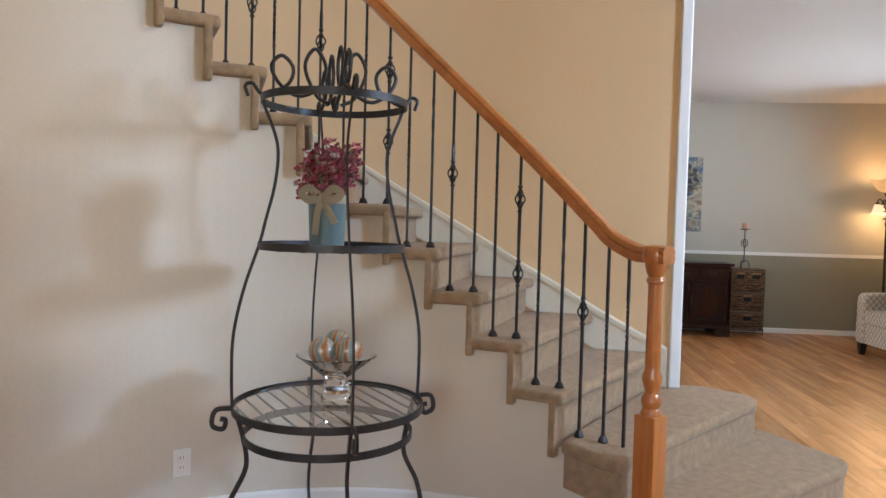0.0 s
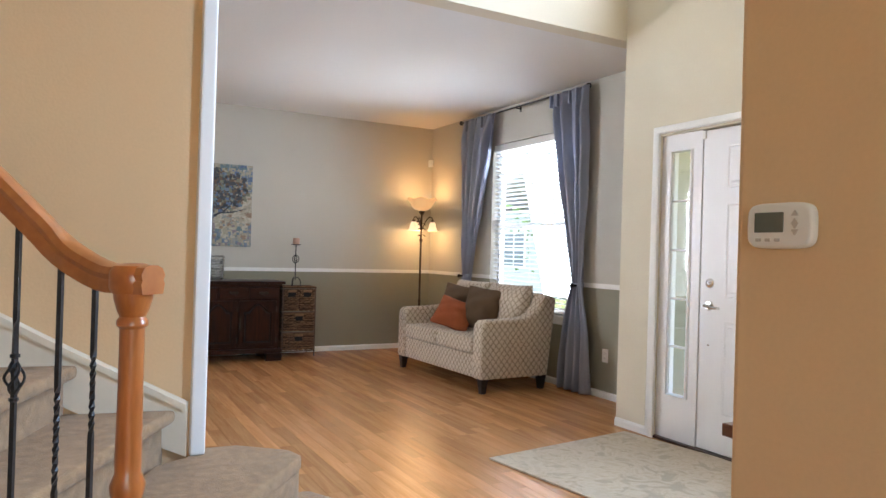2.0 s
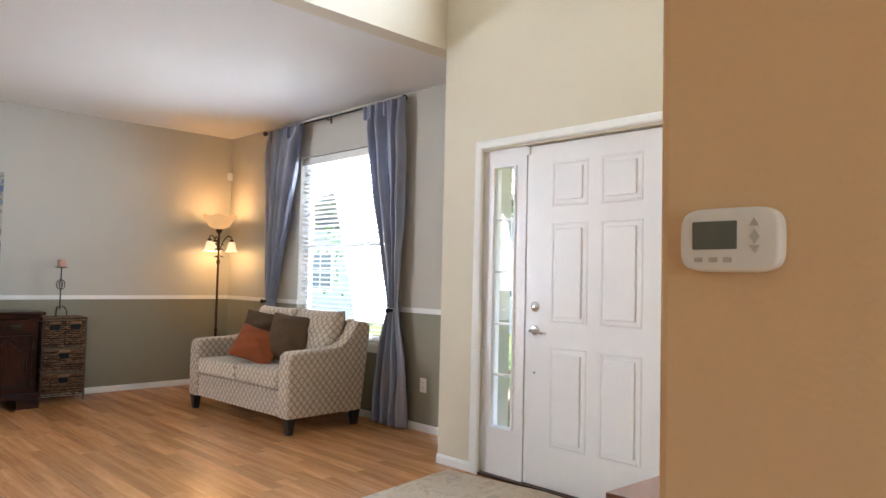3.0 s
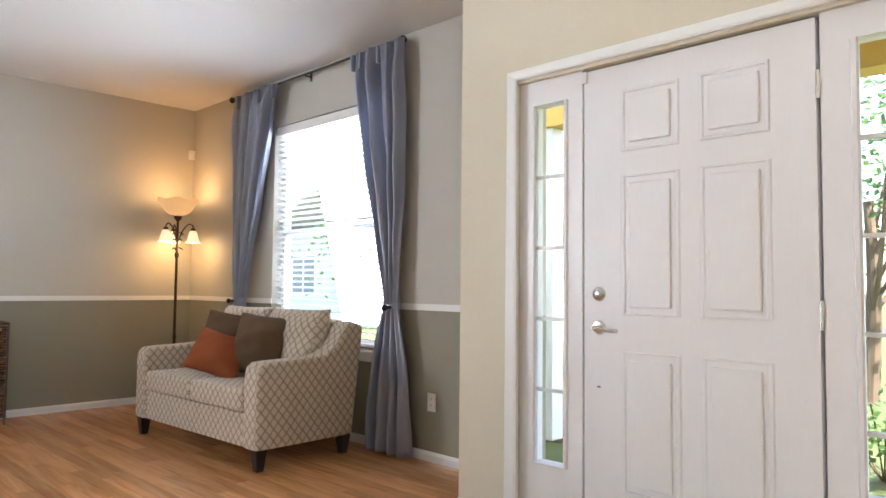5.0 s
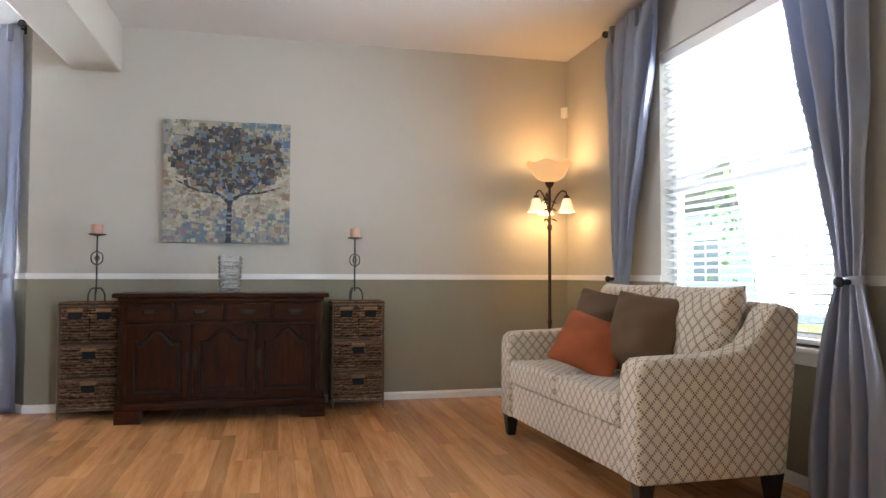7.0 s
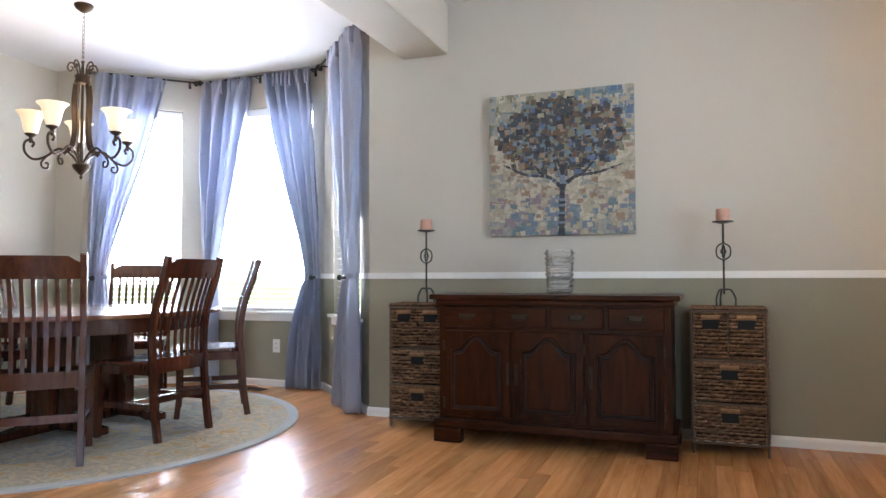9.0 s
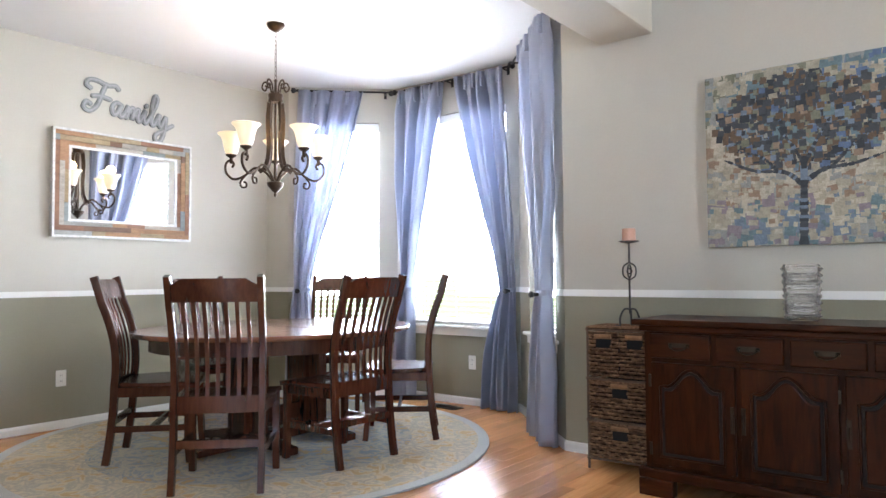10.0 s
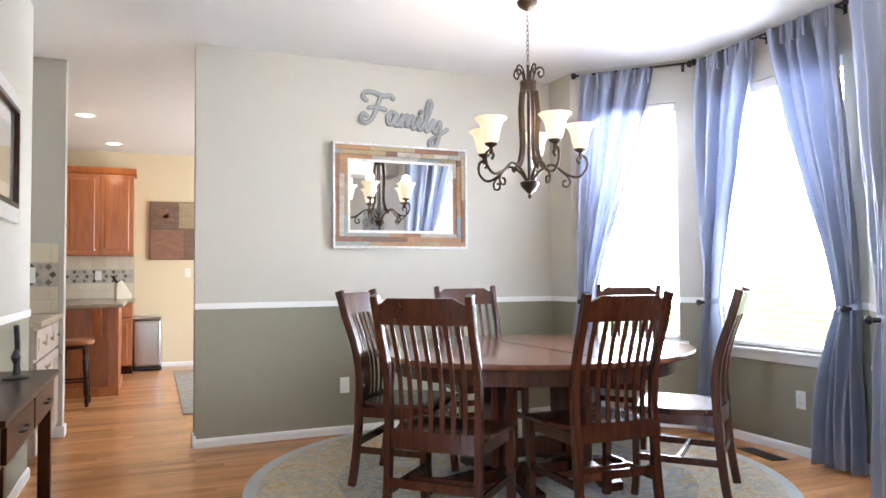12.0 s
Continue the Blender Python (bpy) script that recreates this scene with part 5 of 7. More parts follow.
for sgn in (-1, 1):
    pts = [(A * math.cos(t), B * math.sin(t)) for t in (np.linspace(0.003, math.pi - 0.003, 40) * sgn)]
    part("tabletop_half", bevelled(prism(pts if sgn > 0 else pts[::-1], 0.713, 0.742), 0.009, 3, 60), M_CHERRYT, table, "polished cherry tabletop half", smooth=True)
ap = bmesh.new()
ring = [(0.72 * math.cos(t), 0.81 * math.sin(t), 0.668) for t in np.linspace(0, 2 * math.pi, 65)[:-1]]
sweep(ring, flat(0.022, 0.09), ap, closed=True, up=(0, 0, 1))
part("apron", ap, M_CHERRY, table, smooth=True)
for s in (-1, 1):
    part("apron_block", rbox(0.715, 0.74, s * 0.03 - 0.028, s * 0.03 + 0.028, 0.62, 0.712, 0.004), M_CHERRY, table)
    part("column", bevelled(boxes((-0.17, 0.17, s * 0.24 - 0.035, s * 0.24 + 0.035, 0.09, 0.70)), 0.008), M_CHERRY, table)
    part("column_side", bevelled(boxes((-0.07, 0.07, s * 0.24 - 0.075, s * 0.24 + 0.075, 0.09, 0.70)), 0.008), M_CHERRY, table)
    bm = extrude_profile([(-0.44, 0.0), (-0.44, 0.045), (-0.30, 0.065), (-0.14, 0.10), (0.14, 0.10), (0.30, 0.065), (0.44, 0.045), (0.44, 0.0), (0.34, 0.0), (0.30, 0.018), (-0.30, 0.018), (-0.34, 0.0)], s * 0.24 - 0.045, s * 0.24 + 0.045)
    bmesh.ops.rotate(bm, cent=(0, 0, 0), matrix=Matrix.Rotation(radians(90), 3, "Z"), verts=bm.verts)
    part("foot_beam", bevelled(bm, 0.006, 2), M_CHERRY, table)
part("stretcher", rbox(-0.02, 0.02, -0.22, 0.22, 0.12, 0.22, 0.005), M_CHERRY, table)
part("cross_foot", bevelled(extrude_profile([(-0.62, 0.0), (-0.62, 0.04), (-0.3, 0.075), (0.3, 0.075), (0.62, 0.04), (0.62, 0.0)], -0.045, 0.045), 0.006), M_CHERRY, table)


# round rug
def rug_mat(name, base, second, accent, scale):
    m, t, b = nodes_of(name)
    n, ln = t.nodes, t.links
    tc, big, vor, fine = n.new("ShaderNodeTexCoord"), n.new("ShaderNodeTexNoise"), n.new("ShaderNodeTexVoronoi"), n.new("ShaderNodeTexNoise")
    big.inputs["Scale"].default_value, big.inputs["Detail"].default_value, big.inputs["Distortion"].default_value = scale, 5, 2.5
    vor.inputs["Scale"].default_value, vor.feature = scale * 1.3, "SMOOTH_F1"
    fine.inputs["Scale"].default_value = 320
    for q in (big, vor, fine):
        ln.new(tc.outputs["Object"], q.inputs[0])
    ramp = n.new("ShaderNodeValToRGB")
    el = ramp.color_ramp.elements
    el[0].position, el[0].color, el[1].position, el[1].color = 0.38, (*base, 1), 0.5, (*second, 1)
    e = el.new(0.62)
    e.color = (*base, 1)
    e = el.new(0.7)
    e.color = (*accent, 1)
    mx = n.new("ShaderNodeMath")
    mx.operation = "MULTIPLY_ADD"
    mx.inputs[1].default_value = 0.35
    sub = n.new("ShaderNodeMath")
    sub.operation = "SUBTRACT"
    sub.inputs[1].default_value = 0.1
    ln.new(vor.outputs["Distance"], mx.inputs[0]), ln.new(big.outputs[0], sub.inputs[0]), ln.new(sub.outputs[0], mx.inputs[2]), ln.new(mx.outputs[0], ramp.inputs[0])
    sc, mr = n.new("ShaderNodeVectorMath"), n.new("ShaderNodeMapRange")
    sc.operation = "SCALE"
    mr.inputs[3].default_value, mr.inputs[4].default_value = 0.8, 1.2
    ln.new(fine.outputs[0], mr.inputs[0]), ln.new(ramp.outputs[0], sc.inputs[0]), ln.new(mr.outputs[0], sc.inputs["Scale"]), ln.new(sc.outputs[0], b.inputs["Base Color"])
    b.inputs["Roughness"].default_value, b.inputs["Specular IOR Level"].default_value = 0.95, 0.1
    bp = n.new("ShaderNodeBump")
    bp.inputs["Strength"].default_value, bp.inputs["Distance"].default_value = 0.7, 0.004
    ln.new(fine.outputs[0], bp.inputs["Height"]), ln.new(bp.outputs[0], b.inputs["Normal"])
    return m


M_RUGB = rug_mat("beige_floral_rug", (0.55, 0.46, 0.33), (0.36, 0.335, 0.28), (0.46, 0.33, 0.18), 7)
M_RUGC = rug_mat("blue_floral_rug", (0.25, 0.285, 0.31), (0.46, 0.40, 0.30), (0.42, 0.31, 0.17), 6)
M_RUGE = mat("grey_rug_edge", (0.36, 0.365, 0.35), 0.95, var=0.1, fine=300, bump=0.6, sheen=0.3)
rug = thing("round_rug", "round grey-blue and beige floral rug under the table", "rug", m=pose(-1.15, 8.12, 0.0))
R = 1.53
part("centre", lathe([(0.0, 0.001), (1.02, 0.001), (1.02, 0.012), (0.0, 0.0125)], 96), M_RUGC, rug, "faded blue floral centre")
for r0, r1, mm, nm in ((1.02, 1.05, M_RUGB, "inner_band"), (1.05, 1.46, M_RUGB, "border"), (1.46, R, M_RUGE, "edge_band")):
    bm = lathe([(r0, 0.012), (r0, 0.001), (r1, 0.001), (r1, 0.0115), (r0, 0.012)], 96, cap=False)
    part(nm, bm, mm, rug)

# floor vent
vent = thing("floor_vent", "brown metal floor vent under the bay window", "vent", m=pose(-0.9, 9.80, 0.0, 0, 0, -8))
part("frame", boxes((-0.16, 0.16, -0.06, -0.045, 0.0, 0.006), (-0.16, 0.16, 0.045, 0.06, 0.0, 0.006), (-0.16, -0.145, -0.045, 0.045, 0.0, 0.006), (0.145, 0.16, -0.045, 0.045, 0.0, 0.006)), M_BRONZE, vent)
for i in range(14):
    part("slat", boxes((-0.142 + i * 0.0205, -0.13 + i * 0.0205, -0.045, 0.045, 0.001, 0.005)), M_BRONZE, vent)

# chandelier
M_SHADE = lit("glowing_alabaster_shade", (1.0, 0.72, 0.42), 0.10)
CHX, CHY = -1.12, 8.235
ch = thing("chandelier", "bronze scroll-arm chandelier with five lit bell shades", "chandelier", m=pose(CHX, CHY, 0))
part("canopy", lathe([(0.0, 2.765), (0.02, 2.77), (0.05, 2.79), (0.062, 2.81), (0.062, 2.82), (0.0, 2.82)], 24), M_BRONZE, ch, smooth=True)
z, i = 2.765, 0
while z > 2.43:
    bm = tube([((0.008 * math.cos(a)) * (i % 2), (0.008 * math.cos(a)) * ((i + 1) % 2), z - 0.016 + 0.019 * math.sin(a)) for a in np.linspace(0, 2 * math.pi, 13)[:-1]], 0.0022, 5, closed=True)
    part("chain_link", bm, M_BRONZE, ch)
    z -= 0.03
    i += 1
part("stem", lathe([(0.0, 1.625), (0.008, 1.63), (0.012, 1.645), (0.006, 1.655), (0.02, 1.665), (0.052, 1.70), (0.058, 1.722), (0.05, 1.73), (0.012, 1.735), (0.008, 2.27), (0.048, 2.275), (0.052, 2.285), (0.048, 2.305), (0.052, 2.325), (0.048, 2.335), (0.01, 2.34), (0.008, 2.42), (0.014, 2.43), (0.0, 2.44)], 20), M_BRONZE, ch, smooth=True)
for q in range(5):
    a = radians(-2 + 72 * q)
    dx, dy = math.cos(a), math.sin(a)
    P = lambda r, z: (0.87 * r * dx, 0.87 * r * dy, z)
    part("stave", sweep(curve([P(0.05, 2.28), P(0.062, 2.15), P(0.055, 1.95), P(0.08, 1.84), P(0.13, 1.80)], 22), flat(0.028, 0.008), up=(-dy, dx, 0)), M_BRONZE, ch, smooth=True)
    part("top_scroll", tube(curve([P(0.03, 2.33), P(0.05, 2.40), P(0.09, 2.42), P(0.11, 2.385), P(0.085, 2.36), P(0.07, 2.385), P(0.085, 2.395)], 26), 0.006, 6), M_BRONZE, ch, smooth=True)
    arm = part("arm", tube(curve([P(0.02, 1.73), P(0.07, 1.79), P(0.16, 1.83), P(0.25, 1.775), P(0.335, 1.755), P(0.395, 1.80), P(0.40, 1.86), P(0.365, 1.885), P(0.335, 1.86), P(0.35, 1.835)], 44), 0.0085, 8), M_BRONZE, ch, smooth=True)
    part("lower_scroll", tube(curve([P(0.24, 1.78), P(0.28, 1.735), P(0.27, 1.70), P(0.235, 1.70), P(0.235, 1.73), P(0.255, 1.732)], 22), 0.007, 6), M_BRONZE, arm, smooth=True)
    part("cup", lathe([(0.0, 1.86), (0.012, 1.865), (0.012, 1.90), (0.035, 1.915), (0.038, 1.925), (0.0, 1.925)], 14, (0.31 * dx, 0.31 * dy, 0)), M_BRONZE, arm, smooth=True)
    part("shade", lathe([(0.026, 1.925), (0.04, 1.937), (0.05, 1.97), (0.057, 2.01), (0.07, 2.045), (0.094, 2.068), (0.091, 2.071), (0.066, 2.048), (0.053, 2.012), (0.046, 1.972), (0.036, 1.941), (0.026, 1.93)], 28, (0.31 * dx, 0.31 * dy, 0)), M_SHADE, ch, "lit alabaster bell shade", smooth=True)
    glow(CHX + 0.31 * dx, CHY + 0.31 * dy, 2.11, 0.28, 0.04, (1.0, 0.72, 0.42))

# mirror in a frame of painted offcuts
FD = frame_at((-2.62, 6.43), (-2.62, 9.3))
mir = thing("wall_mirror", "mirror framed in a patchwork of weathered painted wood", "mirror", m=FD @ pose(7.395 - 6.43, 0, 1.385))
MW, MH = 1.10, 0.80
M_MIRROR = mat("mirror_silver", (0.85, 0.86, 0.86), 0.02, 1.0, var=0.0, bump=0)
M_MIRROR.node_tree.nodes["Principled BSDF"].inputs["Roughness"].links[0].from_node.inputs[4].default_value = 0.02
M_WEATHER = [mat("weathered_%d" % i, c, 0.65, var=0.3, scale=25, fine=120, bump=0.5, stretch=(0.3, 1, 1)) for i, c in enumerate([(0.34, 0.19, 0.10), (0.25, 0.125, 0.075), (0.30, 0.30, 0.275), (0.22, 0.255, 0.255), (0.33, 0.25, 0.145), (0.38, 0.34, 0.29), (0.17, 0.10, 0.065)])]
M_SILVER = mat("worn_silver_edge", (0.60, 0.60, 0.58), 0.4, 0.35, var=0.2, scale=30, bump=0.3)


def rectframe(w, h, t, y0, y1):
    return boxes((0, w, y0, y1, 0, t), (0, w, y0, y1, h - t, h), (0, t, y0, y1, t, h - t), (w - t, w, y0, y1, t, h - t))


part("backing", boxes((0.01, MW - 0.01, -0.012, -0.001, 0.01, MH - 0.01)), M_WEATHER[6], mir)
part("outer_edge", rectframe(MW, MH, 0.016, -0.045, -0.001), M_SILVER, mir, "worn silver outer edge")
mr = random.Random(5)
for ring_i, (lo, hi, yy) in enumerate(((0.017, 0.05, -0.040), (0.051, 0.088, -0.035), (0.089, 0.118, -0.028))):
    for side in range(4):
        length = (MW if side % 2 == 0 else MH) - 2 * lo - (0 if side % 2 == 0 else 2 * (hi - lo))
        s = 0.0
        while s < length - 0.01:
            q = min(mr.uniform(0.09, 0.38), length - s)
            if length - s - q < 0.04:
                q = length - s
            a0, a1 = lo + s + 0.0008, lo + s + q - 0.0008
            d = mr.uniform(-0.003, 0.003)
            if side % 2 == 0:
                zz = (lo, hi) if side == 0 else (MH - hi, MH - lo)
                bm = boxes((a0, a1, yy + d, -0.012, zz[0], zz[1] - 0.0008))
            else:
                xx = (lo, hi) if side == 1 else (MW - hi, MW - lo)
                off = hi - lo
                bm = boxes((xx[0], xx[1] - 0.0008, yy + d, -0.012, a0 + off, a1 + off))
            part("wood_strip", bm, M_WEATHER[mr.choice((0, 0, 1, 4, 0, 6, 4, 5, 2, 3))], mir)
            s += q
inn = rectframe(MW - 0.236, MH - 0.236, 0.018, -0.024, -0.012)
bmesh.ops.translate(inn, verts=inn.verts, vec=(0.118, 0, 0.118))
part("inner_edge", inn, M_SILVER, mir, "worn silver inner edge")
part("mirror_glass", boxes((0.136, MW - 0.136, -0.016, -0.0125, 0.136, MH - 0.136)), M_MIRROR, mir, "clear mirror glass")

# "Family" sign
M_SIGN = mat("galvanised_sign", (0.26, 0.27, 0.27), 0.45, 0.5, var=0.2, scale=30, bump=0.2)
M_SIGNF = mat("pale_sign_face", (0.33, 0.335, 0.335), 0.5, 0.2, var=0.1, scale=30, bump=0.1)
sign = thing("family_sign", "grey metal script sign reading Family above the mirror", "wall sign", m=FD @ pose(7.60 - 6.43, -0.001, 2.335, 0, 5.0, 0))


STROKES = [
    [(0.165, 0.255), (0.14, 0.17), (0.11, 0.07), (0.06, 0.02), (0.015, 0.04), (0.03, 0.085), (0.06, 0.075)],
    [(0.05, 0.195), (0.02, 0.215), (0.035, 0.255), (0.10, 0.265), (0.17, 0.248), (0.235, 0.262), (0.262, 0.242)],
    [(0.075, 0.14), (0.13, 0.152), (0.205, 0.145)],
    [(0.295, 0.125), (0.255, 0.135), (0.228, 0.09), (0.24, 0.042), (0.27, 0.055), (0.298, 0.125), (0.288, 0.05), (0.312, 0.038), (0.335, 0.08), (0.352, 0.13), (0.345, 0.04)],
    [(0.345, 0.05), (0.365, 0.11), (0.392, 0.125), (0.39, 0.04), (0.41, 0.11), (0.437, 0.125), (0.435, 0.055), (0.452, 0.036), (0.475, 0.08), (0.49, 0.13), (0.485, 0.055), (0.505, 0.036), (0.53, 0.08)],
    [(0.53, 0.08), (0.572, 0.19), (0.582, 0.255), (0.562, 0.275), (0.548, 0.2), (0.548, 0.06), (0.57, 0.036), (0.592, 0.08)],
    [(0.592, 0.08), (0.612, 0.13), (0.61, 0.06), (0.635, 0.04), (0.668, 0.125), (0.665, 0.01), (0.64, -0.08), (0.6, -0.085), (0.595, -0.04), (0.66, 0.015), (0.73, 0.07)],
    [(0.494, 0.172), (0.498, 0.178)],
]
for name, width, y0, deep, material, label in (("letter_backing", 0.036, -0.008, 0.014, M_SIGN, "thick grey metal script lettering"), ("letter_face", 0.013, -0.019, 0.004, M_SIGNF, "pale raised script lettering")):
    bm = bmesh.new()
    for i, st in enumerate(STROKES):
        line_ = curve([(x, y0 - 0.0005 * i, z) for x, z in st], 9 * len(st))
        sweep(line_, flat(width, deep), bm, up=(0, -1, 0))
        for end in (line_[0], line_[-1]):
            cap = lathe([(0.0, -deep / 2), (width / 2, -deep / 2), (width / 2, deep / 2), (0.0, deep / 2)], 12)
            bmesh.ops.transform(cap, matrix=Matrix.Translation(end + Vector((0, -0.0002, 0))) @ Matrix.Rotation(radians(90), 4, "X"), verts=cap.verts)
            me = bpy.data.meshes.new("cap")
            cap.to_mesh(me)
            cap.free()
            bm.from_mesh(me)
            bpy.data.meshes.remove(me)
    part(name, bm, material, sign, label)

# hall table, its ornament and the framed picture
desk = thing("hall_table", "dark narrow hall table with a drawer", "table", m=pose(-1.12, 5.50, 0))
DL, DD, DH = 1.25, 0.25, 0.76
part("top", rbox(-0.02, DL, -0.0, DD + 0.015, DH - 0.022, DH, 0.005), M_DWOOD, desk)
part("case", boxes((0.0, DL - 0.02, 0.01, DD - 0.012, DH - 0.16, DH - 0.0225)), M_DWOOD, desk)
for i in range(2):
    x0 = 0.07 + i * 0.56
    d = part("drawer", rbox(x0, x0 + 0.53, DD - 0.013, DD + 0.004, DH - 0.15, DH - 0.035, 0.004), M_DWOOD, desk)
    part("handle", tube(curve([(x0 + 0.21, DD + 0.003, DH - 0.09), (x0 + 0.22, DD + 0.022, DH - 0.09), (x0 + 0.31, DD + 0.022, DH - 0.09), (x0 + 0.32, DD + 0.003, DH - 0.09)], 12), 0.005, 8), M_IRON, d, "black bar handle", smooth=True)
for x in (0.0, DL - 0.07):
    for y in (0.012, DD - 0.06):
        part("leg", bevelled(boxes((x, x + 0.05, y, y + 0.05, 0.0, DH - 0.022)), 0.004), M_DWOODV, desk)
orn = lathe([(0.0, 0.0), (0.05, 0.002), (0.05, 0.01), (0.012, 0.02), (0.008, 0.06), (0.02, 0.09), (0.008, 0.12), (0.0, 0.125)], 14)
tube(curve([(0.0, 0.0, 0.01), (-0.06, 0.0, 0.012), (-0.035, 0.0, 0.05), (-0.03, 0.0, 0.14), (-0.0, 0.0, 0.22)], 20), 0.011, 8, orn)
tagged(obj("iron_ornament", orn, M_IRON, True), "black iron ornament on the hall table", "ornament").matrix_basis = pose(-0.83, 5.64, DH)
pic = thing("framed_picture", "framed print with a wide silver moulding on the hall wall", "picture", m=frame_at((0.86, 5.48), (-2.3, 5.48)) @ pose(0.86 + 0.86, 0, 1.46))
fr = rectframe(0.86, 0.66, 0.075, -0.03, -0.001)
part("frame", fr, M_SILVER, pic, "wide brushed silver frame")
f2 = rectframe(0.71, 0.51, 0.022, -0.04, -0.001)
bmesh.ops.translate(f2, verts=f2.verts, vec=(0.075, 0, 0.075))
part("inner_frame", f2, M_DWOOD, pic, "dark brown wooden inner frame")
part("mat_board", boxes((0.097, 0.763, -0.012, -0.001, 0.097, 0.563)), M_TRIM, pic, "pale mat board")
part("print", boxes((0.2, 0.66, -0.0135, -0.0125, 0.18, 0.48)), PAL[1], pic, "blue-grey print")
part("glazing", boxes((0.098, 0.762, -0.02, -0.017, 0.098, 0.562)), M_GLASS, pic)


# ---- foyer: front door with sidelights ----
door = tagged(new("door_1"), "white six-panel front door, closed", "door", kind="structure")
DM = frame_at((4.16, 4.97), (4.16, -2.4))
door.matrix_basis = DM
SD = lambda y: 4.97 - y
d0, d1 = SD(4.258), SD(3.315)
part("slab", rbox(d0, d1, 0.03, 0.075, 0.02, 2.062, 0.003), M_DOOR, door)
for y0, y1 in ((4.065, 3.825), (3.725, 3.478)):
    for z0, z1 in ((1.69, 1.94), (0.998, 1.576), (0.27, 0.84)):
        p = part("panel", bevelled(boxes((SD(y0) + 0.028, SD(y1) - 0.028, 0.02, 0.034, z0 + 0.028, z1 - 0.028)), 0.012, 2), M_DOOR, door)
        bm = bmesh.new()
        c = [(SD(y0), z0), (SD(y1), z0), (SD(y1), z1), (SD(y0), z1)]
        sweep([(x, 0.03, z) for x, z in c], [(-0.012, 0.0), (-0.006, 0.004), (0.006, 0.004), (0.012, 0.0)], bm, closed=True, up=(0, -1, 0))
        part("moulding", bm, M_DOOR, p)
part("door_stop", boxes((d0 - 0.03, d0 + 0.02, 0.078, 0.1, 0.018, 2.07), (d1 - 0.02, d1 + 0.03, 0.078, 0.1, 0.018, 2.07), (d0, d1, 0.078, 0.1, 2.05, 2.07)), M_DOOR, door)
part("threshold", rbox(SD(4.61), SD(2.95), -0.01, 0.17, 0.0, 0.018, 0.004), M_DWOOD, door, "dark wooden threshold")
bm = lathe([(0.0, -0.012), (0.022, -0.012), (0.03, -0.006), (0.032, 0.0), (0.0, 0.0)], 20)
part("deadbolt", bm, M_CHROME, door, "round nickel deadbolt", smooth=True).matrix_basis = pose(SD(4.183), 0.03, 1.08, -90, 0, 0)
bm = lathe([(0.0, -0.05), (0.009, -0.05), (0.009, -0.012), (0.026, -0.01), (0.032, 0.0), (0.0, 0.0)], 20)
h = part("lever_handle", bm, M_CHROME, door, "satin nickel lever handle", smooth=True)
h.matrix_basis = pose(SD(4.183), 0.03, 0.937, -90, 0, 0)
part("lever", tube(curve([(SD(4.183), -0.018, 0.937), (SD(4.165), -0.02, 0.94), (SD(4.12), -0.022, 0.93), (SD(4.07), -0.018, 0.928)], 14), 0.0085, 8), M_CHROME, door, "curved nickel lever", smooth=True)
part("viewer", boxes((SD(4.183) - 0.008, SD(4.183) + 0.008, 0.027, 0.031, 0.682, 0.69)), M_CHROME, door)
for z in (1.82, 1.02, 0.22):
    part("hinge", tube([(d1 + 0.008, 0.024, z - 0.05), (d1 + 0.008, 0.024, z + 0.05)], 0.008, 8), M_CHROME, door, "nickel hinge")
part("weather_latch", boxes((d0 - 0.006, d0 + 0.018, 0.02, 0.03, 2.01, 2.06)), M_PLASTIC, door)

for nm, a, b, g0, g1 in (("sidelight_left", SD(4.61), d0 - 0.006, SD(4.531), SD(4.35)), ("sidelight_right", d1 + 0.016, SD(2.95), SD(3.195), SD(3.03))):
    w = tagged(new("window_5" if a < 1 else "window_6"), "narrow white sidelight beside the front door", "window", kind="structure")
    w.matrix_basis = DM
    part("frame", boxes((a, g0, 0.025, 0.1, 0.018, 2.07), (g1, b, 0.025, 0.1, 0.018, 2.07), (g0, g1, 0.025, 0.1, 0.018, 0.31), (g0, g1, 0.025, 0.1, 1.955, 2.07)), M_DOOR, w)
    bm = bmesh.new()
    sweep([(x, 0.025, z) for x, z in ((g0, 0.31), (g1, 0.31), (g1, 1.955), (g0, 1.955))], [(-0.014, 0.0), (-0.008, 0.009), (0.006, 0.009), (0.012, 0.0)], bm, closed=True, up=(0, -1, 0))
    part("bead", bm, M_DOOR, w)
    for z in (1.62, 1.289, 0.961, 0.637):
        part("glazing_bar", rbox(g0, g1, 0.045, 0.07, z - 0.008, z + 0.008, 0.003), M_DOOR, w)
    for z0, z1 in ((0.31, 0.629), (0.645, 0.953), (0.969, 1.281), (1.297, 1.612), (1.628, 1.955)):
        g = part("pane", boxes((g0, g1, 0.056, 0.06, z0, z1)), M_GLASS, w)
        g.visible_shadow = False
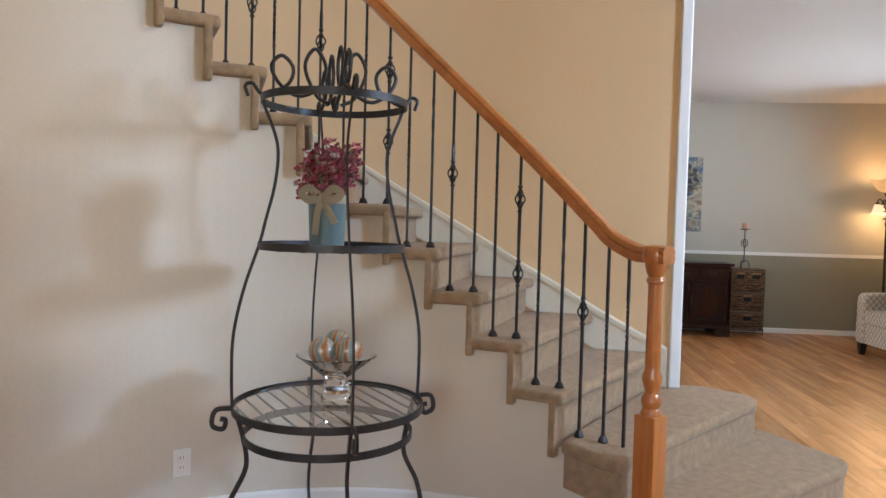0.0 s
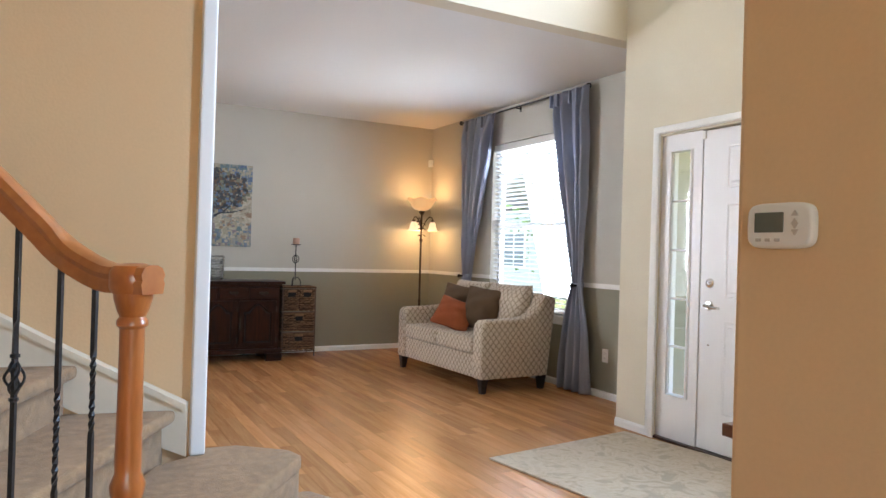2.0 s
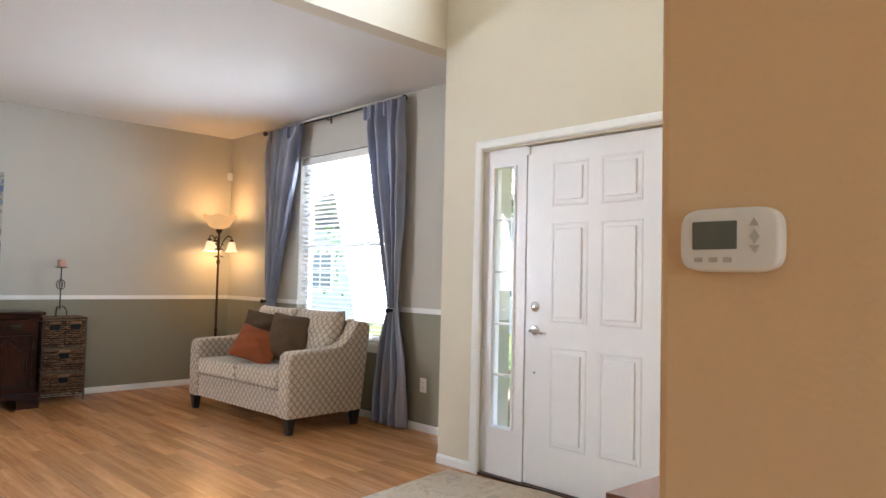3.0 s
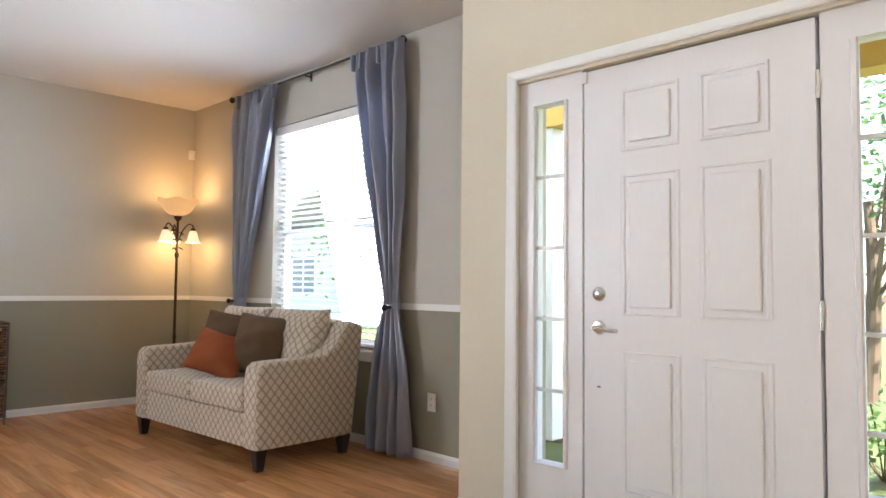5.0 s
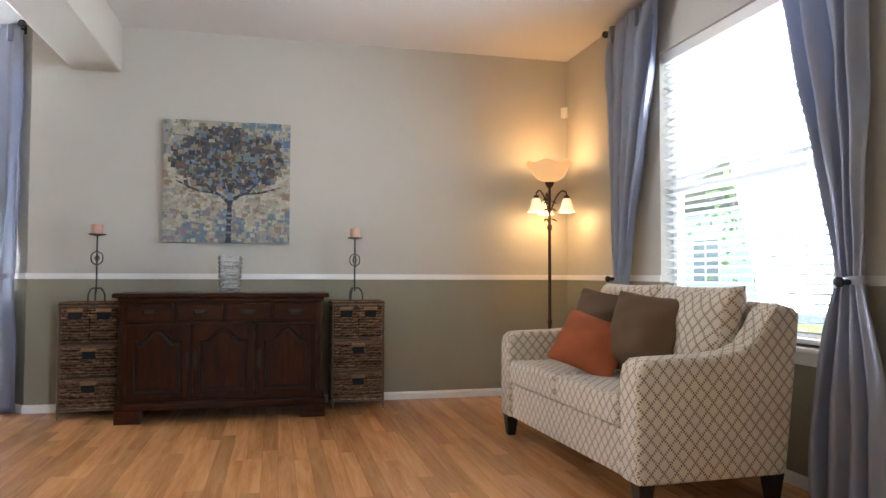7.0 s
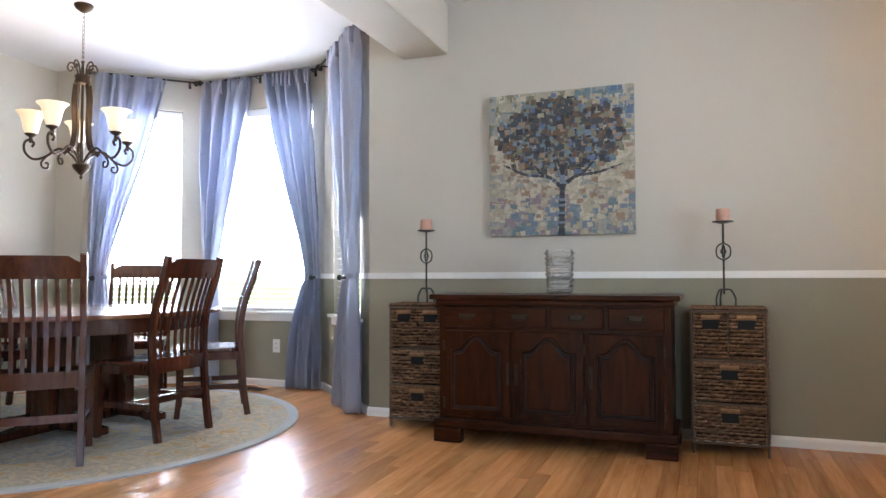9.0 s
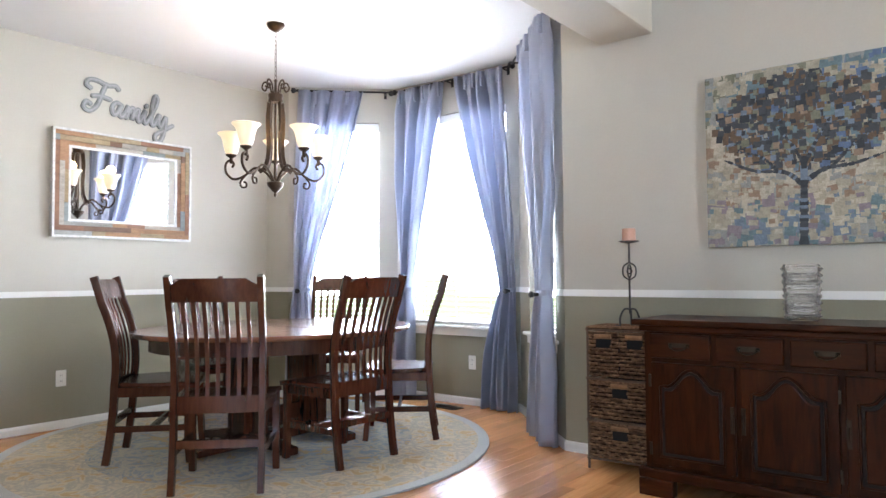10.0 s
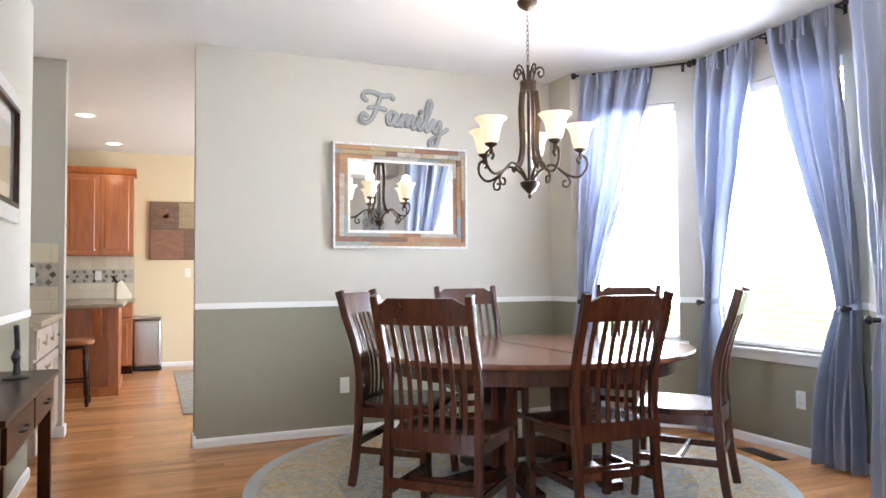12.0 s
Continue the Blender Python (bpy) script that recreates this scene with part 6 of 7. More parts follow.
# casing round the door set
cas = bmesh.new()
e0, e1 = SD(4.675), SD(2.88)
prof = [(-0.04, 0.0), (-0.04, 0.018), (-0.025, 0.022), (0.01, 0.017), (0.03, 0.013), (0.04, 0.009), (0.04, 0.0)]
sweep([DM @ Vector(p) for p in ((e0 + 0.04, 0, 0), (e0 + 0.04, 0, 2.11), (e1 - 0.04, 0, 2.11), (e1 - 0.04, 0, 0))], [(-u, v) for u, v in prof], cas, up=(-1, 0, 0))
structure("trim", cas, M_TRIM, "white moulded casing round the front door", "trim")

# door mat rug
M_MAT = rug_mat("pale_entry_rug", (0.52, 0.43, 0.32), (0.58, 0.49, 0.375), (0.44, 0.37, 0.275), 7)
er = obj("entry_rug", bevelled(boxes((0.0, 1.24, -1.75, 0.0, 0.001, 0.013)), 0.005, 2), M_MAT)
er.matrix_basis = pose(2.83, 4.60, 0, 0, 0, 8)
tagged(er, "pale beige woven rug inside the front door", "rug")

# entry console behind the thermostat wall
con = thing("console_table", "dark wood console table with black legs", "table", m=pose(2.10, 1.20, 0, 0, 0, -3))
part("top", rbox(0.0, 0.42, 0.0, 1.2, 0.75, 0.785, 0.004), M_CHERRYT, con, "polished dark wooden top")
for x in (0.05, 0.37):
    for y in (0.06, 1.12):
        part("leg", boxes((x - 0.014, x + 0.014, y - 0.014, y + 0.014, 0.0, 0.75)), M_IRON, con, "square black iron leg")
part("shelf", rbox(0.03, 0.39, 0.04, 1.14, 0.16, 0.185, 0.003), M_CHERRYT, con)

# thermostat
th = thing("thermostat", "white programmable thermostat with a grey display", "thermostat", m=Matrix(((0, 1, 0, 1.81), (-1, 0, 0, 1.971), (0, 0, 1, 1.297), (0, 0, 0, 1))))
M_LCD = mat("grey_lcd", (0.12, 0.125, 0.10), 0.25, var=0.05, bump=0)
M_BTN = mat("beige_button", (0.52, 0.48, 0.42), 0.5, var=0.03, bump=0)
tb = bmesh.new()
n = 40
pts = []
for i in range(n):
    a = 2 * math.pi * i / n
    c, s = math.cos(a), math.sin(a)
    pts.append((0.070 * math.copysign(abs(c) ** 0.38, c), 0.0445 * math.copysign(abs(s) ** 0.5, s)))
f, b = [tb.verts.new((x, -0.026, z)) for x, z in pts], [tb.verts.new((x * 1.0, -0.001, z)) for x, z in pts]
tb.faces.new(f), tb.faces.new(b[::-1])
for i in range(n):
    tb.faces.new((f[i], b[i], b[(i + 1) % n], f[(i + 1) % n]))
part("housing", bevelled(tb, 0.008, 3, 60), M_PLASTIC, th, smooth=True)
part("display", rbox(-0.05, 0.013, -0.0285, -0.025, -0.013, 0.026, 0.002), M_LCD, th, "grey liquid crystal display")
for x in (-0.041, -0.02, 0.0):
    part("button", rbox(x - 0.006, x + 0.006, -0.029, -0.025, -0.031, -0.024, 0.002), M_BTN, th)
for z, up in ((0.022, 1), (0.007, 1), (-0.0, -1), (-0.012, -1)):
    bm = bmesh.new()
    v = [bm.verts.new((0.037 + dx, yy, z + dz * up)) for yy in (-0.029, -0.025) for dx, dz in ((-0.007, -0.004), (0.007, -0.004), (0.0, 0.007))]
    bm.faces.new(v[:3]), bm.faces.new(v[3:][::-1])
    for i in range(3):
        bm.faces.new((v[i], v[3 + i], v[3 + (i + 1) % 3], v[(i + 1) % 3]))
    part("arrow_button", bm, M_BTN, th)

# outlet on the curved stair wall
ax, ay = polar(RIN, 127.0)
copy_thing(pl, Matrix.Translation((ax, ay, 0.215)) @ pose(0, 0, 0, 0, 0, 127.0 - 90))

# ---- wrought iron etagere ----
EX, EY = -0.455, 2.60
et = thing("iron_etagere", "tall round wrought iron etagere with glass shelves", "shelf stand", m=pose(EX, EY, 0, 0, 0, 0))
RT, RM, RL = 0.256, 0.258, 0.338
ZT, ZM, ZL = 1.658, 1.147, 0.575


def ring_at(r, z, w=0.026, t=0.006):
    return sweep([(r * math.cos(a), r * math.sin(a), z) for a in np.linspace(0, 2 * math.pi, 65)[:-1]], flat(t, w), closed=True, up=(0, 0, 1))


for nm, r, z in (("top_ring", RT, ZT), ("middle_ring", RM, ZM), ("lower_ring", RL, ZL), ("under_ring", 0.30, ZL - 0.1)):
    part(nm, ring_at(r, z), M_IRON, et, smooth=True)
for q in range(4):
    a = radians(-62 + 90 * q)
    dx, dy = math.cos(a), math.sin(a)
    P = lambda r, z: (r * dx, r * dy, z)
    part("upright", sweep(curve([P(RT, ZT), P(RT - 0.01, 1.63), P(0.20, 1.50), P(0.205, 1.37), P(0.235, 1.24), P(RM, ZM), P(0.305, 1.0), P(0.338, 0.84), P(RL + 0.004, 0.69), P(RL, ZL)], 50), flat(0.0105, 0.007), up=(-dy, dx, 0)), M_IRON, et, smooth=True)
    part("leg", sweep(curve([P(RL - 0.01, ZL), P(0.30, ZL - 0.1), P(0.29, 0.37), P(0.345, 0.25), P(0.36, 0.14), P(0.31, 0.03), P(0.34, 0.006), P(0.37, 0.02)], 36), flat(0.016, 0.01), up=(-dy, dx, 0)), M_IRON, et, smooth=True)
    part("side_scroll", sweep(curve([P(RL, ZL + 0.01), P(RL + 0.055, ZL + 0.005), P(RL + 0.065, ZL - 0.045), P(RL + 0.03, ZL - 0.06), P(RL + 0.022, ZL - 0.03), P(RL + 0.04, ZL - 0.025)], 26), flat(0.016, 0.009), up=(-dy, dx, 0)), M_IRON, et, smooth=True)
    part("crown_scroll", tube(curve([P(RT + 0.045, ZT + 0.0), P(RT + 0.055, ZT + 0.035), P(RT + 0.03, ZT + 0.045), P(RT - 0.005, ZT + 0.012), P(0.17, ZT + 0.05), P(0.15, ZT + 0.11), P(0.19, ZT + 0.15), P(0.225, ZT + 0.11), P(0.195, ZT + 0.05), P(0.13, ZT + 0.015), P(0.06, ZT + 0.05), P(0.035, ZT + 0.125), P(0.075, ZT + 0.185), P(0.11, ZT + 0.12), P(0.07, ZT + 0.025), P(0.02, ZT - 0.005)], 90), 0.0068, 7), M_IRON, et, smooth=True)
part("crown_drop", lathe([(0.0, ZT - 0.04), (0.012, ZT - 0.02), (0.016, ZT), (0.01, ZT + 0.02), (0.0, ZT + 0.03)], 12), M_IRON, et, smooth=True)
for r, z, n in ((RM - 0.006, ZM, 9), (RL - 0.006, ZL, 12)):
    for i in range(n):
        s = (i + 0.5) / n * 2 - 1
        hl = r * math.sqrt(max(0, 1 - s * s))
        bm = tube([(s * r * 0.8 - hl * 0.6, s * r * 0.6 + hl * 0.8, z - 0.012), (s * r * 0.8 + hl * 0.6, s * r * 0.6 - hl * 0.8, z - 0.012)], 0.004, 6)
        part("shelf_bar", bm, M_IRON, et)
    part("glass_shelf", lathe([(0.0, z - 0.006), (r, z - 0.006), (r, z + 0.002), (0.0, z + 0.002)], 64), M_GLASS, et, "clear round glass shelf")

# teal vase with magenta flowers
M_TEAL = mat("teal_glazed_vase", (0.105, 0.155, 0.16), 0.3, var=0.12, scale=12, bump=0.05)
VX, VY, VZ = EX - 0.015, EY - 0.02, ZM + 0.003
fv = thing("flower_vase", "teal vase of magenta silk flowers with a ribbon", "flower vase", m=pose(VX, VY, VZ))
part("vase", lathe([(0.0, 0.0), (0.06, 0.0), (0.062, 0.01), (0.067, 0.15), (0.068, 0.155), (0.062, 0.155), (0.056, 0.02), (0.0, 0.015)], 28), M_TEAL, fv, "straight-sided teal vase", smooth=True)
M_STEM = mat("pale_stem", (0.22, 0.24, 0.10), 0.6, var=0.2, bump=0.1)
M_PETAL = [mat("petal_%d" % i, c, 0.6, var=0.2, scale=60, bump=0.1, sheen=0.3) for i, c in enumerate([(0.30, 0.012, 0.03), (0.17, 0.008, 0.018), (0.38, 0.05, 0.085), (0.45, 0.32, 0.30)])]
M_RIB = fabric("cream_ribbon", (0.36, 0.30, 0.20), 0.35, 0.5, 0.2)
fr = random.Random(21)
for i in range(26):
    a, sp = fr.uniform(0, 6.28), fr.uniform(0.02, 0.105)
    tip = Vector((sp * math.cos(a), sp * math.sin(a), fr.uniform(0.27, 0.40) - sp * 0.35))
    fl = part("flower_spray", tube(curve([(0.02 * math.cos(a), 0.02 * math.sin(a), 0.1), (tip.x * 0.5, tip.y * 0.5, 0.22), tip], 8), 0.0022, 5), M_STEM, fv)
    bm = bmesh.new()
    for k in range(15):
        c = tip + Vector((fr.gauss(0, 0.014), fr.gauss(0, 0.014), fr.uniform(-0.11, 0.012)))
        for j in range(5):
            b = fr.uniform(0, 6.28)
            d = Vector((math.cos(b), math.sin(b), fr.uniform(-0.3, 0.7))).normalized()
            s = d.orthogonal().normalized()
            w, ln = fr.uniform(0.007, 0.011), fr.uniform(0.013, 0.02)
            vs = [bm.verts.new(c + d * u * ln + s * v * w + Vector((0, 0, 0.003 * (u == 1)))) for u, v in ((0, -0.3), (0.6, -1), (1, 0), (0.6, 1), (0, 0.3))]
            bm.faces.new(vs).material_index = fr.choice((0, 0, 1, 2)) if k < 14 else 3
    part("petals", bm, M_PETAL, fl, "magenta and pink petals")
bm = bmesh.new()
for sx in (-1, 1):
    sweep(curve([(0.0, -0.075, 0.165), (sx * 0.04, -0.085, 0.20), (sx * 0.07, -0.08, 0.185), (sx * 0.045, -0.085, 0.16), (0, -0.08, 0.163)], 20), flat(0.026, 0.0015), bm, up=(0, 1, 0.01))
    sweep(curve([(0.0, -0.075, 0.162), (sx * 0.02 + 0.01, -0.085, 0.12), (sx * 0.035 + 0.015, -0.08, 0.06 + 0.02 * sx)], 14), flat(0.024, 0.0015), bm, up=(0, 1, 0.01))
sweep([(0.07 * math.cos(a), 0.07 * math.sin(a), 0.165) for a in np.linspace(0, 2 * math.pi, 25)[:-1]], flat(0.002, 0.03), bm, closed=True, up=(0, 0, 1))
part("ribbon_bow", bm, M_RIB, fv, "gauzy cream ribbon bow", smooth=True)

# glass bowl on a foot, with three marbled balls
BX, BY, BZ = EX + 0.005, EY + 0.075, ZL + 0.003
bw = thing("footed_bowl", "clear glass footed bowl filled with pebbles", "bowl", m=pose(BX, BY, BZ))
part("bowl", lathe([(0.0, 0.0), (0.055, 0.0), (0.058, 0.006), (0.045, 0.025), (0.048, 0.06), (0.038, 0.075), (0.092, 0.118), (0.15, 0.162), (0.147, 0.164), (0.087, 0.124), (0.033, 0.085), (0.0, 0.081)], 40), M_GLASS, bw, "clear flared glass bowl", smooth=True)
M_PEB = mat("mixed_pebbles", (0.30, 0.25, 0.19), 0.5, var=0.6, scale=60, bump=0.3)
bm = bmesh.new()
pr = random.Random(8)
for i in range(90):
    r, a = pr.uniform(0, 0.08), pr.uniform(0, 6.28)
    z = 0.095 + r * 0.55 + pr.uniform(0, 0.03)
    bmesh.ops.create_icosphere(bm, subdivisions=1, radius=pr.uniform(0.006, 0.011), matrix=Matrix.Translation((r * math.cos(a) * 0.8, r * math.sin(a) * 0.8, z)) @ Matrix.Diagonal((1.2, 1, 0.7, 1)))
tagged(part("pebbles", bm, M_PEB, bw), "small brown and grey pebbles", kind="stuff")


def marbled():
    m, t, b = nodes_of("marbled_ball")
    n, ln = t.nodes, t.links
    tc, wv, ramp, oi, off = n.new("ShaderNodeTexCoord"), n.new("ShaderNodeTexWave"), n.new("ShaderNodeValToRGB"), n.new("ShaderNodeObjectInfo"), n.new("ShaderNodeVectorMath")
    wv.inputs["Scale"].default_value, wv.inputs["Distortion"].default_value, wv.inputs["Detail"].default_value = 9, 6, 3
    off.operation = "ADD"
    ln.new(tc.outputs["Object"], off.inputs[0]), ln.new(oi.outputs["Random"], off.inputs[1]), ln.new(off.outputs[0], wv.inputs[0]), ln.new(wv.outputs[0], ramp.inputs[0])
    el = ramp.color_ramp.elements
    el[0].color, el[1].color = (0.30, 0.11, 0.045, 1), (0.17, 0.22, 0.22, 1)
    e = el.new(0.55)
    e.color = (0.36, 0.29, 0.18, 1)
    ln.new(ramp.outputs[0], b.inputs["Base Color"])
    b.inputs["Roughness"].default_value, b.inputs["Coat Weight"].default_value = 0.1, 0.6
    return m


M_BALL = marbled()
for dx, dy, dz in ((-0.045, -0.035, 0.172), (0.05, -0.03, 0.175), (-0.012, 0.05, 0.187)):
    bm = bmesh.new()
    bmesh.ops.create_uvsphere(bm, u_segments=32, v_segments=20, radius=0.052)
    ob = obj("marbled_ball", bm, M_BALL, "all")
    ob.matrix_basis = pose(BX + dx, BY + dy, BZ + dz + 0.01)
    tagged(ob, "glossy brown and blue-grey marbled ball in the bowl", "decorative ball", "marbled balls")


# ---- kitchen, seen past the end of the dining wall ----
M_KCAB = woodgrain("cherry_kitchen_wood", (0.29, 0.078, 0.019), (0.48, 0.16, 0.045), 0.33, (1, 1, 0.12), 16, coat=0.2)
M_STONE = mat("speckled_granite", (0.40, 0.33, 0.24), 0.2, var=0.45, scale=60, fine=220, bump=0.03)
M_TILE = mat("cream_wall_tile", (0.62, 0.54, 0.40), 0.35, var=0.08, scale=6, fine=60, bump=0.1, rand=0.06)
M_GROUT = mat("tile_grout", (0.46, 0.41, 0.33), 0.9, var=0.08, bump=0.1)
M_MOS = [mat("mosaic_%d" % i, c, 0.3, var=0.1, bump=0.05) for i, c in enumerate([(0.09, 0.07, 0.06), (0.34, 0.33, 0.30), (0.20, 0.16, 0.12), (0.48, 0.45, 0.38)])]
M_STEEL = mat("brushed_steel", (0.50, 0.49, 0.47), 0.3, 0.95, var=0.08, scale=4, fine=200, bump=0.05, stretch=(1, 1, 0.05))


def shaker(m, w, h, mm, name, parent, knob=None):
    d = part(name, bevelled(boxes((0.003, w - 0.003, -0.02, 0.0, 0.003, h - 0.003)), 0.004), mm, parent)
    d.matrix_basis = m
    t = min(0.06, w * 0.18, h * 0.3)
    p = part("panel", bevelled(boxes((t, w - t, -0.026, -0.019, t, h - t)), 0.006), mm, d)
    ring = bmesh.new()
    sweep([(x, -0.02, z) for x, z in ((t, t), (w - t, t), (w - t, h - t), (t, h - t))], [(-0.006, 0.0), (0.0, 0.004), (0.006, 0.0)], ring, closed=True, up=(0, -1, 0))
    part("moulding", ring, mm, d)
    if knob:
        part("knob", lathe([(0.0, 0.0), (0.006, 0.001), (0.006, 0.012), (0.014, 0.018), (0.012, 0.026), (0.0, 0.028)], 12), M_CHROME, d, "round nickel knob", smooth=True).matrix_basis = pose(knob[0], -0.02, knob[1], 90, 0, 0)
    return d


def backsplash(m, length, z0, z1, s0=0.0):
    """Cream tiles in courses with a band of dark diamonds."""
    b = tagged(obj("tile_backsplash", boxes((s0, length, -0.006, 0.0, z0, z1)), M_GROUT), "cream tile backsplash with a dark mosaic band", "backsplash")
    b.matrix_basis = m
    band = (z0 + 0.20, z0 + 0.37)
    for lo, hi in ((z0 + 0.003, z0 + 0.098), (z0 + 0.102, band[0] - 0.003), (band[1] + 0.003, z1 - 0.003)):
        x = s0 + 0.003
        while x < length - 0.02:
            q = min(0.15, length - x - 0.003)
            part("tile", boxes((x, x + q - 0.004, -0.011, -0.006, lo, hi)), M_TILE, b)
            x += 0.15
    k = 0
    x = s0 + 0.03
    while x < length - 0.02:
        for r, z in enumerate((band[0] + 0.028, band[0] + 0.085, band[0] + 0.142)):
            bm = bmesh.new()
            xo = x + (0.028 if r % 2 else 0)
            if xo + 0.026 < length:
                v = [bm.verts.new((xo + dx, y, z + dz)) for y in (-0.010, -0.006) for dx, dz in ((-0.025, 0), (0, -0.025), (0.025, 0), (0, 0.025))]
                bm.faces.new(v[:4]), bm.faces.new(v[4:][::-1])
                for i in range(4):
                    bm.faces.new((v[i], v[4 + i], v[4 + (i + 1) % 4], v[(i + 1) % 4]))
                part("mosaic_tile", bm, M_MOS[(k * 7 + r * 3) % 4], b)
            else:
                bm.free()
            k += 1
        x += 0.056
    return b


KB = frame_at((-7.45, 2.5), (-7.45, 9.2))
for i in range(3):
    y0 = 5.94 - 0.78 * (i + 1)
    up = thing("wall_cabinet", "cherry wall cabinet with two raised-panel doors", "cabinet", "wall cabinets", KB @ pose(y0 - 2.5, 0, 0))
    part("body", boxes((0.0, 0.778, -0.31, -0.001, 1.46, 2.48)), M_KCAB, up)
    part("crown", bevelled(extrude_profile([(-0.31, 2.48), (-0.335, 2.49), (-0.37, 2.545), (-0.37, 2.56), (-0.001, 2.56), (-0.001, 2.48)], -0.0, 0.778 + (0.03 if i == 0 else 0)), 0.004), M_KCAB, up)
    for j in range(2):
        shaker(pose(0.39 * j, -0.311, 1.47), 0.388, 1.0, M_KCAB, "door", up, (0.34 if j == 0 else 0.05, 0.06))
    lo = thing("base_cabinet", "cherry base cabinet with doors and a drawer", "cabinet", "kitchen base cabinets", KB @ pose(y0 - 2.5, 0, 0))
    part("body", boxes((0.0, 0.778, -0.58, -0.001, 0.1, 0.875)), M_KCAB, lo)
    part("toe_kick", boxes((0.0, 0.778, -0.52, -0.001, 0.0, 0.1)), M_DWOOD, lo)
    for j in range(2):
        shaker(pose(0.39 * j, -0.581, 0.11), 0.388, 0.56, M_KCAB, "door", lo, (0.34 if j == 0 else 0.05, 0.5))
        shaker(pose(0.39 * j, -0.581, 0.69), 0.388, 0.17, M_KCAB, "drawer", lo, (0.19, 0.085))
tagged(obj("kitchen_counter", rbox(-7.44, -6.82, 3.6, 5.96, 0.876, 0.915, 0.008), M_STONE), "speckled brown stone worktop along the wall", "worktop")
backsplash(KB, 5.94 - 2.5, 0.916, 1.458, s0=1.6)
copy_thing(pl, KB @ pose(5.52 - 2.5, -0.012, 1.21))
copy_thing(pl, KB @ pose(6.60 - 2.5, 0, 1.24))
copy_thing(pl, KB @ pose(6.72 - 2.5, 0, 0.4))
kb = thing("knife_block", "wooden knife block with black-handled knives on the worktop", "knife block", m=pose(-7.1, 5.82, 0.9155, 0, 0, 20))
part("block", bevelled(extrude_profile([(-0.09, 0.0), (0.09, 0.0), (0.09, 0.06), (-0.03, 0.24), (-0.09, 0.19)], -0.05, 0.05), 0.006), M_TILE, kb, "pale wooden block")
for i in range(5):
    part("knife_handle", tube([(-0.035 + 0.017 * i, -0.07, 0.2), (-0.035 + 0.017 * i, -0.125, 0.29 - 0.01 * (i % 2))], 0.008, 6), M_DARK, kb, "black knife handle")

isl = thing("kitchen_island", "cherry kitchen island with a stone top and corbel", "kitchen island", m=pose(-5.25, 0, 0))
part("body", boxes((-0.95, 0.0, 4.4, 5.84, 0.0, 0.885)), M_KCAB, isl)
part("end_post", bevelled(boxes((-0.03, 0.012, 5.75, 5.85, 0.0, 0.885)), 0.004), M_KCAB, isl)
part("base_moulding", bevelled(boxes((-0.95, 0.02, 4.4, 5.855, 0.0, 0.09)), 0.006), M_KCAB, isl)
part("countertop", rbox(-1.0, 0.22, 4.3, 5.9, 0.886, 0.926, 0.01), M_STONE, isl, "speckled stone top")
part("corbel", bevelled(extrude_profile([(0.0, 0.60), (0.0, 0.885), (0.16, 0.885), (0.16, 0.85), (0.06, 0.78), (0.04, 0.66), (0.02, 0.60)], -0.035, 0.035), 0.005), M_KCAB, isl, "carved wooden corbel").matrix_basis = pose(0.0, 5.66, 0, 0, 0, -90)

stool = thing("bar_stool", "wooden stool with turned legs at the island", "stool", m=pose(-4.78, 5.50, 0))
part("seat", lathe([(0.0, 0.565), (0.155, 0.565), (0.165, 0.575), (0.165, 0.60), (0.15, 0.612), (0.0, 0.605)], 24), M_KCAB, stool, smooth=True)
part("seat_ring", lathe([(0.0, 0.53), (0.14, 0.53), (0.145, 0.564), (0.0, 0.564)], 24), M_DWOOD, stool)
for a in range(4):
    t = radians(45 + 90 * a)
    bm = lathe([(0.0, 0.0), (0.014, 0.0), (0.02, 0.05), (0.014, 0.09), (0.022, 0.12), (0.018, 0.3), (0.024, 0.42), (0.014, 0.45), (0.02, 0.5), (0.02, 0.535), (0.0, 0.535)], 12)
    part("leg", bm, M_DWOOD, stool, "turned dark leg", smooth=True).matrix_basis = pose(0.16 * math.cos(t), 0.16 * math.sin(t), 0, 4 * math.sin(t), -4 * math.cos(t), 0)
for a in range(4):
    t0, t1 = radians(45 + 90 * a), radians(135 + 90 * a)
    part("stretcher", tube([(0.15 * math.cos(t0), 0.15 * math.sin(t0), 0.2 + 0.03 * (a % 2)), (0.15 * math.cos(t1), 0.15 * math.sin(t1), 0.2 + 0.03 * (a % 2))], 0.009, 8), M_DWOOD, stool, smooth=True)

can = thing("trash_can", "stainless steel step-on trash can against the wall", "trash can", m=pose(-7.26, 6.11, 0))
part("body", bevelled(boxes((-0.15, 0.15, -0.165, 0.165, 0.04, 0.64)), 0.05, 4), M_STEEL, can, smooth=True)
part("base", bevelled(boxes((-0.152, 0.152, -0.167, 0.167, 0.0, 0.045)), 0.03, 3), M_DARK, can)
part("lid", bevelled(boxes((-0.152, 0.152, -0.167, 0.167, 0.645, 0.685)), 0.018, 3), M_STEEL, can)
part("pedal", rbox(0.15, 0.2, 0.05, 0.13, 0.015, 0.03, 0.004), M_DARK, can)

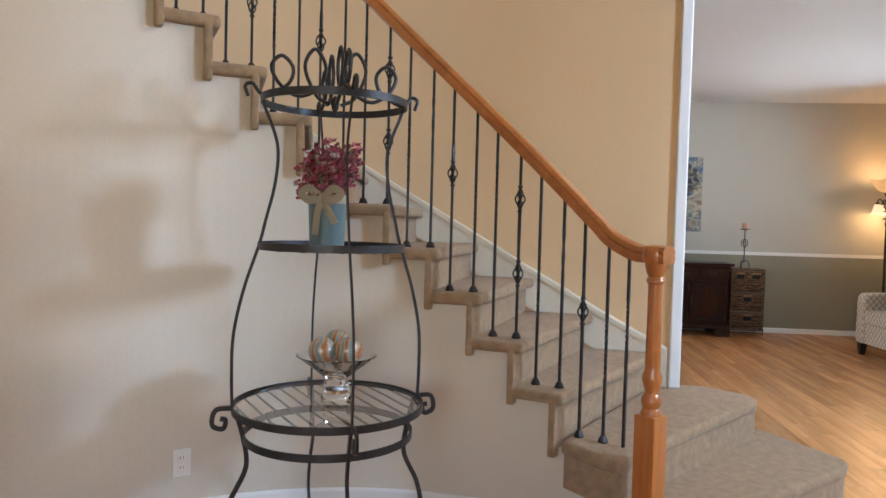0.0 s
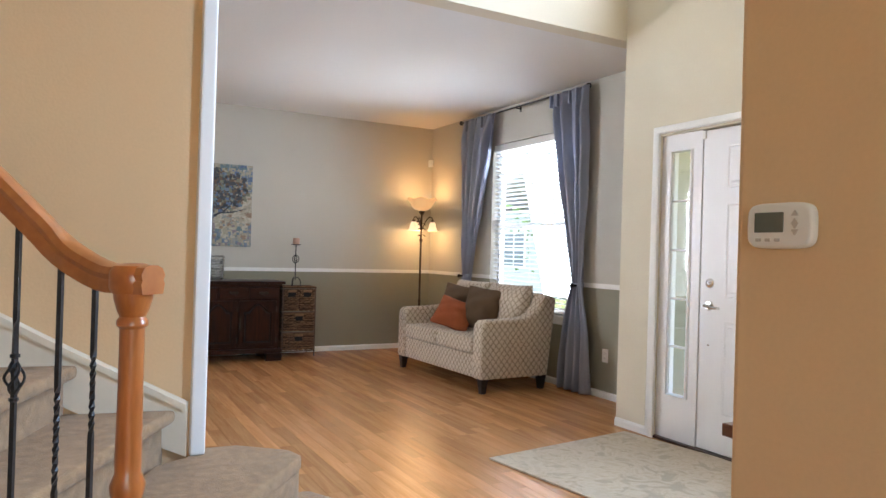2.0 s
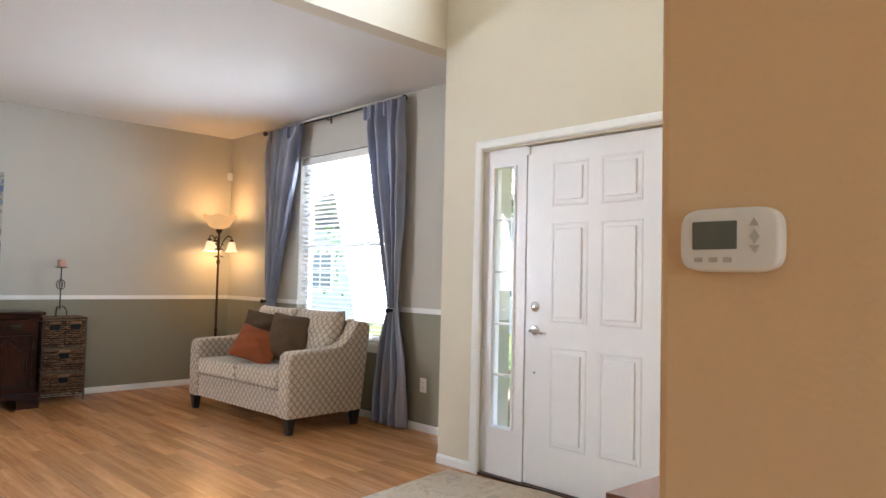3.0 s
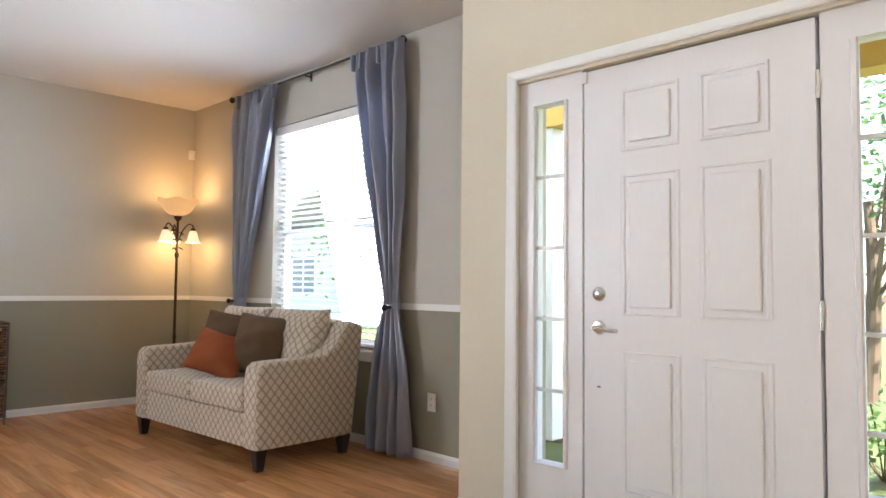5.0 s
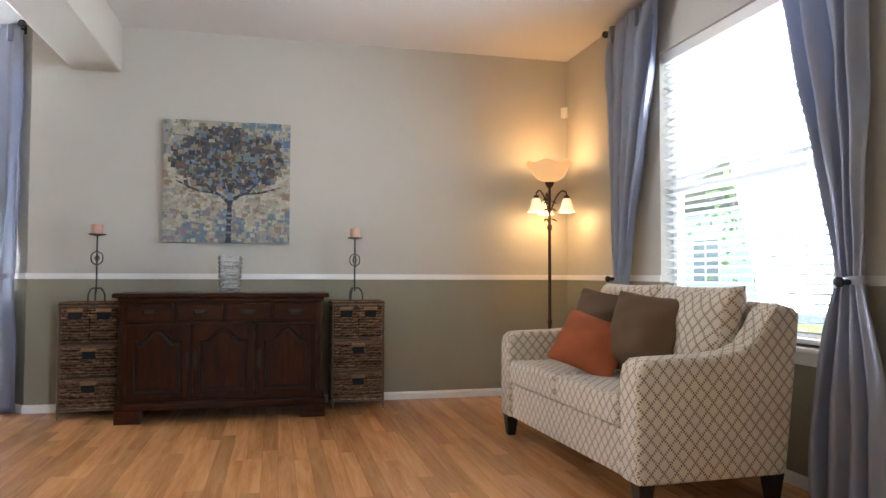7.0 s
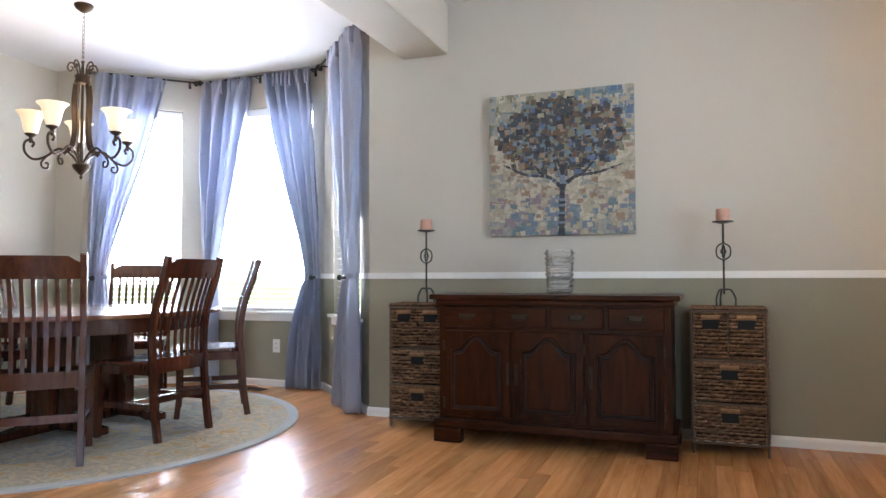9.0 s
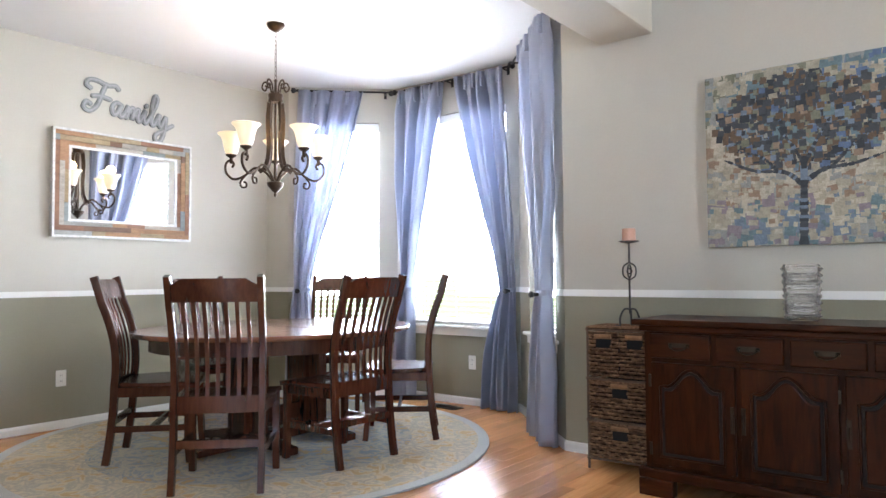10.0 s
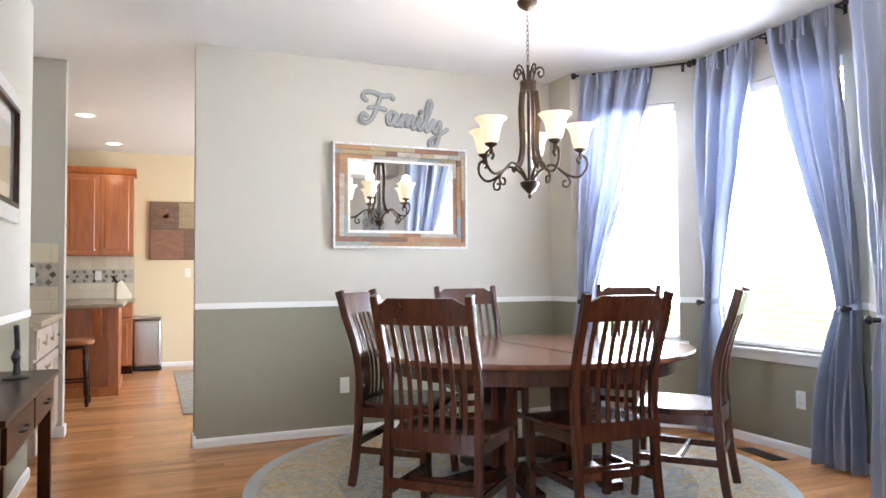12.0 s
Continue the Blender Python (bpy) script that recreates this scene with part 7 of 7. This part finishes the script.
art2 = thing("leaf_panel", "brown relief wall panel with a leaf", "wall art", m=KB @ pose(6.12 - 2.5, 0, 1.415))
part("panel", rbox(0, 0.64, -0.03, -0.001, 0, 0.77, 0.005), M_WEATHER[6], art2)
for x0, x1, z0, z1, k in ((0.01, 0.35, 0.4, 0.76, 6), (0.36, 0.63, 0.42, 0.76, 4), (0.01, 0.42, 0.01, 0.39, 1), (0.43, 0.63, 0.01, 0.41, 6)):
    part("field", rbox(x0, x1, -0.036, -0.029, z0, z1, 0.003), M_WEATHER[k], art2)
bm = bmesh.new()
for i in range(5):
    a = radians(-60 + 75 * 0.4 * i * 1.35)
    c, s = math.sin(a), math.cos(a)
    v = [bm.verts.new((0.18 + u * c + w * s, -0.041, 0.56 + u * s - w * c)) for u, w in ((0, -0.02), (0.08, -0.035), (0.13, 0), (0.08, 0.035), (0, 0.02))]
    bm.faces.new(v)
lf = part("leaf_relief", bm, M_WEATHER[1], art2, "raised maple leaf")
lf.modifiers.new("thickness", "SOLIDIFY").thickness = 0.008

# runner rug, drapes and downlights
tagged(obj("runner_rug", bevelled(boxes((-6.9, -3.9, 6.41, 7.1, 0.001, 0.011)), 0.004), M_RUGC), "patterned runner rug on the kitchen floor", "rug")
M_SHEER = fabric("white_sheer", (0.74, 0.72, 0.68), 0.4, 0.7, 0)
curtain(KB @ pose(0, 0, 0), 2.4, 1.0, (4.42, 4.9), (4.46, 4.62), (4.4, 4.7), 7, 9, 0.08, "white sheer drape beside the kitchen window", M_SHEER, "white drapes")
M_DOWN = lit("downlight_lens", (1.0, 0.92, 0.8), 1.0)
for x, y in ((-5.3, 5.52), (-6.85, 5.71)):
    dl = thing("recessed_light", "round recessed ceiling light, switched on", "ceiling light", "recessed lights", pose(x, y, CEIL))
    part("trim_ring", lathe([(0.075, -0.002), (0.1, -0.006), (0.1, 0.0), (0.075, 0.0), (0.075, -0.002)], 28, cap=False), M_TRIM, dl, smooth=True)
    part("lens", lathe([(0.0, -0.003), (0.075, -0.003), (0.075, 0.0), (0.0, 0.0)], 28), M_DOWN, dl, "glowing lens")
    glow(x, y, CEIL - 0.35, 0.2, 0.06, (1.0, 0.82, 0.58))

# counter niche beside the hall
niche = thing("niche_cabinet", "whitewashed base cabinet with nickel knobs in the niche", "cabinet", m=pose(-2.305, 5.52, 0, 0, 0, 180))
M_WASH = woodgrain("pale_washed_wood", (0.34, 0.26, 0.20), (0.46, 0.38, 0.31), 0.4, (1, 1, 0.15), 16)
part("body", boxes((0.0, 1.06, 0.02, 0.62, 0.1, 0.875)), M_WASH, niche)
part("toe_kick", boxes((0.0, 1.06, 0.08, 0.62, 0.0, 0.1)), M_DWOOD, niche)
for j in range(3):
    shaker(pose(0.353 * j, 0.019, 0.11), 0.352, 0.56, M_WASH, "door", niche, (0.31 if j % 2 == 0 else 0.05, 0.5))
    shaker(pose(0.353 * j, 0.019, 0.685), 0.352, 0.18, M_WASH, "drawer", niche, (0.176, 0.09))
tagged(obj("niche_counter", rbox(-3.365, -2.305, 4.865, 5.545, 0.876, 0.918, 0.008), M_STONE), "speckled stone worktop in the niche", "worktop")
backsplash(frame_at((-3.37, 4.86), (-3.37, 5.53)), 0.66, 0.919, 1.44)
copy_thing(pl, frame_at((-3.37, 4.86), (-3.37, 5.53)) @ pose(0.47, -0.012, 1.2))


# ---- outdoors ----
M_GRASS = mat("lawn", (0.09, 0.12, 0.035), 0.9, var=0.4, scale=1.5, fine=60, bump=0.6, depth=0.03)
M_PORCH = mat("porch_concrete", (0.36, 0.35, 0.33), 0.85, var=0.12, scale=2, fine=60, bump=0.3)
M_ROAD = mat("asphalt", (0.06, 0.06, 0.06), 0.9, var=0.2, scale=2, fine=120, bump=0.4)
M_SIDING = mat("pale_siding", (0.55, 0.56, 0.57), 0.6, var=0.05, bump=0.1)
M_YELLOW = mat("yellow_porch_paint", (0.55, 0.36, 0.08), 0.6, var=0.06, bump=0.1)
M_BARK = mat("tree_bark", (0.13, 0.09, 0.06), 0.9, var=0.3, scale=8, fine=50, bump=0.8)
M_LEAF = fabric("green_leaf", (0.07, 0.135, 0.03), 0.4, 0.5, 0)
M_ROCK = mat("garden_stone", (0.30, 0.25, 0.20), 0.85, var=0.3, scale=4, fine=40, bump=0.6, rand=0.2)
g = boxes((-300, 300, -300, 300, -0.4, -0.16))
structure("ground", g, M_GRASS, "lawn round the house", "ground")
structure("pavement", rbox(4.34, 6.1, 1.4, 4.82, -0.159, -0.03, 0.01), M_PORCH, "concrete porch slab at the front door", "pavement")
structure("road", boxes((24, 31, -200, 200, -0.159, -0.15)), M_ROAD, "asphalt street in front of the house", "road")
pr_ = thing("porch_roof", "yellow-painted porch beam and soffit over the door", "porch")
part("beam", rbox(5.85, 6.05, 1.2, 5.9, 2.32, 2.62, 0.01), M_YELLOW, pr_)
part("soffit", boxes((4.34, 6.05, 1.2, 4.82, 2.62, 2.68)), M_YELLOW, pr_)
for y in (1.4, 5.7):
    part("post", rbox(5.88, 6.02, y - 0.07, y + 0.07, -0.03, 2.32, 0.01), M_TRIM, pr_, "white porch post")


def tree(x, y, height, spread, seed, leaves=1400):
    rr = random.Random(seed)
    t = thing("tree", "leafy green tree in the front garden", "tree", "front garden trees", pose(x, y, -0.2))
    trunk = sweep([(0.04 * math.sin(k * 1.3), 0.04 * math.cos(k), k * height * 0.11) for k in range(6)], lambda u: disc(0.11 - 0.06 * u, 9))
    tips = []
    for i in range(9):
        a, h = rr.uniform(0, 6.28), height * rr.uniform(0.3, 0.55)
        tip = Vector((spread * rr.uniform(0.4, 0.8) * math.cos(a), spread * rr.uniform(0.4, 0.8) * math.sin(a), h + height * rr.uniform(0.12, 0.4)))
        tube(curve([(0, 0, h * 0.8), (tip.x * 0.4, tip.y * 0.4, h + 0.2), tip], 8), 0.025, 6, trunk)
        tips.append(tip)
    part("trunk", trunk, M_BARK, t, smooth=True)
    bm = bmesh.new()
    for i in range(leaves):
        c = rr.choice(tips) + Vector((rr.gauss(0, spread * 0.24), rr.gauss(0, spread * 0.24), rr.gauss(0, height * 0.09)))
        d = Vector((rr.gauss(0, 1), rr.gauss(0, 1), rr.gauss(0, 0.6))).normalized()
        s = d.orthogonal().normalized()
        ln, w = rr.uniform(0.07, 0.13), rr.uniform(0.03, 0.05)
        bm.faces.new([bm.verts.new(c + d * u * ln + s * v * w) for u, v in ((0, 0), (0.5, -1), (1, 0), (0.5, 1))])
    tagged(part("crown", bm, M_LEAF, t, "loose green leaves"), kind="stuff")
    return t


tree(9.2, 7.7, 3.6, 1.3, 3), tree(10.5, 4.6, 4.2, 1.6, 5), tree(9.0, 10.8, 3.8, 1.4, 7)


def shrub(x, y, r, seed):
    rr = random.Random(seed)
    t = thing("shrub", "low green shrub beside the porch", "shrub", "porch shrubs", pose(x, y, -0.17))
    st = bmesh.new()
    bm = bmesh.new()
    for i in range(12):
        a = rr.uniform(0, 6.28)
        tip = Vector((r * 0.7 * math.cos(a), r * 0.7 * math.sin(a), r * rr.uniform(0.6, 1.2)))
        tube([(0, 0, 0), tip * 0.5 + Vector((0, 0, 0.05)), tip], 0.006, 5, st)
        for k in range(40):
            c = tip * rr.uniform(0.5, 1.1) + Vector((rr.gauss(0, r * 0.16), rr.gauss(0, r * 0.16), rr.gauss(0, r * 0.12)))
            d = Vector((rr.gauss(0, 1), rr.gauss(0, 1), rr.gauss(0, 0.7))).normalized()
            s = d.orthogonal().normalized()
            bm.faces.new([bm.verts.new(c + d * u * 0.06 + s * v * 0.022) for u, v in ((0, 0), (0.5, -1), (1, 0), (0.5, 1))])
    part("stems", st, M_BARK, t)
    tagged(part("foliage", bm, M_LEAF, t, "small green leaves"), kind="stuff")


shrub(6.6, 5.75, 0.5, 1), shrub(7.0, 3.75, 0.5, 2), shrub(6.5, 6.6, 0.55, 3), shrub(6.7, 3.0, 0.45, 4)
rk = random.Random(2)
for x, y, s in ((6.5, 6.1, 0.28), (7.0, 6.45, 0.36), (6.8, 4.15, 0.3), (7.2, 4.5, 0.26)):
    bm = bmesh.new()
    bmesh.ops.create_icosphere(bm, subdivisions=3, radius=s)
    for v in bm.verts:
        v.co *= 1 + 0.22 * noise.noise(v.co * 4 + Vector((x, y, 0)))
        v.co.z *= 0.8
    ob = obj("garden_rock", bm, M_ROCK, "all")
    ob.matrix_basis = pose(x, y, -0.2 + s * 0.55, 0, 0, rk.uniform(0, 90))
    tagged(ob, "rough brown garden rock among the shrubs", "rock", "garden rocks")

# neighbouring house across the lawn
# The sky's reflection is put into the pane colour.
M_PANEB = mat("sky_reflection_pane", (0.16, 0.20, 0.25), 0.15, var=0.05, bump=0)
nh = thing("neighbour_house", "pale-sided single-storey neighbouring house with white windows", "house", m=pose(15.0, 18.0, -0.16))
part("wall", boxes((0.0, 8.0, -6.0, 6.0, 0.0, 3.0)), M_SIDING, nh)
sd = bmesh.new()
for i in range(20):
    box(sd, -0.02, 0.0, -6.0, 6.0, i * 0.15 + 0.01, i * 0.15 + 0.13)
tagged(part("siding_boards", sd, M_SIDING, nh, "horizontal lap boards"), kind="stuff")
part("roof", extrude_profile([(-6.6, 2.9), (0.0, 5.2), (6.6, 2.9), (6.6, 3.05), (0, 5.4), (-6.6, 3.05)], -0.6, 8.6), M_PORCH, nh, "weathered grey shingled roof")
for y in (-4.2, -1.4, 1.4, 4.2):
    for z in (0.9,):
        w = part("window", boxes((-0.06, -0.02, y - 0.7, y + 0.7, z, z + 1.4)), M_TRIM, nh, "white framed window")
        for yy in (y - 0.62, y + 0.04):
            for zz in (z + 0.08, z + 0.72):
                part("pane", boxes((-0.07, -0.055, yy, yy + 0.58, zz, zz + 0.6)), M_PANEB, w)


# ---- wooden floor strips ----
def plank_mesh(w, length, seed):
    bm = boxes((0, w - 0.0012, 0, length - 0.0012, -0.012, 0.0))
    me = bpy.data.meshes.new("plank")
    bm.to_mesh(me)
    bm.free()
    me.materials.append(M_FLOOR)
    return me


rng = random.Random(4)
lengths = (0.45, 0.6, 0.8, 1.0, 1.25)
shared = {ln: plank_mesh(0.083, ln, 0) for ln in lengths}
floor_ob = bpy.data.objects["floor"]
rest_v, rest_f = [], []
made = 0
x = -7.45
while x < 4.72:
    y = -2.4 - rng.random() * 0.6
    while y < 9.98:
        ln = rng.choice(lengths)
        near = 1.3 < x < 4.2 and 4.6 < y < 8.6
        if near and made < 300:
            ob = new("plank", shared[ln])
            ob.location, ob.parent = (x, y, 0.0), floor_ob
            made += 1
        elif -7.5 < x and not (x > 1.0 and y < -1.5):
            b = len(rest_v)
            x1, y1 = x + 0.0818, y + ln - 0.0012
            rest_v += [(x, y, -0.012), (x1, y, -0.012), (x1, y1, -0.012), (x, y1, -0.012), (x, y, 0), (x1, y, 0), (x1, y1, 0), (x, y1, 0)]
            rest_f += [[b + q for q in f] for f in ((4, 5, 6, 7), (0, 1, 5, 4), (1, 2, 6, 5), (2, 3, 7, 6), (3, 0, 4, 7))]
        y += ln
    x += 0.083
me = bpy.data.meshes.new("planks")
me.from_pydata(rest_v, [], rest_f)
me.materials.append(M_FLOOR2)
ob = new("planks", me)
ob.parent = floor_ob
tagged(ob, "honey-coloured maple floor strips", kind="stuff")
